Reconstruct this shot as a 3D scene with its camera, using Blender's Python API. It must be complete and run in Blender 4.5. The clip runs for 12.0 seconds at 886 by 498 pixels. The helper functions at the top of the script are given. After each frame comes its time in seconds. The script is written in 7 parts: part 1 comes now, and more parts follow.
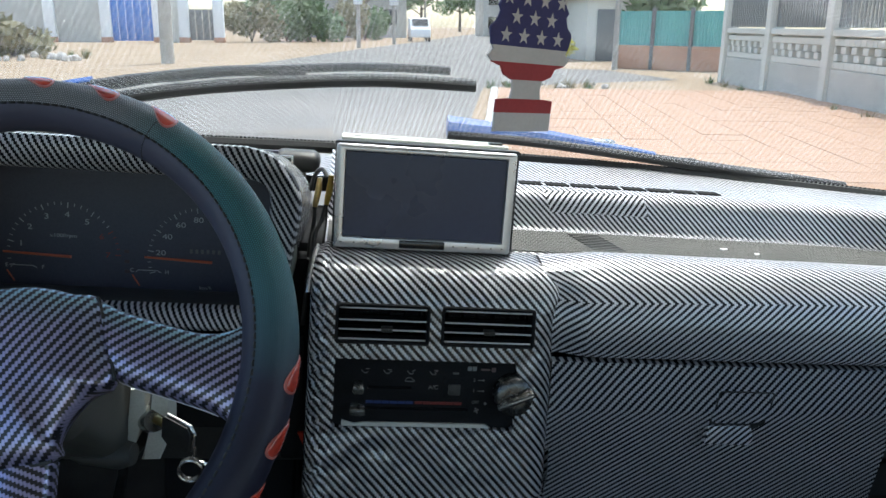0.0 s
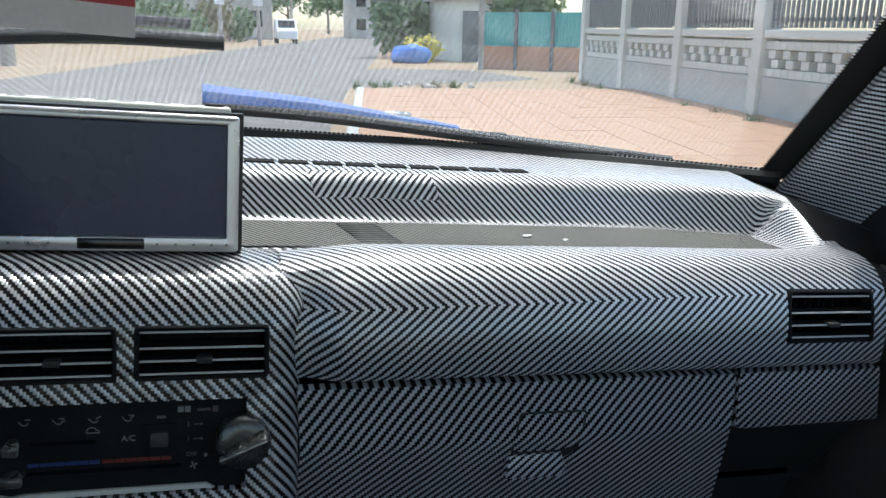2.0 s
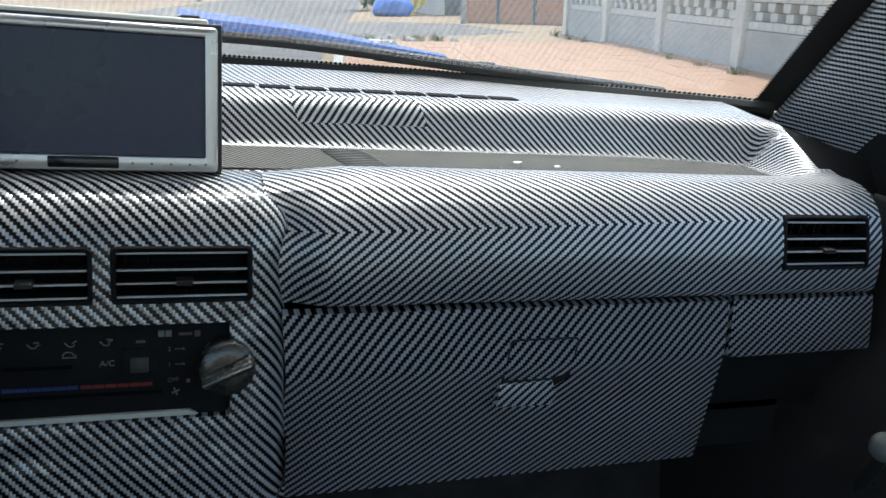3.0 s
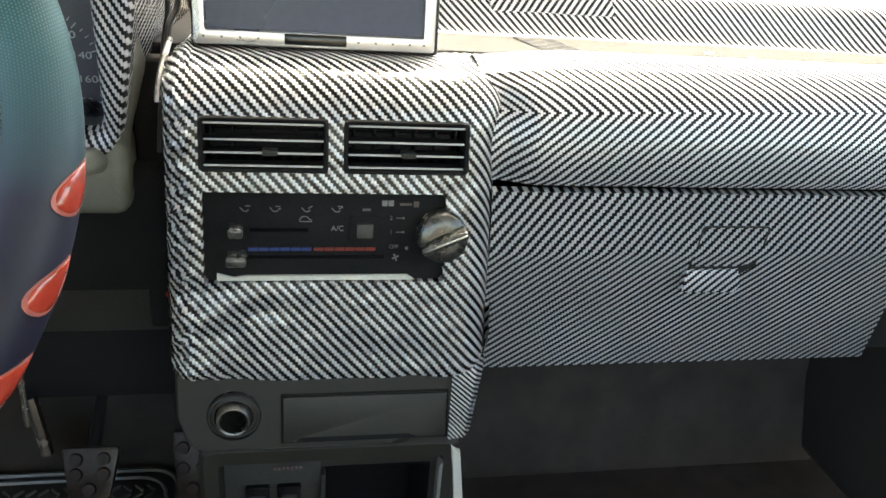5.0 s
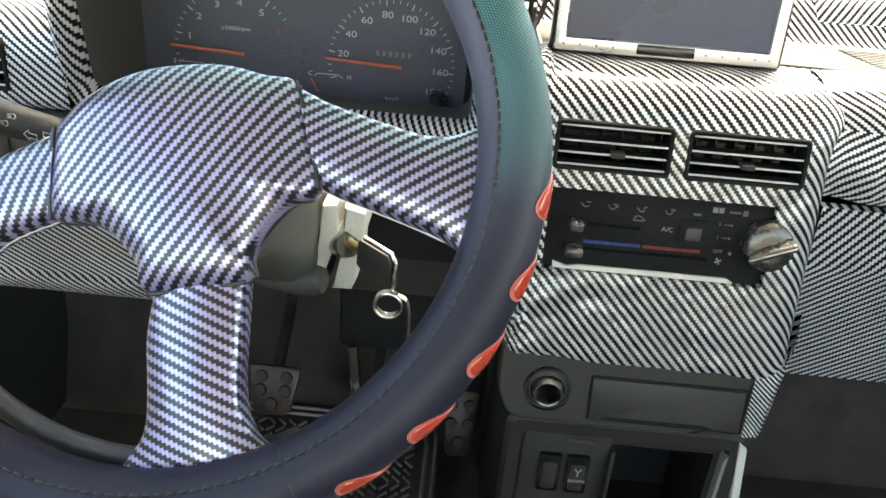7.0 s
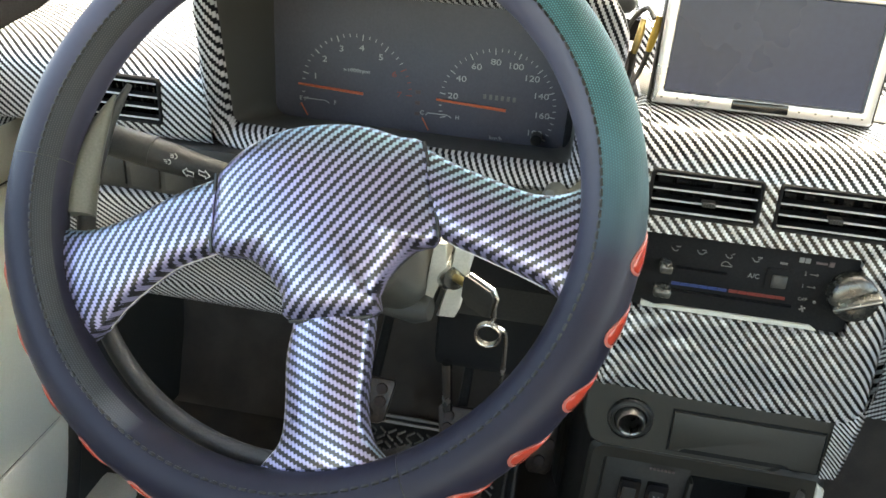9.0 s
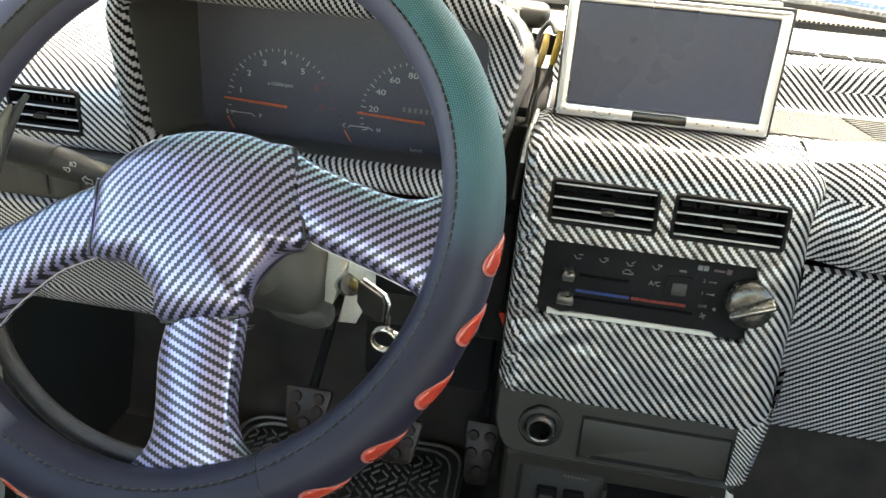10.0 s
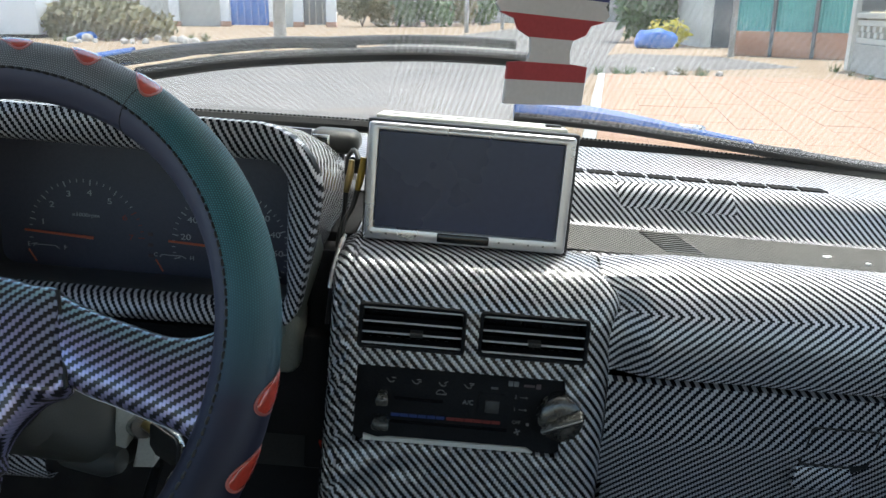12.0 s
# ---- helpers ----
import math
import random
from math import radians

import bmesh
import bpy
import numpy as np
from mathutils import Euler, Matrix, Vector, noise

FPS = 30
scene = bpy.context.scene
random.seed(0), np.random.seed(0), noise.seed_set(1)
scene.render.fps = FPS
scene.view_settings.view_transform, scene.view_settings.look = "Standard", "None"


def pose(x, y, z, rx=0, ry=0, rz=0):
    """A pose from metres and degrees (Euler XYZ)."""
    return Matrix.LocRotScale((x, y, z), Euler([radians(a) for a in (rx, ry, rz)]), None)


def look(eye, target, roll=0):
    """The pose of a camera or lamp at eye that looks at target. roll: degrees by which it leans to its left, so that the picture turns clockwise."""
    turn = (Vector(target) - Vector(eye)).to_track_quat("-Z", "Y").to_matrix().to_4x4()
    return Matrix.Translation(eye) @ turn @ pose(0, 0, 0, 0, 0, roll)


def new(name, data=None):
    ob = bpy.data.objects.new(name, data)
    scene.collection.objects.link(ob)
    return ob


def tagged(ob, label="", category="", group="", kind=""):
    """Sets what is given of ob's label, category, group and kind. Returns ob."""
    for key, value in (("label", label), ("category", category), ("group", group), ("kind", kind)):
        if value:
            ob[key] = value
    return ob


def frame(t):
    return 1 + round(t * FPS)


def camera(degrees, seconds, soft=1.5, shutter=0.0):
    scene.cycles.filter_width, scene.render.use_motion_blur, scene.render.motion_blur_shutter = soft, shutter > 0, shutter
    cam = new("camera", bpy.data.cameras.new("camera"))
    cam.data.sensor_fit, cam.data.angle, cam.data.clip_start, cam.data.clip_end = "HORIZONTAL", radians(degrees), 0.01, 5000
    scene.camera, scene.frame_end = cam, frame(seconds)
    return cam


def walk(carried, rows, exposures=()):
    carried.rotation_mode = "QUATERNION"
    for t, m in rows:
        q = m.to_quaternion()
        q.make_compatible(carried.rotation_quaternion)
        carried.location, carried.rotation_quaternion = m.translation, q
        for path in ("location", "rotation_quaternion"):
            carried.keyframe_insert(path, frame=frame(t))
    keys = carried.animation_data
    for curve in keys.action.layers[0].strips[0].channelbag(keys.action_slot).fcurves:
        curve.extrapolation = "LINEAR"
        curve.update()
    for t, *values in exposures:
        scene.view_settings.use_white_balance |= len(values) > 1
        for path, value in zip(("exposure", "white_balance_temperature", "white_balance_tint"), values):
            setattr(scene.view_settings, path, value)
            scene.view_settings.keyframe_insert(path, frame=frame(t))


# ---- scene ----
cam = camera(58.2, 12.0, 1.5)
# The car stands a little lower on its right side; its own axes: x right, y ahead, z up.
CAR = pose(0, 0, 0.15, 0, 4.3, 0)
PATH = [
    (0, (-0.0973, 0.0020, 1.1540), (0.1617, 1.9144, 0.6289), 4.81),
    (0.5, (-0.0375, 0.0859, 1.1442), (0.2354, 1.9995, 0.6307), 4.92),
    (1, (0.0381, 0.1445, 1.1380), (0.3999, 2.0449, 0.6305), 4.81),
    (1.5, (0.0557, 0.1539, 1.1196), (0.5350, 2.0310, 0.6228), 4.84),
    (2, (0.0565, 0.1625, 1.1064), (0.6135, 2.0187, 0.6120), 4.86),
    (2.5, (0.0639, 0.1760, 1.0806), (0.6653, 2.0082, 0.5502), 4.90),
    (4.5, (-0.0075, 0.1698, 1.0621), (0.4678, 1.9505, 0.2855), 4.65),
    (5, (-0.0303, 0.1579, 1.0489), (0.3349, 1.9532, 0.2468), 4.60),
    (5.5, (-0.0486, 0.1491, 1.0435), (0.1928, 1.9485, 0.2046), 4.59),
    (6, (-0.0785, 0.1380, 1.0544), (0.0661, 1.9345, 0.1874), 4.66),
    (6.5, (-0.1324, 0.1200, 1.0692), (-0.0966, 1.9116, 0.1812), 4.87),
    (7, (-0.1640, 0.1265, 1.0781), (-0.2030, 1.9111, 0.1760), 4.82),
    (7.5, (-0.1891, 0.1281, 1.0839), (-0.2860, 1.9089, 0.1787), 4.78),
    (9.5, (-0.1592, 0.0764, 1.1278), (-0.4186, 1.8501, 0.2410), 4.61),
    (10, (-0.0947, 0.0818, 1.1234), (-0.3490, 1.8724, 0.2697), 4.54),
    (10.5, (-0.0586, 0.0872, 1.1391), (-0.2723, 1.9192, 0.3658), 4.67),
    (11, (-0.0260, 0.0869, 1.1421), (-0.1639, 1.9776, 0.5046), 4.64),
    (11.5, (-0.0295, 0.0931, 1.1437), (-0.0686, 1.9999, 0.5414), 4.70),
    (12, (-0.0349, 0.0958, 1.1398), (-0.0256, 2.0102, 0.5612), 4.91),
]
EXPOSURES = [(0.0, 1.4, 6300, 2), (2.7, 1.2, 6200, 2), (4.5, 2.55, 7500, 2), (5.5, 3.45, 8400, 6), (7.5, 3.55, 8400, 4), (9.5, 3.45, 8400, 4), (10.0, 3.3, 8400, 4), (10.5, 2.7, 8000, 4), (11.2, 1.83, 7300, 5), (11.7, 1.62, 7100, 4), (12.0, 1.5, 6550, 3)]
walk(cam, [(t, CAR @ look(eye, target, roll)) for t, eye, target, roll in PATH], EXPOSURES)

# ---- light ----
SUN_UP, SUN_SIDE = 67.0, 36.0      # degrees above the horizon, to the right of straight ahead
world = bpy.data.worlds.new("sky")
scene.world = world
world.use_nodes = True
wn = world.node_tree
sky = wn.nodes.new("ShaderNodeTexSky")
sky.sky_type, sky.sun_disc = "NISHITA", False
sky.sun_elevation, sky.sun_rotation = radians(SUN_UP), radians(SUN_SIDE)
sky.air_density, sky.dust_density, sky.ozone_density = 1.0, 1.6, 1.2
wn.links.new(sky.outputs[0], wn.nodes["Background"].inputs[0])
wn.nodes["Background"].inputs[1].default_value = 0.15
sun = new("sun", bpy.data.lights.new("sun", "SUN"))
sun.data.energy, sun.data.angle, sun.data.color = 1.4, radians(0.55), (1.0, 0.97, 0.92)
sun.matrix_world = look((0, 0, 30), Vector((0, 0, 30)) - Vector((math.sin(radians(SUN_SIDE)) * math.cos(radians(SUN_UP)), math.cos(radians(SUN_SIDE)) * math.cos(radians(SUN_UP)), math.sin(radians(SUN_UP)))))


# ---- materials ----
def shader(name, colour=(0.5, 0.5, 0.5), rough=0.5, metal=0.0, coat=0.0, spec=0.5):
    m = bpy.data.materials.new(name)
    m.use_nodes = True
    b = m.node_tree.nodes["Principled BSDF"]
    b.inputs["Base Color"].default_value = (*colour, 1)
    b.inputs["Roughness"].default_value = rough
    b.inputs["Metallic"].default_value = metal
    b.inputs["Coat Weight"].default_value = coat
    b.inputs["Coat Roughness"].default_value = 0.08
    b.inputs["Specular IOR Level"].default_value = spec
    return m, m.node_tree, b


def node(tree, kind, **given):
    n = tree.nodes.new("ShaderNode" + kind)
    for key, value in given.items():
        if key in n.inputs:
            n.inputs[key].default_value = value
    return n


def maths(tree, op, a, b=None):
    n = tree.nodes.new("ShaderNodeMath")
    n.operation = op
    for i, v in enumerate((a, b)):
        if v is None:
            continue
        if isinstance(v, (int, float)):
            n.inputs[i].default_value = v
        else:
            tree.links.new(v, n.inputs[i])
    return n.outputs[0]


def blend(tree, fac, a, b):
    n = tree.nodes.new("ShaderNodeMix")
    n.data_type = "RGBA"
    for sock, v in ((n.inputs[0], fac), (n.inputs[6], a), (n.inputs[7], b)):
        if isinstance(v, tuple):
            sock.default_value = (*v, 1)
        elif isinstance(v, (int, float)):
            sock.default_value = v
        else:
            tree.links.new(v, sock)
    return n.outputs[2]


def ramp(tree, value, low, high):
    n = tree.nodes.new("ShaderNodeMapRange")
    n.inputs[1].default_value, n.inputs[2].default_value = low, high
    tree.links.new(value, n.inputs[0])
    return n.outputs[0]


def noise_tex(tree, scale, detail=3.0, coords="Object"):
    c = tree.nodes.new("ShaderNodeTexCoord")
    n = node(tree, "TexNoise", Scale=scale, Detail=detail)
    tree.links.new(c.outputs[coords], n.inputs["Vector"])
    return n.outputs["Fac"]


def bump(tree, b, height, strength, distance):
    n = node(tree, "Bump", Strength=strength, Distance=distance)
    tree.links.new(height, n.inputs["Height"])
    tree.links.new(n.outputs[0], b.inputs["Normal"])


def worn(name, dark, light, rough=0.6, grain=300.0, stain=12.0, relief=0.0004, metal=0.0, coat=0.0, spec=0.5, vary=0.12):
    """A plain surface with fine grain, larger stains and slight relief."""
    m, t, b = shader(name, light, rough, metal, coat, spec)
    fine, large = noise_tex(t, grain, 4.0), noise_tex(t, stain, 4.0)
    both = maths(t, "ADD", maths(t, "MULTIPLY", fine, 0.45), maths(t, "MULTIPLY", large, 0.55))
    t.links.new(blend(t, ramp(t, both, 0.34, 0.66), dark, light), b.inputs["Base Color"])
    t.links.new(maths(t, "ADD", maths(t, "MULTIPLY", large, vary * 2), rough - vary), b.inputs["Roughness"])
    if relief:
        bump(t, b, fine, 0.5, relief)
    return m


def twill(name, light, dark, across=0.0021, along=0.0018, rough=0.34, spec=0.01, metal=0.25, coat=0.0, crease=0.25, shimmer=None):
    """Printed carbon weave under a clear film, laid out by the surface's own coordinates in metres."""
    m, t, b = shader(name, light, rough, 0.0, coat, spec)
    uv = t.nodes.new("ShaderNodeUVMap")
    s = t.nodes.new("ShaderNodeSeparateXYZ")
    # a slight waviness, as the film is stretched by hand
    wob = node(t, "TexNoise", Scale=22.0, Detail=1.0)
    t.links.new(uv.outputs[0], wob.inputs["Vector"])
    mixv = t.nodes.new("ShaderNodeVectorMath")
    mixv.operation = "MULTIPLY_ADD"
    mixv.inputs[1].default_value = (0.0016, 0.0016, 0)
    t.links.new(wob.outputs["Color"], mixv.inputs[0])
    t.links.new(uv.outputs[0], mixv.inputs[2])
    t.links.new(mixv.outputs[0], s.inputs[0])
    u, v = maths(t, "DIVIDE", s.outputs[0], across), maths(t, "DIVIDE", s.outputs[1], along)
    total = maths(t, "ADD", maths(t, "FLOOR", u), maths(t, "FLOOR", v))
    step = maths(t, "FLOORED_MODULO", total, 4.0)
    mask = maths(t, "LESS_THAN", step, 1.5)
    # every light band is a twisted cord: brightest along its crest, falling off to both sides
    along_ = maths(t, "FLOORED_MODULO", maths(t, "ADD", maths(t, "ADD", u, v), 1.0), 4.0)
    crest = maths(t, "SUBTRACT", 1.0, maths(t, "MULTIPLY", maths(t, "ABSOLUTE", maths(t, "SUBTRACT", along_, 2.5)), 0.22))
    fu = maths(t, "ABSOLUTE", maths(t, "SUBTRACT", maths(t, "FRACT", u), 0.5))
    tow = maths(t, "MULTIPLY", maths(t, "MAXIMUM", crest, 0.0), maths(t, "SUBTRACT", 1.0, maths(t, "MULTIPLY", fu, 0.7)))
    big = noise_tex(t, 9.0, 3.0)
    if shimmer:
        # the film's blue-green sheen, put into the base colour of faces turned upwards
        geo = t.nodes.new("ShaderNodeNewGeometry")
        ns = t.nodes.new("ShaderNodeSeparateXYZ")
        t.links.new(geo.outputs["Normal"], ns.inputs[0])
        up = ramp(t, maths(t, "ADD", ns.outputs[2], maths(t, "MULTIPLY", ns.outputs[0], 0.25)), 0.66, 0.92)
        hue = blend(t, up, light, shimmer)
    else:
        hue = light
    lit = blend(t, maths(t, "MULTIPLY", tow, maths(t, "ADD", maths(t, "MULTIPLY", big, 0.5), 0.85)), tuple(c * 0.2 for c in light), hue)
    fibre = blend(t, maths(t, "MULTIPLY", noise_tex(t, 700.0, 2.0), 0.8), tuple(c * 0.5 for c in dark), tuple(c * 2.0 for c in dark))
    t.links.new(blend(t, mask, fibre, lit), b.inputs["Base Color"])
    t.links.new(maths(t, "ADD", maths(t, "MULTIPLY", big, 0.22), rough - 0.1), b.inputs["Roughness"])
    t.links.new(maths(t, "MULTIPLY", mask, metal), b.inputs["Metallic"])
    wrinkle = noise_tex(t, 55.0, 2.0)
    bump(t, b, maths(t, "ADD", maths(t, "MULTIPLY", maths(t, "MULTIPLY", mask, tow), 0.3), wrinkle), crease, 0.0012 if crease < 0.3 else 0.004)
    return m


CARBON = twill("carbon_wrap", (0.57, 0.57, 0.60), (0.005, 0.005, 0.007), spec=0.12, coat=0.14)
CARBON.node_tree.nodes["Principled BSDF"].inputs["Coat Roughness"].default_value = 0.2
CARBON_CREASED = twill("carbon_wrap_creased", (0.53, 0.53, 0.545), (0.005, 0.005, 0.006), rough=0.25, spec=0.2, metal=0.35, coat=0.12, crease=0.6)
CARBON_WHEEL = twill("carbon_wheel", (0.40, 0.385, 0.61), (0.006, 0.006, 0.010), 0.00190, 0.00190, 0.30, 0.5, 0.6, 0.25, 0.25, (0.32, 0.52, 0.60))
BLACK = worn("black_plastic", (0.016, 0.016, 0.016), (0.030, 0.030, 0.030), 0.45, spec=0.35)
PEDAL = worn("worn_pedal_metal", (0.008, 0.005, 0.004), (0.056, 0.038, 0.029), 0.35, 260.0, 60.0, 0.0008, metal=0.3)
STUD = worn("rusty_stud", (0.008, 0.004, 0.0035), (0.034, 0.013, 0.010), 0.6, 300.0, 90.0)
MAT_SHEET = worn("mat_sheet", (0.022, 0.022, 0.021), (0.040, 0.039, 0.037), 0.5, 300.0, 15.0)
BLACK_GLOSS = worn("black_gloss", (0.004, 0.004, 0.005), (0.008, 0.008, 0.009), 0.16, relief=0.0)
DARK_GREY = worn("dark_grey_plastic", (0.022, 0.022, 0.021), (0.036, 0.036, 0.034), 0.5, 900.0, relief=0.0003, spec=0.4)
MID_GREY = worn("mid_grey_plastic", (0.13, 0.13, 0.125), (0.19, 0.19, 0.18), 0.45, 700.0)
BEIGE = worn("beige_plastic", (0.42, 0.42, 0.38), (0.55, 0.55, 0.50), 0.42, 500.0)
CARPET = worn("black_carpet", (0.048, 0.043, 0.040), (0.085, 0.075, 0.069), 0.95, 1400.0, 20.0, 0.002, spec=0.1)
MATTE = worn("matte_black", (0.008, 0.008, 0.009), (0.016, 0.016, 0.017), 0.85, 600.0, spec=0.1)
# a pale base that puts the black ribs' gloss highlights into the colour
MAT_RIB_GLINT = worn("mat_rib_glint", (0.10, 0.10, 0.096), (0.20, 0.20, 0.19), 0.15, 600.0, spec=0.6)
RUBBER = worn("rubber", (0.010, 0.010, 0.010), (0.022, 0.022, 0.022), 0.6, 600.0)
SILVER = worn("silver_frame", (0.50, 0.50, 0.515), (0.58, 0.58, 0.595), 0.3, 900.0, 14.0, 0.0001, metal=0.92)
STEEL = worn("steel", (0.42, 0.42, 0.41), (0.60, 0.60, 0.58), 0.25, 500.0, 40.0, 0.0002, metal=1.0)
SCREEN = worn("dark_screen", (0.027, 0.037, 0.076), (0.035, 0.047, 0.094), 0.28, 200.0, 8.0, 0.0, spec=0.35, vary=0.06)
RED = worn("red_gloss", (0.28, 0.028, 0.017), (0.42, 0.046, 0.028), 0.2, 300.0, 60.0, 0.0, coat=0.6, vary=0.06)
RED_EDGE = worn("pale_red_edge", (0.30, 0.075, 0.06), (0.40, 0.12, 0.10), 0.4)
NEEDLE = worn("needle_orange", (0.55, 0.11, 0.05), (0.65, 0.15, 0.07), 0.5, relief=0.0)
PRINT = worn("dial_print", (0.30, 0.30, 0.29), (0.40, 0.40, 0.38), 0.6, relief=0.0)
PRINT_DIAL = worn("soft_dial_print", (0.34, 0.35, 0.36), (0.46, 0.47, 0.48), 0.6, relief=0.0)
PRINT_SOFT = worn("soft_print", (0.13, 0.13, 0.128), (0.19, 0.19, 0.185), 0.6, relief=0.0)
PRINT_MARK = worn("faded_print", (0.075, 0.075, 0.073), (0.11, 0.11, 0.107), 0.6, relief=0.0)
MID_GREY_DARK = worn("dim_grey_plastic", (0.022, 0.022, 0.021), (0.032, 0.032, 0.030), 0.45, 700.0)
PRINT_RED = worn("dial_print_red", (0.22, 0.04, 0.03), (0.30, 0.06, 0.04), 0.6, relief=0.0)
SLAT_EDGE = worn("slat_highlight", (0.46, 0.46, 0.455), (0.58, 0.58, 0.57), 0.3, 700.0, spec=0.6)
RING_GREY = worn("ribbed_dark_grey", (0.022, 0.023, 0.024), (0.045, 0.047, 0.048), 0.5, 900.0, 60.0, 0.0006)
FOOT = worn("olive_grey_plastic", (0.085, 0.087, 0.073), (0.135, 0.139, 0.120), 0.45, 700.0)
PRINT_DIM = worn("dim_print", (0.07, 0.05, 0.05), (0.10, 0.07, 0.07), 0.6, relief=0.0)
DOOR_TRIM = worn("dark_brown_vinyl", (0.050, 0.042, 0.038), (0.085, 0.072, 0.066), 0.45, 600.0, 9.0, spec=0.4)
SOCKET = worn("dull_chrome", (0.12, 0.12, 0.115), (0.22, 0.22, 0.21), 0.3, 500.0, 60.0, 0.0002, metal=0.9)
CONSOLE = worn("console_plastic", (0.0115, 0.0112, 0.0098), (0.0185, 0.018, 0.0158), 0.5, 900.0, relief=0.0003, spec=0.4)
DIAL = worn("dial_face", (0.058, 0.058, 0.078), (0.078, 0.079, 0.104), 0.5, 400.0)
YELLOW = worn("yellow_plug", (0.26, 0.17, 0.02), (0.36, 0.25, 0.03), 0.4)
BLUE_BAR = worn("blue_print", (0.016, 0.035, 0.13), (0.026, 0.05, 0.18), 0.4, relief=0.0)
RED_BAR = worn("red_print", (0.13, 0.02, 0.016), (0.18, 0.03, 0.024), 0.4, relief=0.0)
CLEAR_GREY = worn("smoky_knob", (0.018, 0.018, 0.016), (0.09, 0.09, 0.083), 0.2, 350.0, 120.0, coat=0.6)
SMOKY = worn("smoky_clear_plastic", (0.010, 0.010, 0.009), (0.040, 0.040, 0.037), 0.25, 250.0, 70.0, 0.0, coat=0.4)
TUNNEL = worn("grey_hood_lining", (0.050, 0.050, 0.046), (0.070, 0.070, 0.064), 0.5, 900.0, relief=0.0003)
CREAM = worn("cream_door_vinyl", (0.70, 0.70, 0.61), (0.78, 0.78, 0.69), 0.45, 400.0, 6.0, spec=0.4)
BRASS = worn("brass", (0.45, 0.35, 0.15), (0.6, 0.48, 0.22), 0.3, metal=1.0)


def rim_cover():
    """Dark cover, smooth navy, turning perforated and grey-green over two stretches, with light painted into its upper
    half.
    """
    m, t, b = shader("rim_cover", (0.02, 0.02, 0.03), 0.52, 0.0, 0.03, 0.28)
    b.inputs["Coat Roughness"].default_value = 0.35
    uv = t.nodes.new("ShaderNodeUVMap")
    s = t.nodes.new("ShaderNodeSeparateXYZ")
    t.links.new(uv.outputs[0], s.inputs[0])
    angle = maths(t, "DIVIDE", s.outputs[0], RIM)
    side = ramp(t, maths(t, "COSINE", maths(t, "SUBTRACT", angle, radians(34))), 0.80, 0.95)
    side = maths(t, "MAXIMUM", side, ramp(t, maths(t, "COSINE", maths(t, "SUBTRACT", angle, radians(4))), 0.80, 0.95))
    # the perforated strip lies outside the stitching above and beside the stack, inside it on the door side
    around = maths(t, "DIVIDE", s.outputs[1], TUBE)
    outside = maths(t, "MAXIMUM", maths(t, "LESS_THAN", around, radians(114)), maths(t, "GREATER_THAN", around, radians(300)))
    inside = maths(t, "MULTIPLY", maths(t, "GREATER_THAN", around, radians(114)), maths(t, "LESS_THAN", around, radians(152)))
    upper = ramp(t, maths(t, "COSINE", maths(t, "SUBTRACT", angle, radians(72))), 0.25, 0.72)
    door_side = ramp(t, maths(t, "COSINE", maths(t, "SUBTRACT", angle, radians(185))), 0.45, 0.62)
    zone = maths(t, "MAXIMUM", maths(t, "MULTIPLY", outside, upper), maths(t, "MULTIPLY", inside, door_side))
    u, v = maths(t, "DIVIDE", s.outputs[0], 0.0017), maths(t, "DIVIDE", s.outputs[1], 0.00145)
    u = maths(t, "ADD", u, maths(t, "MULTIPLY", maths(t, "FLOOR", v), 0.5))
    du, dv = maths(t, "SUBTRACT", maths(t, "FRACT", u), 0.5), maths(t, "SUBTRACT", maths(t, "FRACT", v), 0.5)
    r2 = maths(t, "ADD", maths(t, "MULTIPLY", du, du), maths(t, "MULTIPLY", dv, dv))
    hole = maths(t, "MULTIPLY", ramp(t, r2, 0.03, 0.13), zone)
    big = noise_tex(t, 25.0, 3.0)
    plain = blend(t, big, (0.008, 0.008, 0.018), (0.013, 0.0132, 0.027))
    # pale grey and teal put the upper arc's sheen into the colour
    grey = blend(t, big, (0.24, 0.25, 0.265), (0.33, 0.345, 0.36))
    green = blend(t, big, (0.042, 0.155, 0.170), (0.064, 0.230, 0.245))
    # the strip on the door side keeps a darker grey
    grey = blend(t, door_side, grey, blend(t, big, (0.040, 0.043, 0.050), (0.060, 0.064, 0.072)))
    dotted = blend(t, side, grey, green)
    dotted = blend(t, maths(t, "MULTIPLY", hole, 0.7), dotted, (0.008, 0.012, 0.014))
    # the smooth leather is painted paler upwards, standing in for light on the upper rim
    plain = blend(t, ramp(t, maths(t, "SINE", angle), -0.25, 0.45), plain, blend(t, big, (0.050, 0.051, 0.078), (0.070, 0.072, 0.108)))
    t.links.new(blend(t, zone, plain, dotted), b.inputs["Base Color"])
    bump(t, b, maths(t, "ADD", maths(t, "MULTIPLY", hole, -1.0), maths(t, "MULTIPLY", noise_tex(t, 900.0, 2.0), 0.2)), 0.35, 0.0005)
    return m


RIM, TUBE = 0.1858, 0.0192      # the wheel's rim
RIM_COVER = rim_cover()


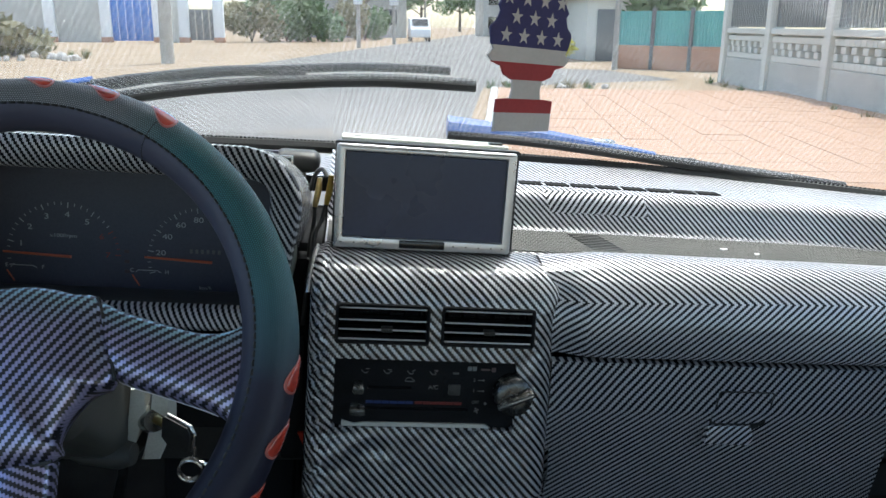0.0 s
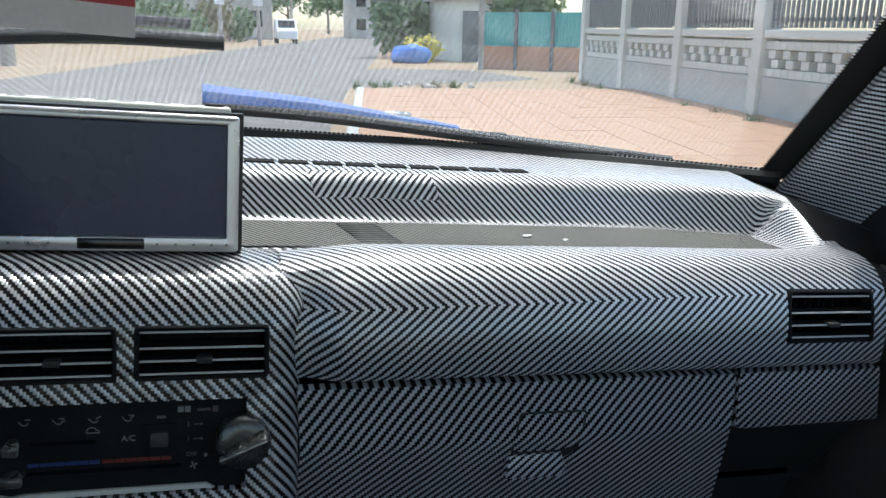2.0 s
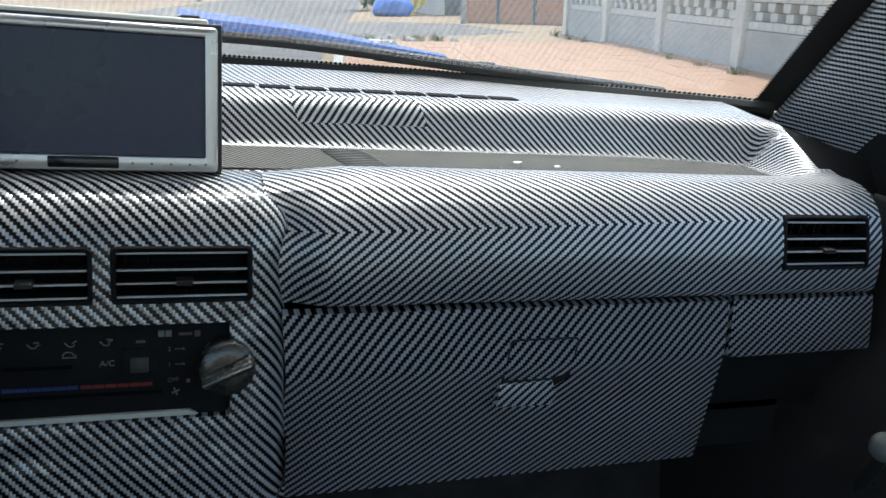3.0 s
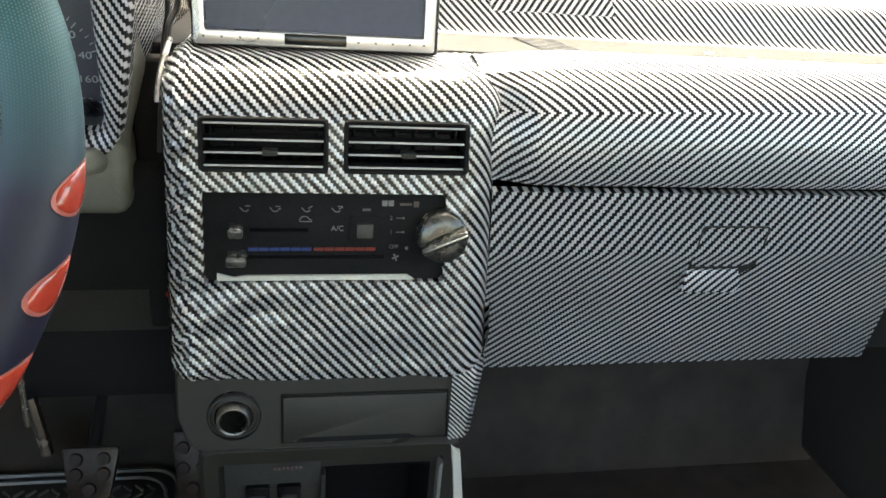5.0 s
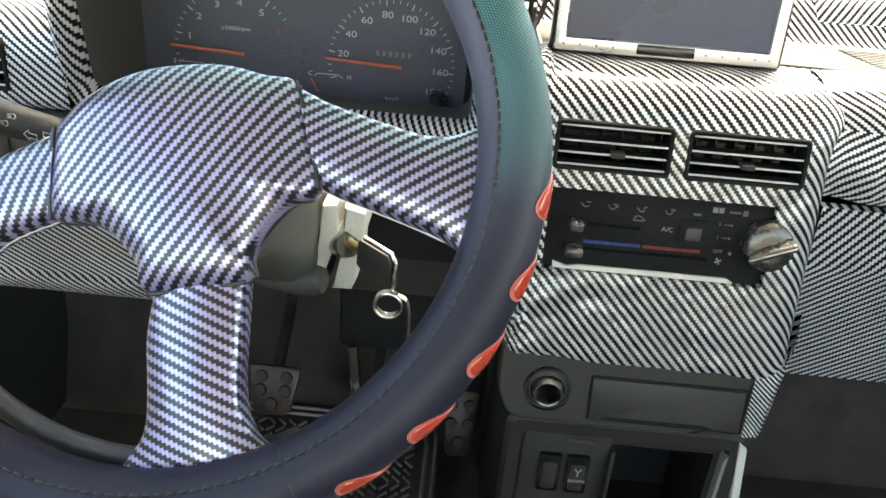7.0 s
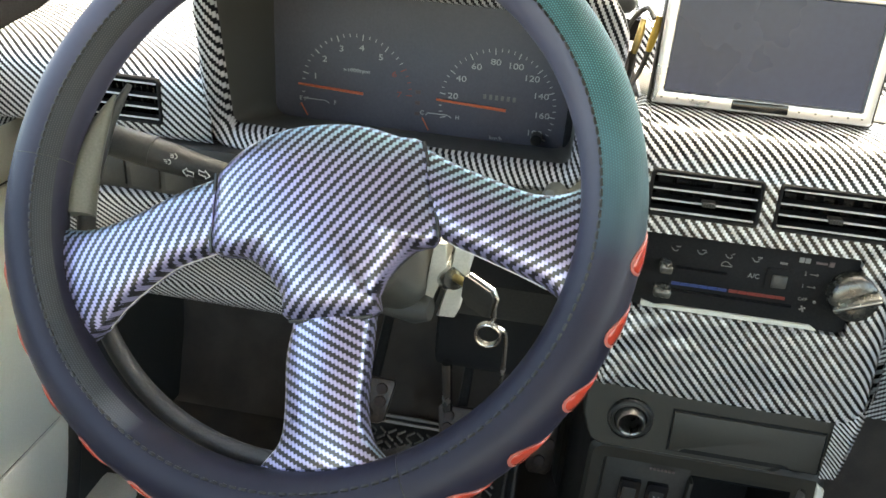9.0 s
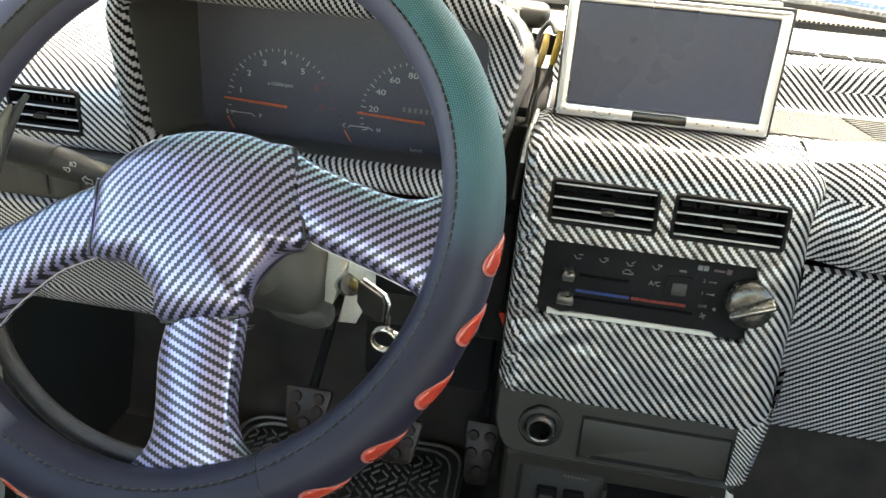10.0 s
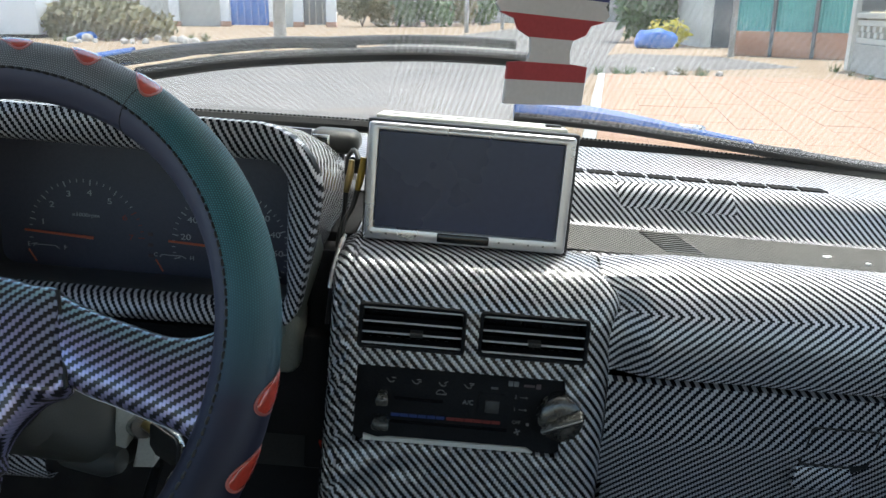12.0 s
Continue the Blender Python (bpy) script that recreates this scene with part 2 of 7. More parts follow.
def glass(name, tint=(1, 1, 1)):
    m, t, b = shader(name, tint, 0.0)
    b.inputs["IOR"].default_value = 1.53
    # thin dust, thicker in smears
    dust = maths(t, "ADD", maths(t, "MULTIPLY", noise_tex(t, 7.0, 4.0), 0.04), maths(t, "MULTIPLY", noise_tex(t, 160.0, 3.0), 0.03))
    t.links.new(maths(t, "SUBTRACT", 0.985, dust), b.inputs["Transmission Weight"])
    return m


GLASS = glass("windscreen_glass")
# outdoors
SAND = worn("sandy_ground", (0.31, 0.225, 0.140), (0.43, 0.325, 0.22), 0.95, 6.0, 0.35, 0.02, spec=0.1)
ASPHALT = worn("old_asphalt", (0.17, 0.155, 0.135), (0.24, 0.22, 0.19), 0.9, 18.0, 0.5, 0.01, spec=0.2)
CONCRETE = worn("grey_concrete", (0.42, 0.41, 0.36), (0.56, 0.54, 0.48), 0.85, 8.0, 0.9, 0.004, spec=0.2)
PALE_WALL = worn("pale_wall", (0.58, 0.56, 0.48), (0.70, 0.68, 0.60), 0.8, 9.0, 0.6, 0.003, spec=0.2)
WHITE_PAINT = worn("white_paint", (0.74, 0.74, 0.72), (0.82, 0.82, 0.80), 0.6, 10.0, 0.8, 0.001)
BLUE_SHEET = worn("blue_sheet", (0.04, 0.16, 0.50), (0.07, 0.22, 0.62), 0.5, 4.0, 0.8, 0.002)
GREEN_SHEET = worn("green_sheet", (0.10, 0.38, 0.34), (0.16, 0.50, 0.44), 0.5, 4.0, 0.5, 0.002)
ORANGE_BRICK = worn("orange_brick", (0.45, 0.22, 0.13), (0.58, 0.31, 0.19), 0.85, 9.0, 0.8, 0.004)
PAVER = worn("pink_paver", (0.40, 0.235, 0.145), (0.52, 0.34, 0.225), 0.9, 10.0, 0.6, 0.004, spec=0.2)
LEAF = worn("leaf", (0.06, 0.12, 0.03), (0.13, 0.20, 0.06), 0.6, 3.0, 0.7, 0.0)
DRY_LEAF = worn("dry_leaf", (0.16, 0.15, 0.06), (0.26, 0.22, 0.11), 0.8, 3.0, 0.7, 0.0)
FLOWER = worn("yellow_bloom", (0.55, 0.48, 0.05), (0.7, 0.6, 0.1), 0.6, 3.0, 0.7, 0.0)
BARK = worn("bark", (0.14, 0.11, 0.08), (0.22, 0.18, 0.14), 0.9, 20.0, 3.0, 0.01)
POLE_WOOD = worn("weathered_pole", (0.32, 0.29, 0.24), (0.44, 0.40, 0.34), 0.9, 20.0, 3.0, 0.005)
STONE = worn("stone", (0.40, 0.36, 0.30), (0.55, 0.50, 0.43), 0.9, 12.0, 2.0, 0.01)
BLUE_BODY = worn("blue_plastic_blade", (0.006, 0.065, 0.27), (0.012, 0.105, 0.40), 0.35, 60.0, 6.0, 0.0)
TAG_RED = worn("tag_red", (0.34, 0.035, 0.045), (0.42, 0.05, 0.06), 0.7, 500.0, 40.0, 0.0)
TAG_WHITE = worn("tag_white", (0.55, 0.53, 0.54), (0.63, 0.61, 0.62), 0.7, 500.0, 40.0, 0.0)
TAG_BLUE = worn("tag_blue", (0.035, 0.035, 0.13), (0.05, 0.05, 0.18), 0.7, 500.0, 40.0, 0.0)


# ---- building helpers ----
BASES = {}


def thing(name, label, category, base=(0, 0, 0), group="", kind="", inside=True):
    """A thing's Empty at its base; its parts are built in the car's (or the world's) own axes."""
    ob = new(name)
    ob.empty_display_size = 0.05
    ob.matrix_world = (CAR if inside else Matrix()) @ Matrix.Translation(base)
    BASES[ob.name] = Vector(base)
    return tagged(ob, label, category, group, kind)


def box_uv(bm, flip=1.0):
    layer = bm.loops.layers.uv.verify()
    for f in bm.faces:
        n = f.normal
        k = max(range(3), key=lambda i: abs(n[i]))
        for l in f.loops:
            x, y, z = l.vert.co
            l[layer].uv = ((y, z) if k == 0 else (flip * x, z) if k == 1 else (flip * x, y))


def part(name, bm, material, parent, label="", smooth=True, uv=True, flip=1.0, steep=1.0):
    """One mesh under a thing or one of its parts, from geometry in the thing's axes."""
    bm.normal_update()
    if uv and not bm.loops.layers.uv:
        box_uv(bm, flip)
    if steep != 1.0:
        layer = bm.loops.layers.uv.verify()
        for f in bm.faces:
            for l in f.loops:
                l[layer].uv.y *= steep
    me = bpy.data.meshes.new(name)
    base = BASES[parent.name]
    bm.transform(Matrix.Translation(-base))
    bm.to_mesh(me)
    bm.free()
    me.materials.append(material)
    if smooth:
        me.shade_smooth()
        me.set_sharp_from_angle(angle=radians(38))
    ob = new(name, me)
    ob.parent = parent
    BASES[ob.name] = base
    return tagged(ob, label) if label else ob


def solid(name, bm, material, label, category, kind="", group="", inside=True, smooth=True, flip=1.0):
    """A thing that is one mesh."""
    bm.normal_update()
    if not bm.loops.layers.uv:
        box_uv(bm, flip)
    me = bpy.data.meshes.new(name)
    bm.to_mesh(me)
    bm.free()
    me.materials.append(material)
    if smooth:
        me.shade_smooth()
        me.set_sharp_from_angle(angle=radians(38))
    ob = new(name, me)
    ob.matrix_world = CAR if inside else Matrix()
    BASES[ob.name] = Vector((0, 0, 0))
    return tagged(ob, label, category, group, kind)


def box(bm, x0, x1, y0, y1, z0, z1, bevel=0.0, seg=2, m=None):
    made = bmesh.ops.create_cube(bm, size=1.0)["verts"]
    bmesh.ops.transform(bm, matrix=Matrix.LocRotScale(((x0 + x1) / 2, (y0 + y1) / 2, (z0 + z1) / 2), None, (x1 - x0, y1 - y0, z1 - z0)), verts=made)
    if bevel:
        edges = list({e for v in made for e in v.link_edges})
        made = list({v for f in bmesh.ops.bevel(bm, geom=edges, offset=bevel, segments=seg, profile=0.5, affect="EDGES")["faces"] for v in f.verts})
        made = list({v for v in made} | {w for v in made for e in v.link_edges for w in e.verts})
    if m is not None:
        bmesh.ops.transform(bm, matrix=m, verts=made)
    return made


def loft(bm, rings, closed=True, caps=True, uvs=None):
    """Skin over rings of equally many points."""
    rows = [[bm.verts.new(p) for p in ring] for ring in rings]
    n = len(rows[0])
    layer = bm.loops.layers.uv.verify() if uvs else None
    for i in range(len(rows) - 1):
        for j in range(n if closed else n - 1):
            k = (j + 1) % n
            f = bm.faces.new((rows[i][j], rows[i][k], rows[i + 1][k], rows[i + 1][j]))
            if uvs:
                for l, (a, b) in zip(f.loops, ((i, j), (i, j + 1), (i + 1, j + 1), (i + 1, j))):
                    l[layer].uv = uvs(a, b)
    if caps and closed:
        bm.faces.new(list(reversed(rows[0])))
        bm.faces.new(rows[-1])
    return rows


def fix(bm):
    bmesh.ops.recalc_face_normals(bm, faces=bm.faces)
    return bm


def tube(bm, pts, r, n=10, caps=True):
    pts = [Vector(p) for p in pts]
    radii = r if isinstance(r, (list, tuple)) else [r] * len(pts)
    rings, up = [], None
    for i, p in enumerate(pts):
        d = (pts[min(i + 1, len(pts) - 1)] - pts[max(i - 1, 0)]).normalized()
        if up is None:
            up = d.orthogonal().normalized()
        up = (up - d * up.dot(d)).normalized()
        side = d.cross(up)
        rings.append([p + radii[i] * (math.cos(a) * up + math.sin(a) * side) for a in (2 * math.pi * k / n for k in range(n))])
    loft(bm, rings, True, caps)


def ring_shape(cx, cz, w, h, r, n=5):
    """A rounded rectangle of points (x, z), anticlockwise."""
    out = []
    for sx, sz, a0 in ((1, 1, 0), (-1, 1, 90), (-1, -1, 180), (1, -1, 270)):
        for k in range(n + 1):
            a = radians(a0 + 90 * k / n)
            out.append((cx + sx * (w / 2 - r) + r * math.cos(a), cz + sz * (h / 2 - r) + r * math.sin(a)))
    return out


def plate(bm, outline, place, d0, d1, bevel=0.0):
    """A flat plate from an outline (u, v), thick from d0 to d1; place(u, v, d) gives the point."""
    front = [bm.verts.new(place(u, v, d0)) for u, v in outline]
    back = [bm.verts.new(place(u, v, d1)) for u, v in outline]
    n = len(outline)
    bm.faces.new(front)
    bm.faces.new(list(reversed(back)))
    for i in range(n):
        j = (i + 1) % n
        bm.faces.new((front[j], front[i], back[i], back[j]))
    if bevel:
        rim = [e for e in bm.edges if all(v in front for v in e.verts)]
        bmesh.ops.bevel(bm, geom=rim, offset=bevel, segments=2, profile=0.5, affect="EDGES")
    return fix(bm)


def smooth_line(pts, steps=6):
    """A Catmull-Rom line through points."""
    pts = [Vector(p) for p in pts]
    out = []
    for i in range(len(pts) - 1):
        a, b, c, d = pts[max(i - 1, 0)], pts[i], pts[i + 1], pts[min(i + 2, len(pts) - 1)]
        for k in range(steps):
            t = k / steps
            out.append(0.5 * (2 * b + (c - a) * t + (2 * a - 5 * b + 4 * c - d) * t * t + (3 * b - a - 3 * c + d) * t ** 3))
    return out + [pts[-1]]


def letters(text, size, m, material, parent, name="print", thick=0.0003):
    """Raised printing with the built-in font, turned into a mesh part; m takes the letters' plane to the thing's axes."""
    cu = bpy.data.curves.new(name, "FONT")
    cu.body, cu.size, cu.align_x, cu.align_y, cu.extrude = text, size, "CENTER", "CENTER", thick
    ob = bpy.data.objects.new(name, cu)
    scene.collection.objects.link(ob)
    bpy.context.view_layer.update()
    me = bpy.data.meshes.new_from_object(ob.evaluated_get(bpy.context.evaluated_depsgraph_get()))
    bpy.data.objects.remove(ob)
    bm = bmesh.new()
    bm.from_mesh(me)
    bm.transform(m)
    return part(name, bm, material, parent, smooth=False)


def upright(x, y, z, lean=0.0):
    """Takes a plane of letters to a face that looks back at the driver, leaning by degrees."""
    return pose(x, y, z, 90 + lean)


# ---- the car's shell ----
def strip_grid(bm, rows, cols, point, uv, skip=lambda i, j: False):
    """A sheet of quads over two lists of stations; skip leaves openings."""
    layer = bm.loops.layers.uv.verify()
    vs = {}

    def vert(i, j):
        if (i, j) not in vs:
            vs[i, j] = bm.verts.new(point(rows[i], cols[j]))
        return vs[i, j]

    for i in range(len(rows) - 1):
        for j in range(len(cols) - 1):
            if skip(i, j):
                continue
            f = bm.faces.new((vert(i, j), vert(i, j + 1), vert(i + 1, j + 1), vert(i + 1, j)))
            for l, (a, b) in zip(f.loops, ((i, j), (i, j + 1), (i + 1, j + 1), (i + 1, j))):
                l[layer].uv = uv(rows[a], cols[b])
    return vs


def profile(pts):
    """Adds the running length and the outward normal to a line of (y, z)."""
    out, run = [], 0.0
    for i, (y, z) in enumerate(pts):
        if i:
            run += math.dist(pts[i], pts[i - 1])
        a, b = pts[max(i - 1, 0)], pts[min(i + 1, len(pts) - 1)]
        d = Vector((b[0] - a[0], b[1] - a[1])).normalized()
        out.append((y, z, run, -d.y, d.x))
    return out


def face_y(z):
    """The front of the centre stack."""
    return 0.721 - 0.1745 * (0.898 - z)


def lerp_steps(a, b, n):
    return [a + (b - a) * k / n for k in range(n + 1)]


# centre stack, wrapped in carbon film, with openings for the vents and the heater panel
VENT_L, VENT_R, VENT_Z = (-0.097, -0.007), (0.005, 0.097), (0.861, 0.899)
HEAT_X, HEAT_Z = (-0.096, 0.082), (0.779, 0.846)
stack = thing("centre_stack", "centre dashboard stack wrapped in carbon-pattern film with creased corners", "dashboard", (0, 0.69, 0.64))
zs = lerp_steps(0.708, HEAT_Z[0], 20) + lerp_steps(HEAT_Z[0], HEAT_Z[1], 26)[1:] + lerp_steps(HEAT_Z[1], VENT_Z[0], 6)[1:] + lerp_steps(VENT_Z[0], VENT_Z[1], 15)[1:]
line = [(face_y(0.70) + 0.016, 0.698), (face_y(0.70) + 0.006, 0.6985), (face_y(0.70) + 0.0015, 0.7015)] + [(face_y(z), z) for z in zs]
line += [(0.7235, 0.907), (0.727, 0.915), (0.733, 0.923), (0.742, 0.930), (0.754, 0.935), (0.770, 0.937), (0.787, 0.9375), (0.795, 0.9365), (0.799, 0.930)]
rows = profile(line)
inner = sorted({-0.108, *VENT_L, *VENT_R, *HEAT_X, 0.0985} | {round(-0.088 + 0.0073 * k, 4) for k in range(26) if abs(-0.088 + 0.0073 * k + 0.007) > 0.002 and abs(-0.088 + 0.0073 * k - 0.005) > 0.002})
cols = [(-0.1225, 0.075, -0.19), (-0.1225, 0.03, -0.145), (-0.1222, 0.013, -0.13), (-0.1213, 0.008, -0.1255), (-0.1200, 0.005, -0.122), (-0.1180, 0.0026, -0.1192), (-0.1155, 0.0012, -0.1165), (-0.1130, 0.0005, -0.1138), (-0.1105, 0.0001, -0.1106)]
cols += [(x, 0.0, x) for x in (-0.1055, -0.103, -0.1005)]
cols = sorted(cols + [(x, 0.0, x) for x in inner], key=lambda c: (c[0], -c[1]))
# the passenger's edge is a full round
cols += [(0.0985 + 0.024 * math.sin(a), 0.026 * (1 - math.cos(a)), 0.0985 + 0.025 * a) for a in lerp_steps(0.15, math.pi / 2, 9)] + [(0.1225, 0.055, 0.167)]


def in_stack(i, j):
    z = (rows[i][1] + rows[i + 1][1]) / 2
    x = (cols[j][0] + cols[j + 1][0]) / 2
    if rows[i][0] > 0.7215:
        return False
    vent = VENT_Z[0] < z < VENT_Z[1] and (VENT_L[0] < x < VENT_L[1] or VENT_R[0] < x < VENT_R[1])
    return vent or (HEAT_Z[0] < z < HEAT_Z[1] and HEAT_X[0] < x < HEAT_X[1])


def stack_point(r, c):
    dent = 0.0006 * noise.noise((c[0] * 30, r[1] * 30, 1))
    if r[1] < 0.785:
        crumple = min(1.0, max(0.10, (-0.01 - c[0]) / 0.07)) * min(1.0, max(0.0, (0.785 - r[1]) / 0.006))
        dent += crumple * (0.0036 * noise.noise((c[0] * 34, r[1] * 55, 3)) + 0.0030 * abs(noise.noise((c[0] * 70 + r[1] * 40, r[1] * 110, 8))))
    d = c[1] * (1 - 0.65 * min(1.0, max(0.0, (r[1] - 0.885) / 0.03)) if c[0] > 0 else 1.0) + dent
    if c[0] < -0.104:
        d += 0.0032 * noise.noise((c[1] * 60, r[1] * 85, 4)) * min(1.0, (-0.104 - c[0]) / 0.008)
        d -= 0.0042 * max(0.0, 1 - 4 * abs(noise.noise((c[2] * 70 + r[1] * 25, r[1] * 95 - c[2] * 60, 6)))) * min(1.0, (-0.100 - min(c[0], -0.100)) / 0.006) if c[1] < 0.02 else 0.0
    lift = (0.012 if c[0] < 0 else 0.006) * min(1.0, max(0.0, (abs(c[0]) - 0.092) / 0.0305)) ** 2 * min(1.0, max(0.0, (0.737 - r[1]) / 0.036))
    lift += 0.0018 * noise.noise((c[0] * 40, 2, 5)) * min(1.0, max(0.0, (0.715 - r[1]) / 0.01))
    return (c[0], r[0] - r[3] * d, r[1] - r[4] * d + lift)


def stack_uv(r, c):
    """The weave follows the sheet, and is pulled askew where the film is bunched at the driver's edge."""
    w = 0.0028 * min(1.0, max(0.0, (-0.102 - c[0]) / 0.010))
    return (c[2] + w * noise.noise((c[2] * 130, r[1] * 150, 11)), r[2] + w * noise.noise((c[2] * 130, r[1] * 150, 29)))


bm = bmesh.new()
strip_grid(bm, rows, cols, stack_point, stack_uv, in_stack)
rim = [e for e in bm.edges if e.is_boundary and e.verts[0].co.y < 0.7225 and abs(e.verts[0].co.x) < 0.1 and abs(e.verts[1].co.x) < 0.1 and e.verts[0].co.z > 0.75]
grown = bmesh.ops.extrude_edge_only(bm, edges=rim)["geom"]
bmesh.ops.translate(bm, vec=(0, 0.03, 0), verts=[v for v in grown if isinstance(v, bmesh.types.BMVert)])
part("wrapped_panel", bm, CARBON_CREASED, stack, steep=0.8)

# lower, unwrapped part of the stack: lighter socket and ash drawer
bm = bmesh.new()
LX, LZ = -0.0770, 0.6712
angles = [2 * math.pi * k / 28 for k in range(28)]


def trim_edge(a, shrink):
    """Where a ray from the socket's middle leaves the trim, its lower corner on the driver's side well rounded."""
    u, w = math.cos(a), math.sin(a)
    far = min(((0.108 - shrink if u > 0 else -0.120 + shrink) - LX) / u if abs(u) > 1e-6 else 9, ((0.715 - shrink if w > 0 else 0.641 + shrink) - LZ) / w if abs(w) > 1e-6 else 9)
    if u < 0 and w < 0:
        far = min(far, 0.041 - shrink)
    return (LX + u * far, LZ + w * far)


trim_at = lambda p, d: (p[0], face_y(p[1]) + d, p[1])
loft(bm, [[trim_at((LX + 0.0206 * math.cos(a), LZ + 0.0206 * math.sin(a)), d) for a in angles] for d in (0.06, 0.0045)] + [[trim_at(trim_edge(a, e), d) for a in angles] for e, d in ((0.002, 0.0045), (0.0, 0.0070), (0.0, 0.10))], True, False)
part("lower_trim", fix(bm), CONSOLE, stack)
bm = bmesh.new()
strip_grid(bm, [0.714, 0.700, 0.688, 0.672, 0.656, 0.646], [0, 1, 2, 3], lambda z, k: ((0.0935 - (0.70 - z) * 0.03, 0.1135 - (0.70 - z) * 0.14, 0.1210 - (0.70 - z) * 0.16, 0.1225 - (0.70 - z) * 0.17)[k], face_y(z) + (0.0008, 0.0030, 0.012, 0.06)[k] + max(0.0, z - 0.700) * 0.4, z), lambda z, k: ((0, 0.034, 0.048, 0.13)[k], z * 1.9))
part("wrapped_corner", bm, CARBON_CREASED, stack)
bm = bmesh.new()
plate(bm, [(-0.0415, 0.688), (-0.0415, 0.647), (0.0915, 0.647), (0.0915, 0.688)], lambda u, v, d: (u, face_y(v) + d, v), 0.0038, 0.02)
part("drawer_gap", bm, MATTE, stack)
bm = bmesh.new()
plate(bm, [(-0.04, 0.6865), (-0.04, 0.6485), (-0.030, 0.6485), (-0.026, 0.6545), (0.060, 0.6545), (0.066, 0.6485), (0.090, 0.6485), (0.090, 0.6865)], lambda u, v, d: (u, face_y(v) + d, v), 0.0015, 0.03, 0.0018)
part("ash_drawer", bm, CONSOLE, stack, "dark grey ash drawer with a finger notch")
bm = bmesh.new()


def lighter_ring(r, d):
    return [(LX + r * math.cos(a), face_y(LZ) + d, LZ + r * math.sin(a)) for a in (2 * math.pi * k / 28 for k in range(28))]


loft(bm, [lighter_ring(r, d) for r, d in ((0.0102, 0.045), (0.0102, 0.006), (0.0102, -0.001), (0.0106, -0.0035), (0.0118, -0.0042), (0.0132, -0.002), (0.0136, 0.005))], True, False)
lighter = part("lighter_socket", fix(bm), SOCKET, stack, "worn chrome ring of the lighter socket")
bm = bmesh.new()
tube(bm, [(LX, face_y(LZ) + 0.034, LZ), (LX, face_y(LZ) + 0.036, LZ)], 0.0104, 24)
part("socket_floor", bm, MATTE, lighter)
bm = bmesh.new()
loft(bm, [lighter_ring(r, d) for r, d in ((0.0140, 0.0052), (0.0150, 0.0030), (0.0170, 0.0036), (0.0182, 0.0024), (0.0200, 0.0028), (0.0208, 0.0058))], True, False)
part("recess_ring", fix(bm), BLACK, stack)


def vent(parent_label, cx, cz, w, h, y_at, tab_x, group):
    """An air vent: frame, four slats, upright vanes behind, and a thumb tab."""
    v = thing("air_vent", parent_label, "air vent", (cx, y_at(cz), cz - h / 2), group)

    def place(u, s, d):
        return (u, y_at(s) + d, s)

    bm = bmesh.new()
    outer, inner_ = ring_shape(cx, cz, w + 0.001, h + 0.001, 0.004, 4), ring_shape(cx, cz, w - 0.005, h - 0.004, 0.004, 4)
    loft(bm, [[place(*p, 0.016) for p in outer], [place(*p, -0.0005) for p in outer], [place(*p, -0.0016) for p in ring_shape(cx, cz, w - 0.001, h - 0.001, 0.004, 4)], [place(*p, -0.001) for p in inner_], [place(*p, 0.02) for p in inner_]], True, False)
    part("frame", fix(bm), MATTE, v)
    bm = bmesh.new()
    box(bm, cx - w / 2, cx + w / 2, y_at(cz) + 0.022, y_at(cz) + 0.026, cz - h / 2, cz + h / 2)
    part("backing", bm, BLACK_GLOSS, v)
    # each slat's front edge carries its highlight as a pale colour, the blade stays black
    for k in (0.10, 0.34, 0.58, 0.88):
        z = cz - h / 2 + h * k
        bm = bmesh.new()
        box(bm, cx - w / 2 + 0.003, cx + w / 2 - 0.003, y_at(z) + 0.0005, y_at(z) + 0.0025, z - 0.0007, z + 0.0007, 0.0005, 2)
        bmesh.ops.rotate(bm, cent=(cx, y_at(z), z), matrix=Matrix.Rotation(radians(-3), 3, "X"), verts=bm.verts)
        slat = part("slat", bm, SLAT_EDGE, v)
        bm = bmesh.new()
        box(bm, cx - w / 2 + 0.003, cx + w / 2 - 0.003, y_at(z) + 0.0026, y_at(z) + 0.012, z - 0.0009, z + 0.0009)
        part("blade", bm, MATTE, slat)
    for k in range(6):
        x = cx - w / 2 + w * (k + 0.5) / 6
        bm = bmesh.new()
        box(bm, x - 0.0006, x + 0.0006, y_at(cz) + 0.012, y_at(cz) + 0.02, cz - h / 2 + 0.003, cz + h / 2 - 0.003)
        part("vane", bm, BLACK_GLOSS, v)
    bm = bmesh.new()
    z = cz - h / 2 + h * 0.34
    box(bm, tab_x - 0.0055, tab_x + 0.0055, y_at(z) - 0.003, y_at(z) + 0.006, z - 0.001, z + 0.003, 0.0008)
    for k in range(5):
        box(bm, tab_x - 0.005 + k * 0.0022, tab_x - 0.0038 + k * 0.0022, y_at(z) - 0.0038, y_at(z) - 0.002, z - 0.0006, z + 0.0026)
    part("thumb_tab", bm, DARK_GREY, v)
    return v


vent("black plastic dashboard vent with four slats, in the centre stack", -0.052, 0.880, 0.090, 0.038, face_y, -0.048, "centre vents")
vent("black plastic dashboard vent with four slats, in the centre stack", 0.051, 0.880, 0.092, 0.038, face_y, 0.052, "centre vents")

# heater panel
heater = thing("heater_panel", "black heater panel with two sliders and a large fan knob", "control panel", (0, face_y(0.80), 0.78))


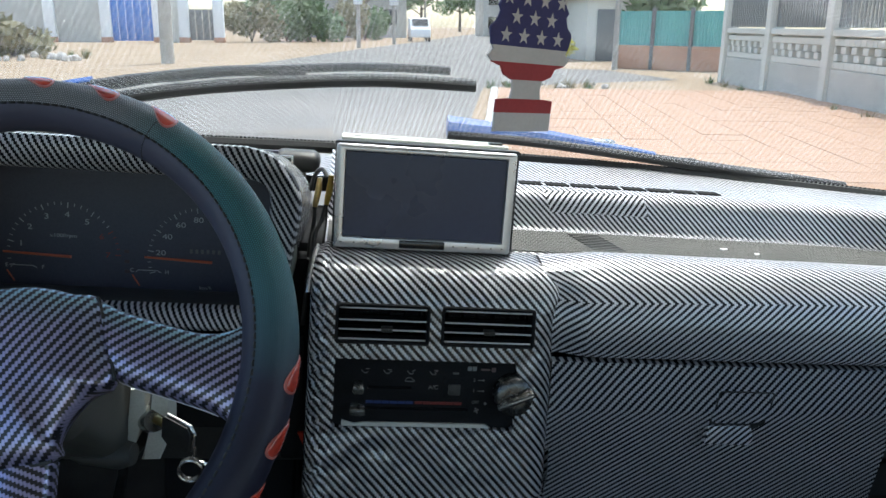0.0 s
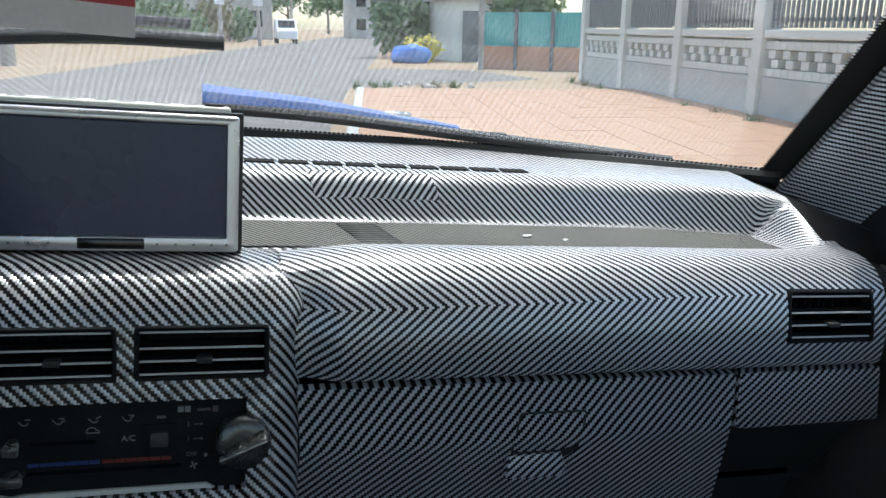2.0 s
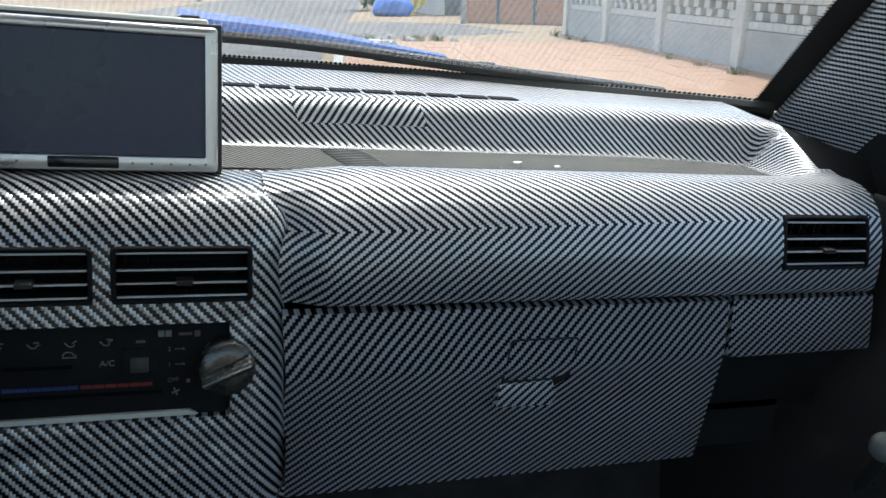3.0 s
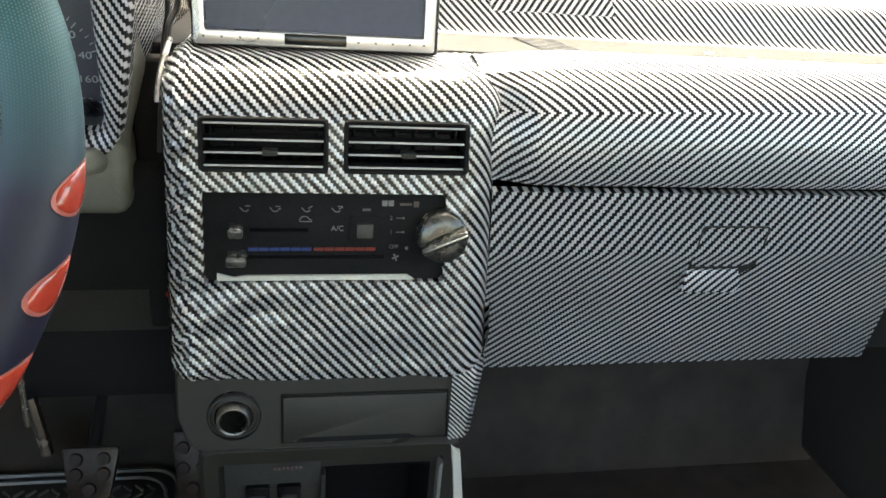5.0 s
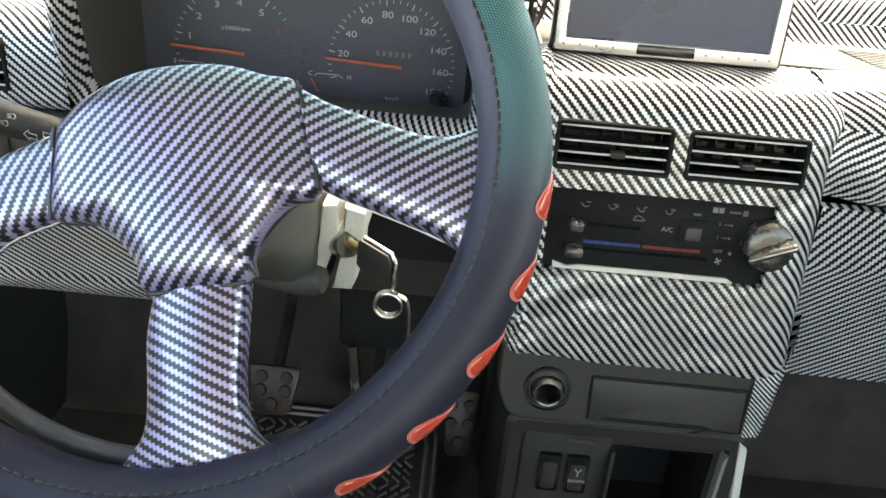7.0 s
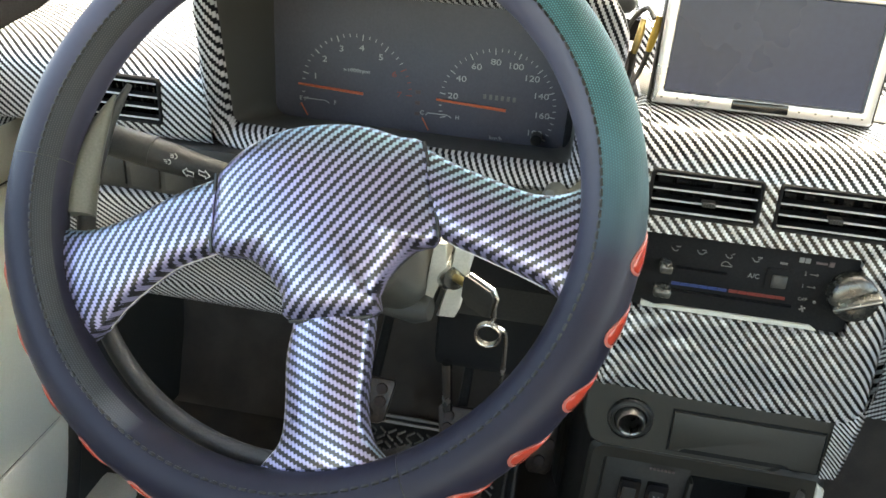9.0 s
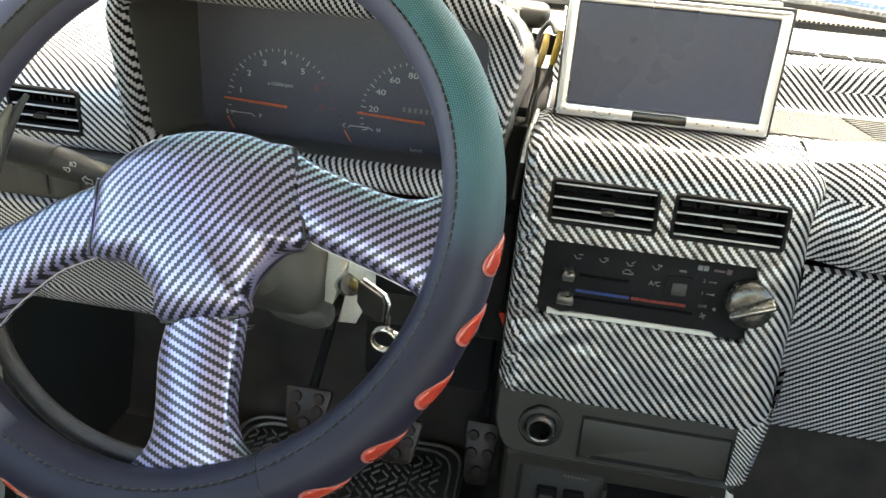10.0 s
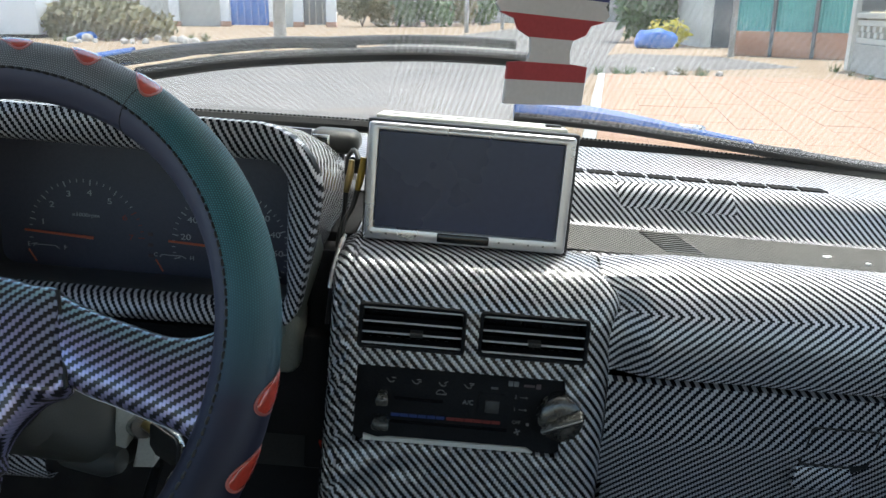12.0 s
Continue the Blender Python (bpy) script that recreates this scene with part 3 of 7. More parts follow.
def heat(u, v, d):
    return (u, face_y(v) + d, v)


bm = bmesh.new()
plate(bm, ring_shape(-0.007, 0.8125, 0.1785, 0.0675, 0.005), heat, 0.006, 0.02, 0.001)
part("panel", bm, MATTE, heater)
bm = bmesh.new()
plate(bm, [(-0.087, 0.7793), (0.060, 0.7793), (0.054, 0.7828), (-0.066, 0.7828), (-0.075, 0.7813), (-0.087, 0.7843)], heat, 0.0035, 0.012)
part("bare_edge", bm, BEIGE, heater, "pale bare plastic edge under the panel")
kx, kz = 0.0800, 0.8150
bm = bmesh.new()
rings = []
for r, d in ((0.0196, 0.008), (0.0194, -0.004), (0.0184, -0.0068), (0.0172, -0.0076), (0.0100, -0.0080), (0.002, -0.0081)):
    rings.append([heat(kx + r * math.cos(a), kz + r * math.sin(a), d) for a in (2 * math.pi * k / 36 for k in range(36))])
loft(bm, rings)
knob = part("fan_knob", fix(bm), SMOKY, heater, "smoky clear round fan knob with a raised grip")
bm = bmesh.new()
box(bm, -0.0188, 0.0188, -0.0034, 0.0034, -0.006, 0.006, 0.0022, 3, Matrix.Translation(heat(kx, kz, -0.0105)) @ pose(0, 0, 0, 100) @ pose(0, 0, 0, 0, 0, 26))
part("grip", bm, SMOKY, knob)
bm = bmesh.new()
box(bm, -0.0188, 0.0175, -0.0007, 0.0007, -0.001, 0.0012, 0.0004, 1, Matrix.Translation(heat(kx, kz, -0.0162)) @ pose(0, 0, 0, 100) @ pose(0, 0, 0, 0, 0, 26))
part("pointer", bm, PRINT_SOFT, knob)
for z, w, h in ((0.8190, 0.011, 0.0085), (0.7980, 0.015, 0.0078)):
    bm = bmesh.new()
    box(bm, -0.0725 - w / 2, -0.0725 + w / 2, face_y(z) - 0.010, face_y(z) + 0.008, z - h / 2, z + h / 2, 0.0025, 3)
    part("slider_knob", bm, CLEAR_GREY, heater)
for z, x0, x1 in ((0.8168, -0.063, -0.021), (0.7965, -0.065, 0.036)):
    bm = bmesh.new()
    box(bm, x0, x1, face_y(z) + 0.0045, face_y(z) + 0.007, z - 0.0011, z + 0.0011)
    part("slider_slot", bm, BLACK_GLOSS, heater)
for k in range(6):
    for x0, mat in ((-0.0645, BLUE_BAR), (-0.0165, RED_BAR)):
        bm = bmesh.new()
        box(bm, x0 + k * 0.0078, x0 + k * 0.0078 + 0.0071, face_y(0.8023) + 0.0052, face_y(0.8023) + 0.007, 0.8010, 0.8036)
        part("temperature_bar", bm, mat, heater)
letters("A/C", 0.0058, upright(0.0008, face_y(0.8180) + 0.0052, 0.8180, -10), PRINT_SOFT, heater)
letters("OFF", 0.0042, upright(0.0435, face_y(0.8042) + 0.0052, 0.8042, -10), PRINT_MARK, heater)
letters("2", 0.0046, upright(0.0412, face_y(0.8262) + 0.0052, 0.8262, -10), PRINT_MARK, heater)
letters("1", 0.0046, upright(0.0412, face_y(0.8155) + 0.0052, 0.8155, -10), PRINT_MARK, heater)
for z in (0.8262, 0.8155):
    bm = bmesh.new()
    tube(bm, [heat(0.0448, z, 0.0052), heat(0.0505, z, 0.0052)], 0.0004, 5)
    tube(bm, [heat(0.0505, z, 0.0056), heat(0.0505, z, 0.0048)], 0.0010, 8)
    part("print", bm, PRINT_MARK, heater)
bm = bmesh.new()
plate(bm, ring_shape(0.0215, 0.8178, 0.0225, 0.0195, 0.002), heat, 0.0044, 0.008, 0.0006)
button = part("ac_button", bm, MATTE, heater, "dark square air conditioning button")
bm = bmesh.new()
plate(bm, ring_shape(0.0215, 0.8168, 0.0120, 0.0105, 0.001), heat, 0.0030, 0.006, 0.0006)
part("button_cap", bm, BLACK, button)
bm = bmesh.new()
tube(bm, [heat(0.0535, 0.8030, 0.005), heat(0.0535, 0.8030, 0.007)], 0.0013, 12)
part("dot", bm, PRINT_SOFT, heater)


def icon(parent, x, z, kind):
    """A small air-flow mark: a seated line, and an arrow beside it."""
    bm = bmesh.new()
    y = lambda s: face_y(s) + 0.0052
    segs = [((-0.0035, 0.001), (-0.001, -0.0018)), ((-0.001, -0.0018), (0.0018, -0.0018)), ((0.0018, -0.0018), (0.0026, -0.0005))]
    segs += {0: [((0.0005, 0.0020), (0.0042, 0.0020))], 1: [((0.0005, 0.0018), (0.0042, 0.0018)), ((0.0024, 0.0001), (0.0046, 0.0001))], 2: [((0.0012, 0.0004), (0.0042, 0.0024))], 3: [((0.0008, 0.0022), (0.0046, 0.0022)), ((0.0016, 0.0004), (0.0046, 0.0016))]}[kind]
    for (a, b), (c, d) in segs:
        p, q = Vector((x + a, y(z + b), z + b)), Vector((x + c, y(z + d), z + d))
        tube(bm, [p, q], 0.0004, 5)
    part("print", bm, PRINT_SOFT, parent)


for k, x in enumerate((-0.0665, -0.0450, -0.0220, 0.0)):
    icon(heater, x, 0.8325, k)
bm = bmesh.new()
pts = [(-0.0045, 0.0), (-0.003, 0.0022), (-0.001, 0.0026), (0.0012, 0.0022), (0.0024, 0.0006), (0.0042, 0.0), (0.0042, -0.0012), (-0.0045, -0.0012), (-0.0045, 0.0)]
tube(bm, [heat(-0.0225 + a, 0.8245 + b, 0.0052) for a, b in pts], 0.0004, 5)
part("print", bm, PRINT_SOFT, heater)
bm = bmesh.new()
for k in range(4):
    a = k * math.pi / 2 + 0.4
    tube(bm, [heat(0.0450, 0.7960, 0.0052), heat(0.0450 + 0.0026 * math.cos(a), 0.7960 + 0.0026 * math.sin(a), 0.0052)], [0.0004, 0.0008], 6)
part("print", bm, PRINT_SOFT, heater)
for x, z, w, mat in ((0.0225, 0.8322, 0.006, PRINT_MARK), (0.0360, 0.8372, 0.004, PRINT_SOFT), (0.0408, 0.8372, 0.004, PRINT_SOFT), (0.0520, 0.8365, 0.009, PRINT_DIM), (0.060, 0.8365, 0.004, PRINT_DIM)):
    bm = bmesh.new()
    box(bm, x - w / 2, x + w / 2, face_y(z) + 0.0052, face_y(z) + 0.007, z - (0.0022 if w == 0.004 else 0.0009), z + (0.0022 if w == 0.004 else 0.0009))
    part("print", bm, mat, heater)

# ---- dashboard, passenger side ----
dash = thing("dashboard", "full-width dashboard wrapped in glossy carbon-pattern film", "dashboard", (0.1, 0.73, 0.68))
line = [(0.748, 0.8515), (0.728, 0.8510), (0.7185, 0.8525), (0.7150, 0.858), (0.7150, 0.8755), (0.7165, 0.890), (0.7200, 0.903), (0.7255, 0.916), (0.7290, 0.9222), (0.7335, 0.928), (0.745, 0.9375), (0.758, 0.9430), (0.772, 0.9452), (0.782, 0.9450), (0.789, 0.9425), (0.794, 0.9385), (0.80, 0.9365), (0.83, 0.9360), (0.86, 0.9355), (0.88, 0.9355), (0.893, 0.9362), (0.8985, 0.9385), (0.9015, 0.9430), (0.906, 0.958), (0.9095, 0.970), (0.913, 0.9765), (0.919, 0.9805), (0.932, 0.9825), (1.01, 0.9850), (1.045, 0.9880), (1.075, 0.9905), (1.10, 0.985)]
rows = profile([p for a, b in zip(line, line[1:]) for p in [tuple(Vector(a).lerp(Vector(b), k / m)) for m in [max(1, round(math.dist(a, b) / 0.0011)) if 0.889 < a[1] < 0.938 and a[0] < 0.75 else 1] for k in range(m)]] + line[-1:])
seam = next(r[2] for r in rows if r[1] >= 0.9155)
edge = next(r[2] for r in rows if r[0] >= 0.919)


def dash_shift(x, y=0.92):
    """The shelf bends towards the seats at its end, its back edge more than its lip."""
    lip = -0.060 * min(max((x - 0.45) / 0.20, 0.0), 1.3) ** 2
    back = -0.085 * min(max((x - 0.37) / 0.25, 0.0), 1.3) ** 2
    return lip + (back - lip) * min(max((y - 0.93) / 0.10, 0.0), 1.0)


def dash_point(r, x):
    y, z = r[0], r[1]
    far = min(max((y - 0.80) / 0.12, 0.0), 1.0)
    fill = min(max((x - 0.606) / 0.034, 0.0), 1.0)
    fill = fill * fill * (3 - 2 * fill)
    if 0.785 < y < 0.93:
        flat = 0.9450 + (y - 0.785) / 0.135 * 0.036
        z = z * (1 - fill) + max(z, flat) * fill
    z += 0.0005 * noise.noise((x * 18, y * 30, 7))
    if y < 0.80:
        y += 0.011 * min(1.0, max(0.0, (0.150 - x) / 0.022)) * min(1.0, max(0.0, (0.938 - z) / 0.022))
        z -= 0.006 * max(0.0, 1 - (x - 0.11) / 0.06) * min(1.0, max(0.0, (z - 0.90) / 0.03))
    return (x, y + far * dash_shift(x, y), z)


def dash_uv(r, x):
    if r[0] > 0.897:
        return (1.18 * x + 0.3 * max(0.0, x - 0.60), r[2] if r[0] < 0.92 else edge + (r[2] - edge) * 0.28)
    # the chevron seam climbs a little towards the passenger's end
    return (x + 0.4 * max(0.0, x - 0.60) * (r[0] > 0.80), abs(r[2] - (seam - 0.009 + 0.028 * (x - 0.13))))


bm = bmesh.new()
xs = lerp_steps(-0.112, 0.107, 10)[:-1] + lerp_steps(0.107, 0.155, 10)[:-1] + lerp_steps(0.155, 0.547, 36) + lerp_steps(0.547, 0.641, 16)[1:] + [0.65, 0.655]
strip_grid(bm, rows, xs, dash_point, dash_uv, lambda i, j: (xs[j] > 0.6405 and rows[i][0] > 0.80) or (xs[j] < 0.106 and rows[i][0] < 0.788) or rows[i][0] < 0.731 and rows[i][1] >= 0.8755 and rows[i + 1][1] <= 0.9225 and 0.546 < xs[j] and xs[j + 1] < 0.6415)
part("wrapped_top", bm, CARBON, dash, "glossy carbon-pattern film with a mitred chevron seam")
# the tray's grey mat
TRAY = twill("tray_mat", (0.150, 0.150, 0.145), (0.022, 0.022, 0.022), 0.0015, 0.0022, 0.85, 0.05, 0.0, 0.0)
bm = bmesh.new()
strip_grid(bm, [r for r in rows if 0.7995 <= r[0] <= 0.894], lerp_steps(-0.11, 0.606, 36), lambda r, x: (x, r[0] + min(max((r[0] - 0.80) / 0.12, 0), 1) * dash_shift(x), r[1] + 0.0012), lambda r, x: (x, r[2]))
part("tray_mat", bm, TRAY, dash, "fine-ribbed grey mat in the dash tray")
for k in range(10):
    bm = bmesh.new()
    y = 0.818 + k * 0.0072
    box(bm, 0.178 - k * 0.0012, 0.216 - k * 0.0012, y, y + 0.0036, 0.9366, 0.9382, 0.0004, 1)
    part("speaker_slot", bm, MID_GREY_DARK, dash)
# a mitred patch of film on the riser, its weave turned the other way
bm = bmesh.new()
strip_grid(bm, [r for r in rows if 0.9055 <= r[0] <= 0.9195], lerp_steps(0.150, 0.272, 14), lambda r, x: tuple(Vector(dash_point(r, x + (0.958 - r[1]) * 0.35)) + Vector((0, -0.0006, 0.0003))), lambda r, x: (1.18 * x, -r[2]))
part("film_patch", bm, CARBON, dash)
# defroster slots along the back shelf
for k in range(9):
    x = 0.085 + k * 0.033
    bm = bmesh.new()
    y = 0.952 + dash_shift(x + 0.015)
    box(bm, x, x + 0.029, y - 0.011, y + 0.008, 0.9815, 0.9845, 0.001, 1)
    part("defroster_slot", bm, MATTE, dash)

# black end cap between the film and the pillar
bm = bmesh.new()
strip_grid(bm, [r for r in rows if r[1] > 0.90], [0.640, 0.647, 0.6545, 0.662, 0.675, 0.70, 0.73], lambda r, x: tuple(Vector(dash_point(r, x)) - Vector((0, 0, 0.0015 + (x - 0.640) * 0.30))), lambda r, x: (x, r[2]))
part("end_cap", bm, MATTE, dash, "black plastic end cap beside the pillar")

# glove compartment
def glove_y(z):
    return 0.7175 + (0.856 - z) * 0.14 + max(0.790 - z, 0.0) * 0.30


def glove_left(z):
    """The door's edge beside the rounded stack."""
    return 0.1185 + 0.0055 * min(1.0, (0.85 - z) / 0.06)


glove = thing("glove_box", "closed glove box door in carbon-pattern film with a recessed latch", "glove box", (0.31, 0.73, 0.677))
bm = bmesh.new()
strip_grid(bm, [0.8475, 0.8465, 0.84, 0.82, 0.80, 0.792, 0.788, 0.78, 0.76, 0.73, 0.70, 0.67, 0.6405, 0.639], lerp_steps(0.0, 1.0, 12), lambda z, k: (glove_left(z) + k * (0.503 + (0.8525 - z) * 0.19 + max(0.0, 0.790 - z) * 0.09 - glove_left(z)), glove_y(z) + (0.010 if z in (0.8475, 0.639) else 0.0), z), lambda z, k: (-(0.1305 + k * 0.385), (z if z > 0.79 else 0.79 - (0.79 - z) * 1.25)))
door = part("door", fix(bm), CARBON, glove, steep=0.62)
bm = bmesh.new()
outer, inn = ring_shape(0.334, 0.7955, 0.062, 0.044, 0.004, 3), ring_shape(0.334, 0.7955, 0.0592, 0.0412, 0.0035, 3)
loft(bm, [[(u, glove_y(v) + 0.004, v) for u, v in outer], [(u, glove_y(v) - 0.0016, v) for u, v in outer], [(u, glove_y(v) - 0.0016, v) for u, v in inn], [(u, glove_y(v) + 0.004, v) for u, v in inn]], True, False)
part("latch_frame", fix(bm), BLACK, glove)
bm = bmesh.new()
plate(bm, [(0.302, 0.7725), (0.299, 0.752), (0.349, 0.751), (0.355, 0.758), (0.350, 0.7735)], lambda u, v, d: (u, glove_y(v) + d - (0.7735 - v) * 0.55, v), -0.003, 0.004, 0.0015)
part("latch", bm, CARBON, glove, "light carbon-pattern latch tab", flip=-1.0)
bm = bmesh.new()
plate(bm, [(0.348, 0.7745), (0.354, 0.764), (0.3655, 0.776), (0.3655, 0.780)], lambda u, v, d: (u, glove_y(v) + d, v), -0.0008, 0.004)
part("latch_recess", bm, BLACK, glove)
bm = bmesh.new()
plate(bm, [(0.5085, 0.8465), (0.5205, 0.788), (0.53, 0.785), (0.685, 0.787), (0.664, 0.8465)], lambda u, v, d: (u, glove_y(v) + d, v), 0.001, 0.03, 0.003)
part("side_panel", bm, CARBON, dash, flip=-1.0, steep=0.62)
bm = bmesh.new()
plate(bm, [(0.46, 0.788), (0.46, 0.668), (0.60, 0.672), (0.69, 0.70), (0.69, 0.788)], lambda u, v, d: (u, 0.748 + (0.79 - v) * 0.56 + d, v), 0.0, 0.02, 0.003)
part("dark_lower_panel", bm, BLACK, dash)
bm = bmesh.new()
box(bm, 0.124, 0.66, 0.80, 0.83, 0.645, 0.862, 0.004)
part("dark_core", bm, BLACK, dash)
# body of the dash under the top, so that nothing is hollow
bm = bmesh.new()
box(bm, -0.72, -0.115, 0.80, 1.06, 0.68, 0.845, 0.01)
box(bm, -0.72, -0.51, 0.80, 1.06, 0.84, 0.925, 0.01)
box(bm, -0.115, 0.72, 0.80, 1.06, 0.68, 0.925, 0.01)
part("inner_body", bm, BLACK, dash)


vent("black side vent with four slats at the dashboard's passenger end", 0.594, 0.8988, 0.092, 0.045, lambda z: 0.7148 + max(z - 0.8755, 0) ** 2 * 6.2, 0.594, "side vents")

# ---- dashboard, driver's side ----
line = [(0.745, 0.8640), (0.733, 0.8645), (0.7300, 0.868), (0.7290, 0.878), (0.7290, 0.90), (0.7305, 0.920), (0.7335, 0.926), (0.741, 0.9345), (0.753, 0.9400), (0.775, 0.9440), (0.83, 0.9500), (0.90, 0.9600), (0.98, 0.9740), (1.05, 0.9860), (1.09, 0.985)]
rows = profile(line)
bm = bmesh.new()
xs = [-0.70, -0.67, -0.64, -0.62] + lerp_steps(-0.6035, -0.5315, 4) + [-0.515, -0.50, -0.485]
strip_grid(bm, rows, xs, lambda r, x: (x, r[0] + min(max((r[0] - 0.80) / 0.2, 0), 1) * dash_shift(-x), r[1]), lambda r, x: (x, r[2]), lambda i, j: rows[i + 1][0] < 0.732 and rows[i][1] >= 0.8775 and rows[i + 1][1] <= 0.9205 and -0.604 < xs[j] and xs[j + 1] < -0.531)
part("wrapped_end", bm, CARBON, dash)
bm = bmesh.new()
strip_grid(bm, [r for r in rows if r[0] > 0.97], lerp_steps(-0.50, -0.10, 20), lambda r, x: (x, r[0] + min(max((r[0] - 0.80) / 0.2, 0), 1) * dash_shift(-x), r[1] - 0.003), lambda r, x: (-x, r[2]))
part("wrapped_shelf", bm, CARBON, dash)
vent("black side vent with four slats at the dashboard's driver end", -0.5675, 0.8990, 0.072, 0.042, lambda z: 0.7285, -0.572, "side vents")
# blank switch plate and lower knee panel
bm = bmesh.new()
box(bm, -0.66, -0.44, 0.722, 0.76, 0.812, 0.8625, 0.003)
part("switch_plate", bm, DARK_GREY, dash, "dark grey plate with blank switch covers")
for k in range(3):
    x = -0.598 + k * 0.034
    bm = bmesh.new()
    box(bm, x, x + 0.029, 0.7195, 0.728, 0.817, 0.8500, 0.002)
    part("switch_blank", bm, DARK_GREY, dash)
line = [(0.735, 0.813), (0.722, 0.8125), (0.7165, 0.809), (0.7150, 0.80), (0.7215, 0.775), (0.7345, 0.735), (0.7435, 0.706), (0.7425, 0.701), (0.7440, 0.694), (0.7490, 0.684), (0.753, 0.680), (0.765, 0.679)]
bm = bmesh.new()
strip_grid(bm, profile(line), lerp_steps(-0.69, -0.385, 14), lambda r, x: (x, r[0], r[1]), lambda r, x: (-x, r[2]))
part("knee_panel", bm, CARBON, dash)
bm = bmesh.new()
box(bm, -0.70, -0.125, 0.760, 0.80, 0.74, 0.848, 0.01)
part("dark_core_driver", bm, MATTE, dash)
bm = bmesh.new()
box(bm, -0.172, -0.1135, 0.805, 0.985, 0.835, 0.934, 0.004)
box(bm, -0.15, -0.1245, 0.775, 0.806, 0.70, 0.925, 0.004)
part("dark_filler", bm, MATTE, dash)

# instrument binnacle
binn = thing("instrument_binnacle", "carbon-wrapped hood over the instruments, open towards the driver", "instrument cluster", (-0.31, 0.74, 0.86))


def hood_ring(x0, x1, z0, z1, r, y_top, y_low, n=7, low=0.0, lean=0.020):
    cx, cz = (x0 + x1) / 2, (z0 + z1) / 2
    pts = []
    for (u, v), tight in zip(ring_shape(cx, cz, x1 - x0, z1 - z0, r, n), ring_shape(cx, cz, x1 - x0, z1 - z0, min(r, low or r), n)):
        if v < cz:
            u, v = tight
        k = (v - z0) / (z1 - z0)
        if low and u > cx:
            # the side facing the stack leans in towards its foot
            u -= lean * (1 - k) * (u - cx) / (x1 - cx)
        arch = 0.010 * (1 - ((u - cx) / ((x1 - x0) / 2)) ** 2) * max(k, 0)
        pts.append((u, y_low + (y_top - y_low) * k, v + arch))
    return pts


rings = [hood_ring(-0.495, -0.130, 0.852, 0.968, 0.040, 0.985, 0.985), hood_ring(-0.496, -0.116, 0.850, 1.000, 0.055, 0.88, 0.88, 7, 0.045, 0.044), hood_ring(-0.495, -0.1150, 0.852, 1.022, 0.062, 0.80, 0.80, 7, 0.040, 0.042), hood_ring(-0.492, -0.1230, 0.858, 1.037, 0.060, 0.722, 0.747, 7, 0.030, 0.031), hood_ring(-0.4895, -0.1265, 0.860, 1.038, 0.055, 0.7085, 0.736, 7, 0.026, 0.028), hood_ring(-0.486, -0.131, 0.864, 1.032, 0.046, 0.706, 0.7335, 7, 0.022, 0.025), hood_ring(-0.479, -0.148, 0.874, 1.018, 0.030, 0.708, 0.7355, 7, 0.014, 0.011), hood_ring(-0.474, -0.158, 0.880, 1.012, 0.020, 0.714, 0.741, 7, 0.010, 0.005), hood_ring(-0.472, -0.161, 0.882, 1.010, 0.016, 0.722, 0.75, 7, 0.008, 0.004)]
runs = [0.0]
for a, b in zip(rings, rings[1:]):
    half_a, half_b = (max(p[0] for p in a) - min(p[0] for p in a)) / 2, (max(p[0] for p in b) - min(p[0] for p in b)) / 2
    runs.append(runs[-1] + math.hypot(a[0][1] - b[0][1], half_a - half_b))
round_ = []
for a in rings:
    run = [0.0]
    for j in range(len(a)):
        run.append(run[-1] + math.dist(a[j], a[(j + 1) % len(a)]))
    # lengths are taken from the middle of the top edge
    round_.append([q - (run[7] + run[8]) / 2 for q in run])
bm = bmesh.new()
loft(bm, rings[:4], True, False, lambda i, j: (round_[i][j], runs[i] * 0.6))
part("wrapped_hood", bm, CARBON_CREASED, binn)
# the film on the front edge lies flat, its weave running on across the whole ring
bm = bmesh.new()
loft(bm, rings[3:], True, False, lambda i, j: (rings[3 + i][j % len(rings[0])][0] * 1.45, rings[3 + i][j % len(rings[0])][2] * 0.68))
part("wrapped_edge", bm, CARBON, binn)
bm = bmesh.new()
loft(bm, [rings[-1], hood_ring(-0.470, -0.166, 0.872, 1.008, 0.018, 0.79, 0.81), hood_ring(-0.468, -0.168, 0.862, 1.006, 0.014, 0.848, 0.846)], True, False)
part("hood_lining", bm, TUNNEL, binn)


def side_depth(z):
    """How far the bare side reaches back: a narrow foot that widens upwards."""
    return 0.012 + 0.022 * min(max((z - 0.875) / 0.045, 0), 1) - 0.020 * max(0.0, (z - 0.925) / 0.02)


bm = bmesh.new()
box(bm, -0.205, -0.1510, 0.737, 0.790, 0.816, 0.876, 0.010, 3)
part("bare_foot", bm, FOOT, binn, "unwrapped grey plastic foot of the hood")
bm = bmesh.new()
strip_grid(bm, lerp_steps(0.822, 0.945, 13), [0.0, 0.15, 0.4, 0.7, 1.0], lambda z, k: (-0.1262 - 0.027 * (1 - min(max((z - 0.860) / 0.178, 0), 1)) - (0.0045 if k == 0 else 0) + k * side_depth(z) * 0.16 + 0.0009 * noise.noise((z * 60, k * 3, 2)), 0.741 + (0.935 - z) * 0.05 + k * side_depth(z) - (0.004 if k == 0 else 0), z), lambda z, k: (k, z))
part("bare_side", bm, FOOT, binn, "unwrapped grey-green plastic side of the hood")
bm = bmesh.new()
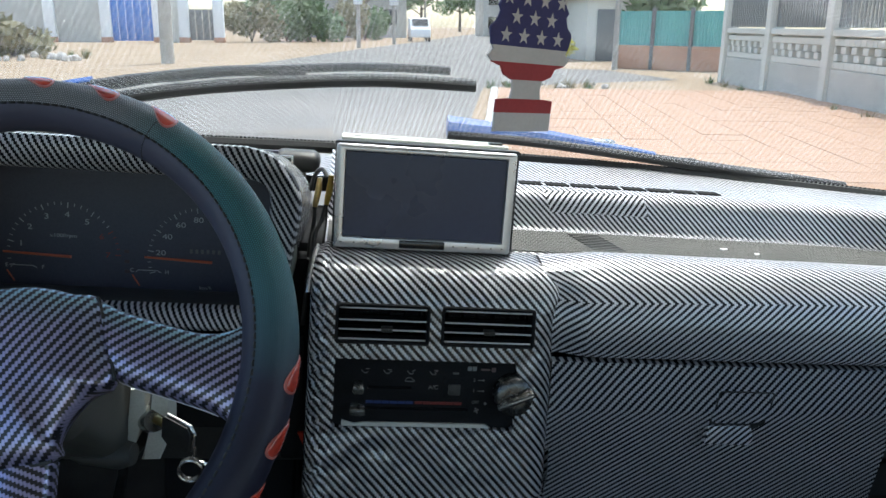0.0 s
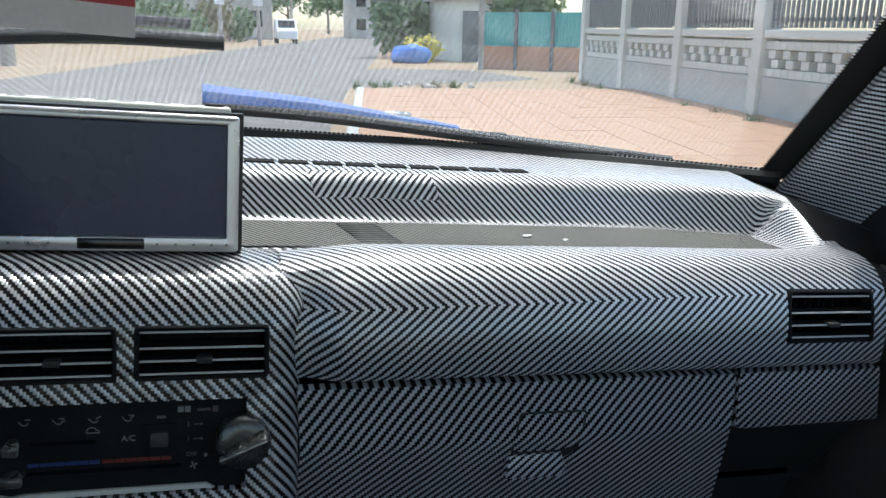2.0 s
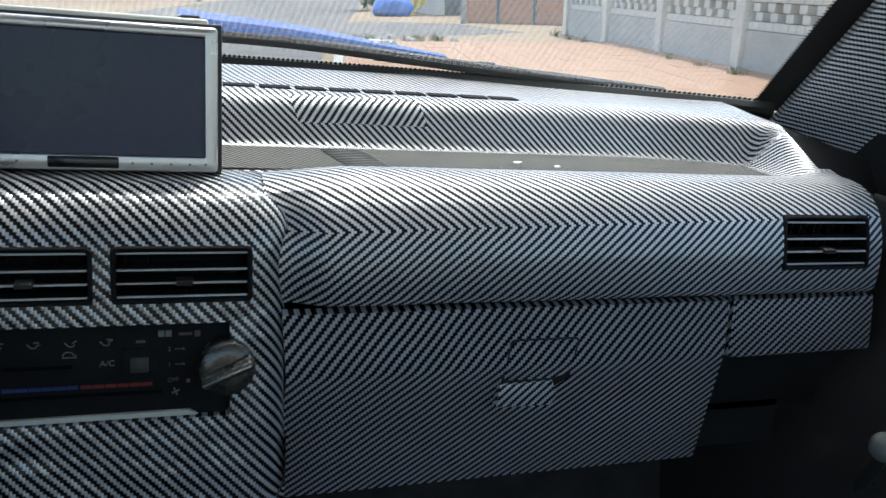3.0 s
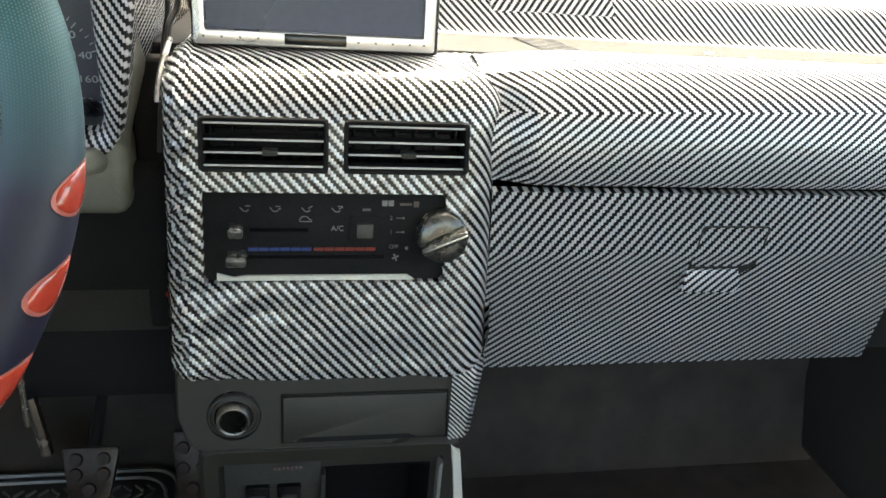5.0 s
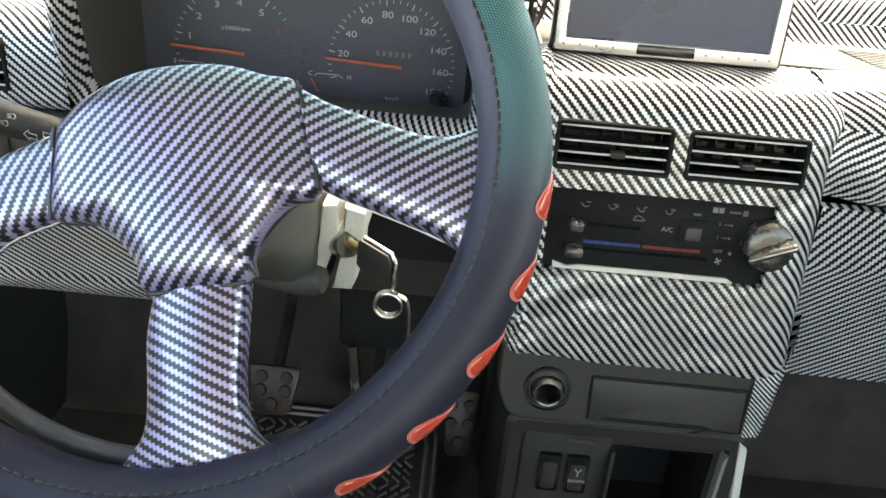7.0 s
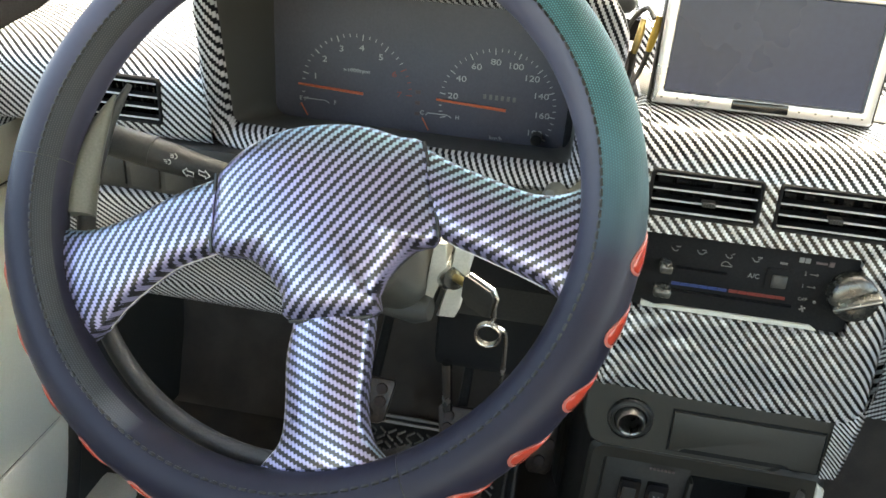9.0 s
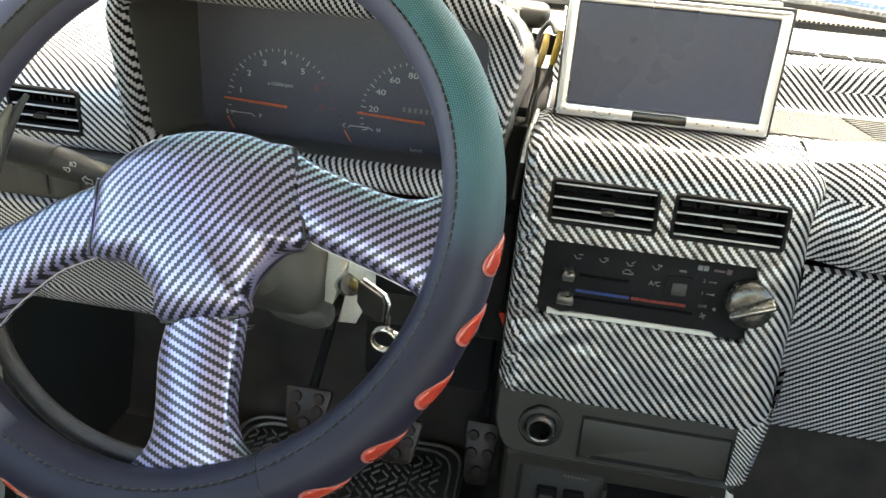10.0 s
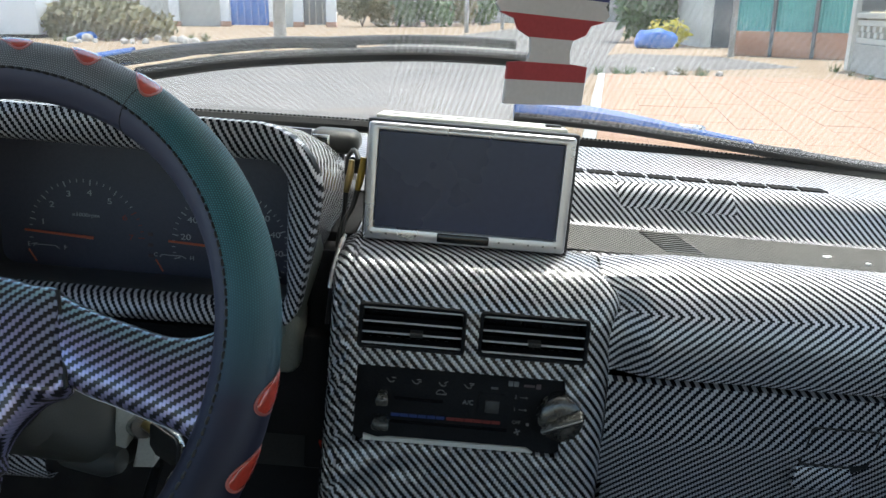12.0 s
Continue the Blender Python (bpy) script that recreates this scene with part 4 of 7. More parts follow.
tube(bm, [(-0.178, 0.703, 0.869), (-0.176, 0.707, 0.866), (-0.172, 0.738, 0.860)], [0.006, 0.009, 0.010], 14)
part("lever_knob", bm, FOOT, binn)
bm = bmesh.new()
plate(bm, [(-0.130, 0.752), (-0.124, 0.752), (-0.124, 0.738)], lambda u, v, d: (u, 0.738 + d, v), 0.0, 0.004)
part("red_tab", bm, RED, binn, "small red plastic tab")
bm = bmesh.new()
box(bm, -0.47, -0.165, 0.846, 0.852, 0.850, 1.02)
part("dial_plate", bm, DIAL, binn)
DY = 0.8455


def dial(cx, cz, radius, start, step, words, red_from, ticks, needle, unit):
    """Printed scale with ticks and numbers round a centre, and a needle."""
    for k in range(ticks + 1):
        a = radians(start - step * (len(words) - 1) * k / ticks)
        long = k % (ticks // (len(words) - 1)) == 0
        bm = bmesh.new()
        r0 = radius * (0.90 if long else 0.945)
        p = [Vector((cx + r * math.cos(a), DY, cz + r * math.sin(a))) for r in (r0, radius)]
        tube(bm, p, 0.00055 if long else 0.0004, 5)
        part("tick", bm, PRINT_RED if k / ticks * (len(words) - 1) >= red_from else PRINT_DIAL, binn)
    for k, word in enumerate(words):
        if word:
            a = radians(start - step * k)
            letters(word, 0.0082, upright(cx + 0.77 * radius * math.cos(a), DY, cz + 0.77 * radius * math.sin(a)) @ Matrix.Diagonal((1.3, 1, 1, 1)), PRINT_RED if k >= red_from else PRINT_DIAL, binn, "number")
    bm = bmesh.new()
    tube(bm, [(cx + needle[0], DY - 0.004, cz - 0.0005), (cx + needle[1], DY - 0.004, cz + 0.0025)], [0.0016, 0.0011], 8)
    part("needle", bm, NEEDLE, binn)
    letters(unit, 0.0052, upright(cx + (0.0 if "1000" in unit else 0.002), DY, cz + (0.021 if "1000" in unit else -0.031)) @ Matrix.Diagonal((1.25, 1, 1, 1)), PRINT_DIAL, binn)


dial(-0.3830, 0.8960, 0.057, 193.3, 27.3, ["", "1", "2", "3", "4", "5", "6", "7"], 6, 28, (0.008, -0.059), "x1000rpm")
dial(-0.2408, 0.8963, 0.058, 196.5, 25.0, ["", "20", "40", "60", "80", "100", "120", "140", "160", "180"], 99, 36, (0.0095, -0.060), "km/h")
bm = bmesh.new()
tube(bm, [(-0.1985, DY + 0.002, 0.8720), (-0.1985, DY - 0.012, 0.8720), (-0.1985, DY - 0.013, 0.8720)], [0.0058, 0.0055, 0.0045], 16)
part("trip_knob", bm, BLACK, binn, "black trip reset knob")
for gx, gz, words in ((-0.441, 0.8765, "E F"), (-0.3150, 0.8765, "C H")):
    bm = bmesh.new()
    tube(bm, [(gx + 0.004, DY, gz + 0.004), (gx + 0.006, DY, gz + 0.0065), (gx + 0.026, DY, gz + 0.0065), (gx + 0.03, DY, gz + 0.004)], 0.0005, 5)
    part("gauge_scale", bm, PRINT_DIAL, binn)
    letters(words[0], 0.006, upright(gx, DY, gz + 0.006), PRINT_DIAL, binn)
    letters(words[2], 0.006, upright(gx + 0.036, DY, gz + 0.005), PRINT_DIAL, binn)
    bm = bmesh.new()
    tube(bm, [(gx + 0.008, DY - 0.003, gz - 0.010), (gx + 0.001, DY - 0.003, gz + 0.002)], 0.0008, 6)
    part("gauge_needle", bm, NEEDLE, binn)
for k in range(6):
    bm = bmesh.new()
    x = -0.2550 + k * 0.0058
    box(bm, x, x + 0.0028, DY - 0.0004, DY + 0.001, 0.9040, 0.9085)
    part("odometer_wheel", bm, PRINT_SOFT, binn)
for k in range(3):
    bm = bmesh.new()
    box(bm, -0.3225, -0.3175, DY - 0.0004, DY + 0.001, 0.9010 - k * 0.011, 0.9045 - k * 0.011, 0.0004, 1)
    part("warning_mark", bm, PRINT_DIM, binn)

# ---- lower console ----
low = thing("lower_console", "dark grey lower console with switches and an open storage bin", "console", (0, 0.70, 0.33))
bm = bmesh.new()
fr = lambda u, v, d: (u, 0.692 + d + (0.635 - v) * 0.04, v)
outer, hole = [(-0.106, 0.635), (-0.108, 0.33), (0.143, 0.33), (0.104, 0.635)], [(-0.0068, 0.6028), (-0.0068, 0.4678), (0.0848, 0.4678), (0.0848, 0.6028)]
loft(bm, [[fr(*p, d) for p in q] for q, d in ((hole, 0.116), (hole, 0.012), (outer, 0.012), (outer, 0.26))], True, False)
part("body", fix(bm), CONSOLE, low)
bm = bmesh.new()
loft(bm, [[fr(*p, 0.03) for p in ring_shape(0.0, 0.545, 0.214, 0.180, 0.008)], [fr(*p, 0.004) for p in ring_shape(0.0, 0.545, 0.214, 0.180, 0.010)], [fr(*p, 0.0) for p in ring_shape(0.0, 0.545, 0.206, 0.172, 0.010)], [fr(*p, 0.001) for p in ring_shape(0.001, 0.541, 0.186, 0.154, 0.004)], [fr(*p, 0.010) for p in ring_shape(0.002, 0.540, 0.180, 0.148, 0.003)]], True, False)
part("surround", fix(bm), CONSOLE, low)
bm = bmesh.new()
plate(bm, ring_shape(-0.0485, 0.540, 0.079, 0.148, 0.002), fr, 0.008, 0.016, 0.001)
part("switch_plate", bm, BLACK, low)
bm = bmesh.new()
box(bm, -0.0095, -0.0055, 0.694, 0.71, 0.466, 0.602, 0.001)
part("divider", bm, CONSOLE, low)
for x, words in ((-0.0615, ""), (-0.0355, "DOWN")):
    bm = bmesh.new()
    plate(bm, ring_shape(x, 0.568, 0.020, 0.044, 0.002), fr, 0.003, 0.012, 0.001)
    rocker = part("rocker_switch", bm, BLACK_GLOSS, low)
    bm = bmesh.new()
    plate(bm, ring_shape(x, 0.566, 0.013, 0.031, 0.002), fr, 0.0015, 0.004, 0.0008)
    part("rocker", bm, BLACK, rocker)
    if words:
        letters(words, 0.0046, upright(x, fr(x, 0.5625, 0.0012)[1], 0.5625, -2), PRINT, rocker)
        bm = bmesh.new()
        tube(bm, [fr(x, 0.569, 0.001), fr(x, 0.5735, 0.001)], 0.0006, 5)
        tube(bm, [fr(x - 0.0028, 0.5775, 0.001), fr(x, 0.5735, 0.001), fr(x + 0.0028, 0.5775, 0.001)], 0.0006, 5)
        part("print", bm, PRINT, rocker)
for k in range(7):
    bm = bmesh.new()
    x = -0.048 + k * 0.0035
    box(bm, x, x + 0.0022, 0.6935, 0.6955, 0.6105, 0.6120)
    part("print", bm, PRINT_DIM, low)
# the open bin's liner
bm = bmesh.new()
liner = [(-0.0065, 0.6025), (-0.0065, 0.468), (0.0845, 0.468), (0.0845, 0.6025)]
rows = loft(bm, [[fr(*p, d) for p in liner] for d in (0.010, 0.112)], True, False)
bm.faces.new(rows[1])
fix(bm)
part("bin", bm, MATTE, low)
bm = bmesh.new()
plate(bm, [(0.0985, 0.630), (0.1075, 0.621), (0.142, 0.36), (0.132, 0.36)], fr, -0.0015, 0.03, 0.002)
part("side_strip", bm, BEIGE, low, "pale cream side strip of the console")
bm = bmesh.new()
plate(bm, [(0.0905, 0.606), (0.0935, 0.611), (0.0935, 0.468), (0.0905, 0.470)], fr, 0.0, 0.02)
part("worn_edge", bm, MID_GREY, low)

# ---- head unit screen on the stack ----
mon = thing("monitor", "silver-framed flip-up head unit screen, switched off, on the dashboard", "monitor", (-0.013, 0.80, 0.938))
MX0, MX1, MZ0, MZ1 = -0.104, 0.0755, 0.9395, 1.0425
mon_m = Matrix.Translation((0, 0.772, 0.939)) @ Matrix.Rotation(radians(-4.5), 4, "X") @ Matrix.Translation((0, 0, -0.939))


def mon_part(name, bm, mat, label="", parent=None):
    bm.transform(mon_m)
    return part(name, bm, mat, parent or mon, label)


bm = bmesh.new()
box(bm, MX0 + 0.002, MX1 - 0.001, 0.004, 0.012, MZ0 + 0.001, MZ1 - 0.001, 0.001)
mon_part("dark_gap", bm, BLACK)
bm = bmesh.new()
box(bm, MX0 - 0.0012, MX1 + 0.0030, 0.0045, 0.026, MZ0 - 0.0006, MZ1 + 0.0024, 0.0012)
mon_part("back_shell", bm, BLACK)
bm = bmesh.new()
cx, cz, w, h = (MX0 + MX1) / 2, (MZ0 + MZ1) / 2, MX1 - MX0, MZ1 - MZ0
sx, sz, sw, sh = -0.0142, 0.9928, 0.160, 0.0835
loft(bm, [[(u, 0.005, v) for u, v in ring_shape(cx, cz, w, h, 0.003)], [(u, 0.0012, v) for u, v in ring_shape(cx, cz, w, h, 0.003)], [(u, 0.0, v) for u, v in ring_shape(cx, cz, w - 0.0016, h - 0.0016, 0.0025)], [(u, -0.0012, v) for u, v in ring_shape((cx + sx) / 2, (cz + sz) / 2, (w + sw) / 2, (h + sh) / 2, 0.002)], [(u, -0.0004, v) for u, v in ring_shape(sx, sz, sw + 0.0024, sh + 0.0024, 0.0015)], [(u, 0.003, v) for u, v in ring_shape(sx, sz, sw, sh, 0.001)]], True, False)
mon_part("frame", fix(bm), SILVER, "brushed silver frame")
bm = bmesh.new()
plate(bm, ring_shape(sx, sz, sw, sh, 0.001), lambda u, v, d: (u, d, v), 0.0025, 0.005)
mon_part("screen", bm, SCREEN, "dark screen, switched off")
bm = bmesh.new()
box(bm, -0.0380, 0.0080, -0.0024, 0.002, 0.9415, 0.9495, 0.0010)
mon_part("latch_window", bm, BLACK_GLOSS)
for k, x in enumerate((-0.096, -0.083, -0.070, -0.057, 0.017, 0.030, 0.043, 0.056, 0.067)):
    bm = bmesh.new()
    box(bm, x - 0.0010, x + 0.0010, -0.0016, 0.001, 0.9445, 0.9462, 0.0004)
    mon_part("button", bm, MID_GREY)
bm = bmesh.new()
box(bm, MX0 + 0.004, MX1 - 0.006, 0.016, 0.080, MZ1 - 0.005, MZ1 + 0.0060, 0.0025)
top = mon_part("top_cover", bm, BEIGE, "scuffed pale metal top cover")
# dark scuffs on the cover, laid on as thin black strips
for x, y, w in ((-0.088, 0.030, 0.012), (-0.060, 0.024, 0.020), (-0.030, 0.036, 0.010), (-0.014, 0.026, 0.014), (0.012, 0.040, 0.012), (0.034, 0.030, 0.010)):
    bm = bmesh.new()
    box(bm, x, x + w, y, y + 0.009, MZ1 + 0.0052, MZ1 + 0.0064, 0.0003, 1)
    mon_part("top_scuff", bm, BLACK, "", top)
bm = bmesh.new()
box(bm, 0.050, 0.064, 0.022, 0.034, MZ1 + 0.005, MZ1 + 0.0085, 0.0015)
mon_part("top_knob", bm, BLACK, "", top)
bm = bmesh.new()
box(bm, -0.085, 0.06, 0.012, 0.030, 0.9365, 0.941, 0.001)
mon_part("foot", bm, BLACK)
bm = bmesh.new()
box(bm, -0.080, 0.050, 0.026, 0.075, 0.9405, 0.958, 0.003)
mon_part("mount_bracket", bm, BLACK)

# video plugs and leads beside it
leads = thing("video_leads", "black leads with yellow plugs hanging beside the monitor", "cable", (-0.12, 0.80, 0.90))
for x, y, z, mat in ((-0.1110, 0.790, 0.990, YELLOW), (-0.1225, 0.800, 0.985, BRASS)):
    bm = bmesh.new()
    tube(bm, [(x + 0.003, y, z + 0.018), (x + 0.002, y, z + 0.006), (x, y, z - 0.006), (x - 0.001, y, z - 0.012)], [0.0026, 0.0034, 0.0032, 0.0024], 12)
    part("plug", bm, mat, leads)
for pts in ([(-0.1120, 0.790, 0.978), (-0.116, 0.788, 0.962), (-0.1215, 0.782, 0.950), (-0.123, 0.776, 0.93), (-0.1265, 0.765, 0.905), (-0.130, 0.76, 0.86)], [(-0.1235, 0.800, 0.973), (-0.124, 0.798, 0.955), (-0.1265, 0.788, 0.935), (-0.128, 0.775, 0.90)], [(-0.112, 0.79, 1.005), (-0.118, 0.80, 1.012), (-0.126, 0.82, 1.0), (-0.130, 0.85, 0.98)]):
    bm = bmesh.new()
    tube(bm, smooth_line(pts, 5), 0.0022, 8)
    part("lead", bm, RUBBER, leads)
bm = bmesh.new()
tube(bm, smooth_line([(-0.118, 0.762, 0.944), (-0.1205, 0.752, 0.935), (-0.1235, 0.738, 0.92), (-0.1245, 0.730, 0.905)], 5), 0.0022, 8)
part("metal_strap", bm, STEEL, leads)
# small camera behind the hood
cambox = thing("dash_camera", "small dark grey camera with a glassy square front", "dash camera", (-0.147, 0.886, 0.972))
bm = bmesh.new()
box(bm, -0.172, -0.122, 0.868, 0.905, 0.993, 1.016, 0.010, 4)
part("housing", bm, DARK_GREY, cambox)
bm = bmesh.new()
box(bm, -0.1690, -0.1500, 0.8655, 0.8695, 0.9955, 1.0125, 0.0015)
part("bezel", bm, STEEL, cambox)
bm = bmesh.new()
box(bm, -0.1665, -0.1525, 0.8642, 0.8665, 0.998, 1.010, 0.001)
part("window", bm, BLACK_GLOSS, cambox)
bm = bmesh.new()
tube(bm, [(-0.147, 0.886, 0.998), (-0.147, 0.886, 0.972)], 0.010, 12)
part("stand", bm, BLACK, cambox)

# ---- steering wheel ----
WHEEL = Matrix.Translation((-0.325, 0.521, 0.925)) @ Matrix.Rotation(radians(-5.4), 4, "Z") @ Matrix.Rotation(radians(-34.8), 4, "X")
wheel = thing("steering_wheel", "steering wheel in dark stitched cover with red drops, carbon-wrapped spokes", "steering wheel", (-0.325, 0.521, 0.925))


def wpart(name, bm, mat, label="", parent=None, smooth=True):
    bm.transform(WHEEL)
    return part(name, bm, mat, parent or wheel, label, smooth)


def rim_point(a, b, r=TUBE):
    """a round the wheel, b round the tube from outside towards the driver."""
    q = RIM + r * math.cos(b)
    return Vector((q * math.cos(a), -r * math.sin(b) * 1.02, q * math.sin(a)))


def arc(a0, a1, mat, name, label):
    bm = bmesh.new()
    n = max(6, int((a1 - a0) / 3))
    ring = [[rim_point(radians(a0 + (a1 - a0) * i / n), 2 * math.pi * j / 20) for j in range(20)] for i in range(n + 1)]
    loft(bm, ring, True, False, lambda i, j: (RIM * radians(a0 + (a1 - a0) * i / n), j / 20 * 2 * math.pi * TUBE))
    return wpart(name, fix(bm), mat, label)


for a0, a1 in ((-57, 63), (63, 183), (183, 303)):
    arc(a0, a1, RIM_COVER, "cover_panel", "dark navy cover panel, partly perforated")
bm = bmesh.new()
ring_pts = [(radians(160 + 144 * i / 60), min(1.0, 0.3 + 3 * min(i, 60 - i) / 30)) for i in range(61)]
tube(bm, [(0.1660 * math.cos(a), 0.0230, 0.1660 * math.sin(a)) for a, k in ring_pts], [0.0062 * k for a, k in ring_pts], 14)
wpart("inner_rim", bm, RING_GREY, "bare dark grey inner rim behind the cover")
bm = bmesh.new()
tube(bm, [(0.1655 * math.cos(radians(a)), 0.0150, 0.1655 * math.sin(radians(a))) for a in (194, 188, 182, 177, 172, 168, 164)], [0.0105, 0.0100, 0.0090, 0.0075, 0.0058, 0.0036, 0.0010], 12)
wpart("spoke_root", bm, FOOT, "bare grey-green plastic root of the spoke")
for a in (63, 183, 303):
    bm = bmesh.new()
    tube(bm, [rim_point(radians(a), 2 * math.pi * j / 24, TUBE - 0.0001) for j in range(25)], 0.0004, 5)
    wpart("panel_seam", bm, BLACK)
bm = bmesh.new()
for i in range(186):
    a = 2 * math.pi * i / 186
    tube(bm, [rim_point(a + t, radians(114), TUBE + h) for t, h in ((0.0, -0.0003), (0.005, 0.0003), (0.016, 0.0003), (0.021, -0.0003))], 0.0010, 5)
wpart("stitching", bm, BLACK, "black saddle stitching")


def drop(a, turn, facing=9):
    """A raised teardrop on the outer side of the rim."""
    d = []
    for i in range(22):
        t = 2 * math.pi * i / 22
        r = 0.0068 * (1.0 - 0.12 * math.cos(t))
        along, across = 0.0128 * math.cos(t) - 0.001, r * math.sin(t) * math.sin(t / 2) ** 0.9
        d.append((along, across * 1.42))

    def on(u, v, h):
        b = radians(facing) + (v - turn * u * 0.42) / TUBE
        return rim_point(a + u / (RIM + 0.012), b, TUBE + h)

    bm = bmesh.new()
    loft(bm, [[on(u * 1.09, v * 1.14, 0.0) for u, v in d], [on(u * 1.09, v * 1.14, 0.0005) for u, v in d], [on(u, v, 0.0006) for u, v in d]], True, True)
    rim_ob = wpart("drop", fix(bm), RED_EDGE, "raised red teardrop")
    bm = bmesh.new()
    loft(bm, [[on(u * k, v * k, h) for u, v in d] for k, h in ((0.98, 0.0004), (0.93, 0.0009), (0.75, 0.0013), (0.4, 0.0015), (0.05, 0.0016))], True, True)
    wpart("drop_face", fix(bm), RED, "", rim_ob)


for a in (0, -12, -24, -36, -48):
    drop(radians(a), 1)
for a in (-104, -116, -128, -140, -152):
    drop(radians(a), 1)
for a in (64, 78, 92, 106, 120):
    drop(radians(a), 1, 40)

# hub pad and spokes
HUB = [(-0.058, 0.0), (-0.045, 0.019), (-0.022, 0.035), (0.003, 0.043), (0.029, 0.046), (0.052, 0.043), (0.068, 0.041), (0.078, 0.016), (0.089, -0.015), (0.076, -0.024), (0.065, -0.040), (0.060, -0.055), (0.060, -0.067), (0.011, -0.080), (0.003, -0.068), (-0.011, -0.055), (-0.026, -0.048), (-0.048, -0.049), (-0.054, -0.026)]
bm = bmesh.new()
outline = [(p.x, p.y) for p in smooth_line([(u, v, 0) for u, v in HUB] + [(*HUB[0], 0)], 3)][:-1]
hc = (0.017, -0.012)
rings = []
for k, d in ((0.97, 0.006), (1.0, 0.000), (0.995, -0.005), (0.975, -0.0095), (0.93, -0.0125), (0.80, -0.0165), (0.6, -0.0195), (0.35, -0.0210), (0.1, -0.0215), (0.01, -0.0215)):
    rings.append([(hc[0] + (u - hc[0]) * k, d, hc[1] + (v - hc[1]) * k) for u, v in outline])
ct, st_ = math.cos(radians(13)), math.sin(radians(13))


def hub_uv(i, j):
    x, deep, z = rings[i][j % len(outline)]
    return (-(ct * x + st_ * z) + max(deep, -0.008), -st_ * x + ct * z)


loft(bm, rings, True, True, hub_uv)
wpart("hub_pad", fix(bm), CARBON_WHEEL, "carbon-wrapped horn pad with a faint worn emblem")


def spoke(top, low, sign, tilt):
    """A spoke between two edge lines from the hub to the rim."""
    a, b = smooth_line([(*p, 0) for p in top], 4), smooth_line([(*p, 0) for p in low], 4)
    n = min(len(a), len(b))
    rings = []
    for i in range(n):
        p, q = a[i], b[i]
        back = 0.006
        row = []
        for t, d in ((0.0, back), (0.0, 0.001), (0.03, -0.0045), (0.10, -0.0075), (0.30, -0.0100), (0.5, -0.0108), (0.7, -0.0100), (0.9, -0.0075), (0.97, -0.0045), (1.0, 0.001), (1.0, back)):
            c = p.lerp(q, t)
            fall = 0.010 * (i / (n - 1)) ** 2
            row.append((c.x, d + fall, c.y))
        rings.append(row)
    bm = bmesh.new()
    ca, sa = math.cos(radians(tilt)), math.sin(radians(tilt))

    def uv(i, j):
        x, deep, z = rings[i][j % 11]
        u, v = ca * x + sa * z, -sa * x + ca * z
        return (sign * u + max(deep, 0) * 1.2, v)

    loft(bm, rings, True, True, uv)
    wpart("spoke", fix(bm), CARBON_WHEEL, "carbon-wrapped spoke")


spoke([(0.067, 0.0405), (0.085, 0.034), (0.112, 0.028), (0.137, 0.024), (0.156, 0.028), (0.172, 0.040)], [(0.089, -0.013), (0.100, -0.0165), (0.112, -0.019), (0.137, -0.025), (0.155, -0.030), (0.172, -0.040)], -1, -7)
spoke([(-0.0575, 0.0), (-0.085, -0.016), (-0.110, -0.034), (-0.136, -0.047), (-0.155, -0.051), (-0.176, -0.050)], [(-0.049, -0.048), (-0.066, -0.057), (-0.079, -0.066), (-0.101, -0.090), (-0.113, -0.108), (-0.128, -0.124)], -1, 30)
spoke([(0.011, -0.079), (0.0115, -0.102), (0.017, -0.129), (0.018, -0.150), (0.008, -0.168), (0.000, -0.176)], [(0.0595, -0.066), (0.063, -0.095), (0.066, -0.118), (0.073, -0.137), (0.086, -0.148), (0.100, -0.155)], 1, 28)
for pts in ([(0.011, -0.080), (0.0115, -0.102), (0.017, -0.129), (0.018, -0.150), (0.008, -0.168)], [(-0.049, -0.048), (-0.066, -0.057), (-0.079, -0.066), (-0.101, -0.090), (-0.113, -0.108)], [(0.089, -0.013), (0.100, -0.0165), (0.112, -0.019), (0.137, -0.025), (0.155, -0.030)]):
    bm = bmesh.new()
    tube(bm, [(p.x, 0.002 + 0.008 * (i / 24) ** 2, p.y) for i, p in enumerate(smooth_line([(*q, 0) for q in pts], 6))], 0.0006, 6)
    wpart("film_edge", bm, TAG_WHITE, "pale cut edge of the film")
for pts in ([(0.0675, 0.041), (0.078, 0.016), (0.089, -0.014)], [(-0.058, 0.0), (-0.0545, -0.026), (-0.0485, -0.049)], [(0.011, -0.0795), (0.035, -0.074), (0.060, -0.0665)]):
    bm = bmesh.new()
    tube(bm, [(p.x, -0.0080, p.y) for p in smooth_line([(*p, 0) for p in pts], 5)], 0.0015, 6)
    wpart("pad_seam", bm, BLACK)
bm = bmesh.new()
tube(bm, [(0, 0.006, 0), (0, 0.05, 0)], 0.042, 24)
wpart("boss", bm, BLACK)

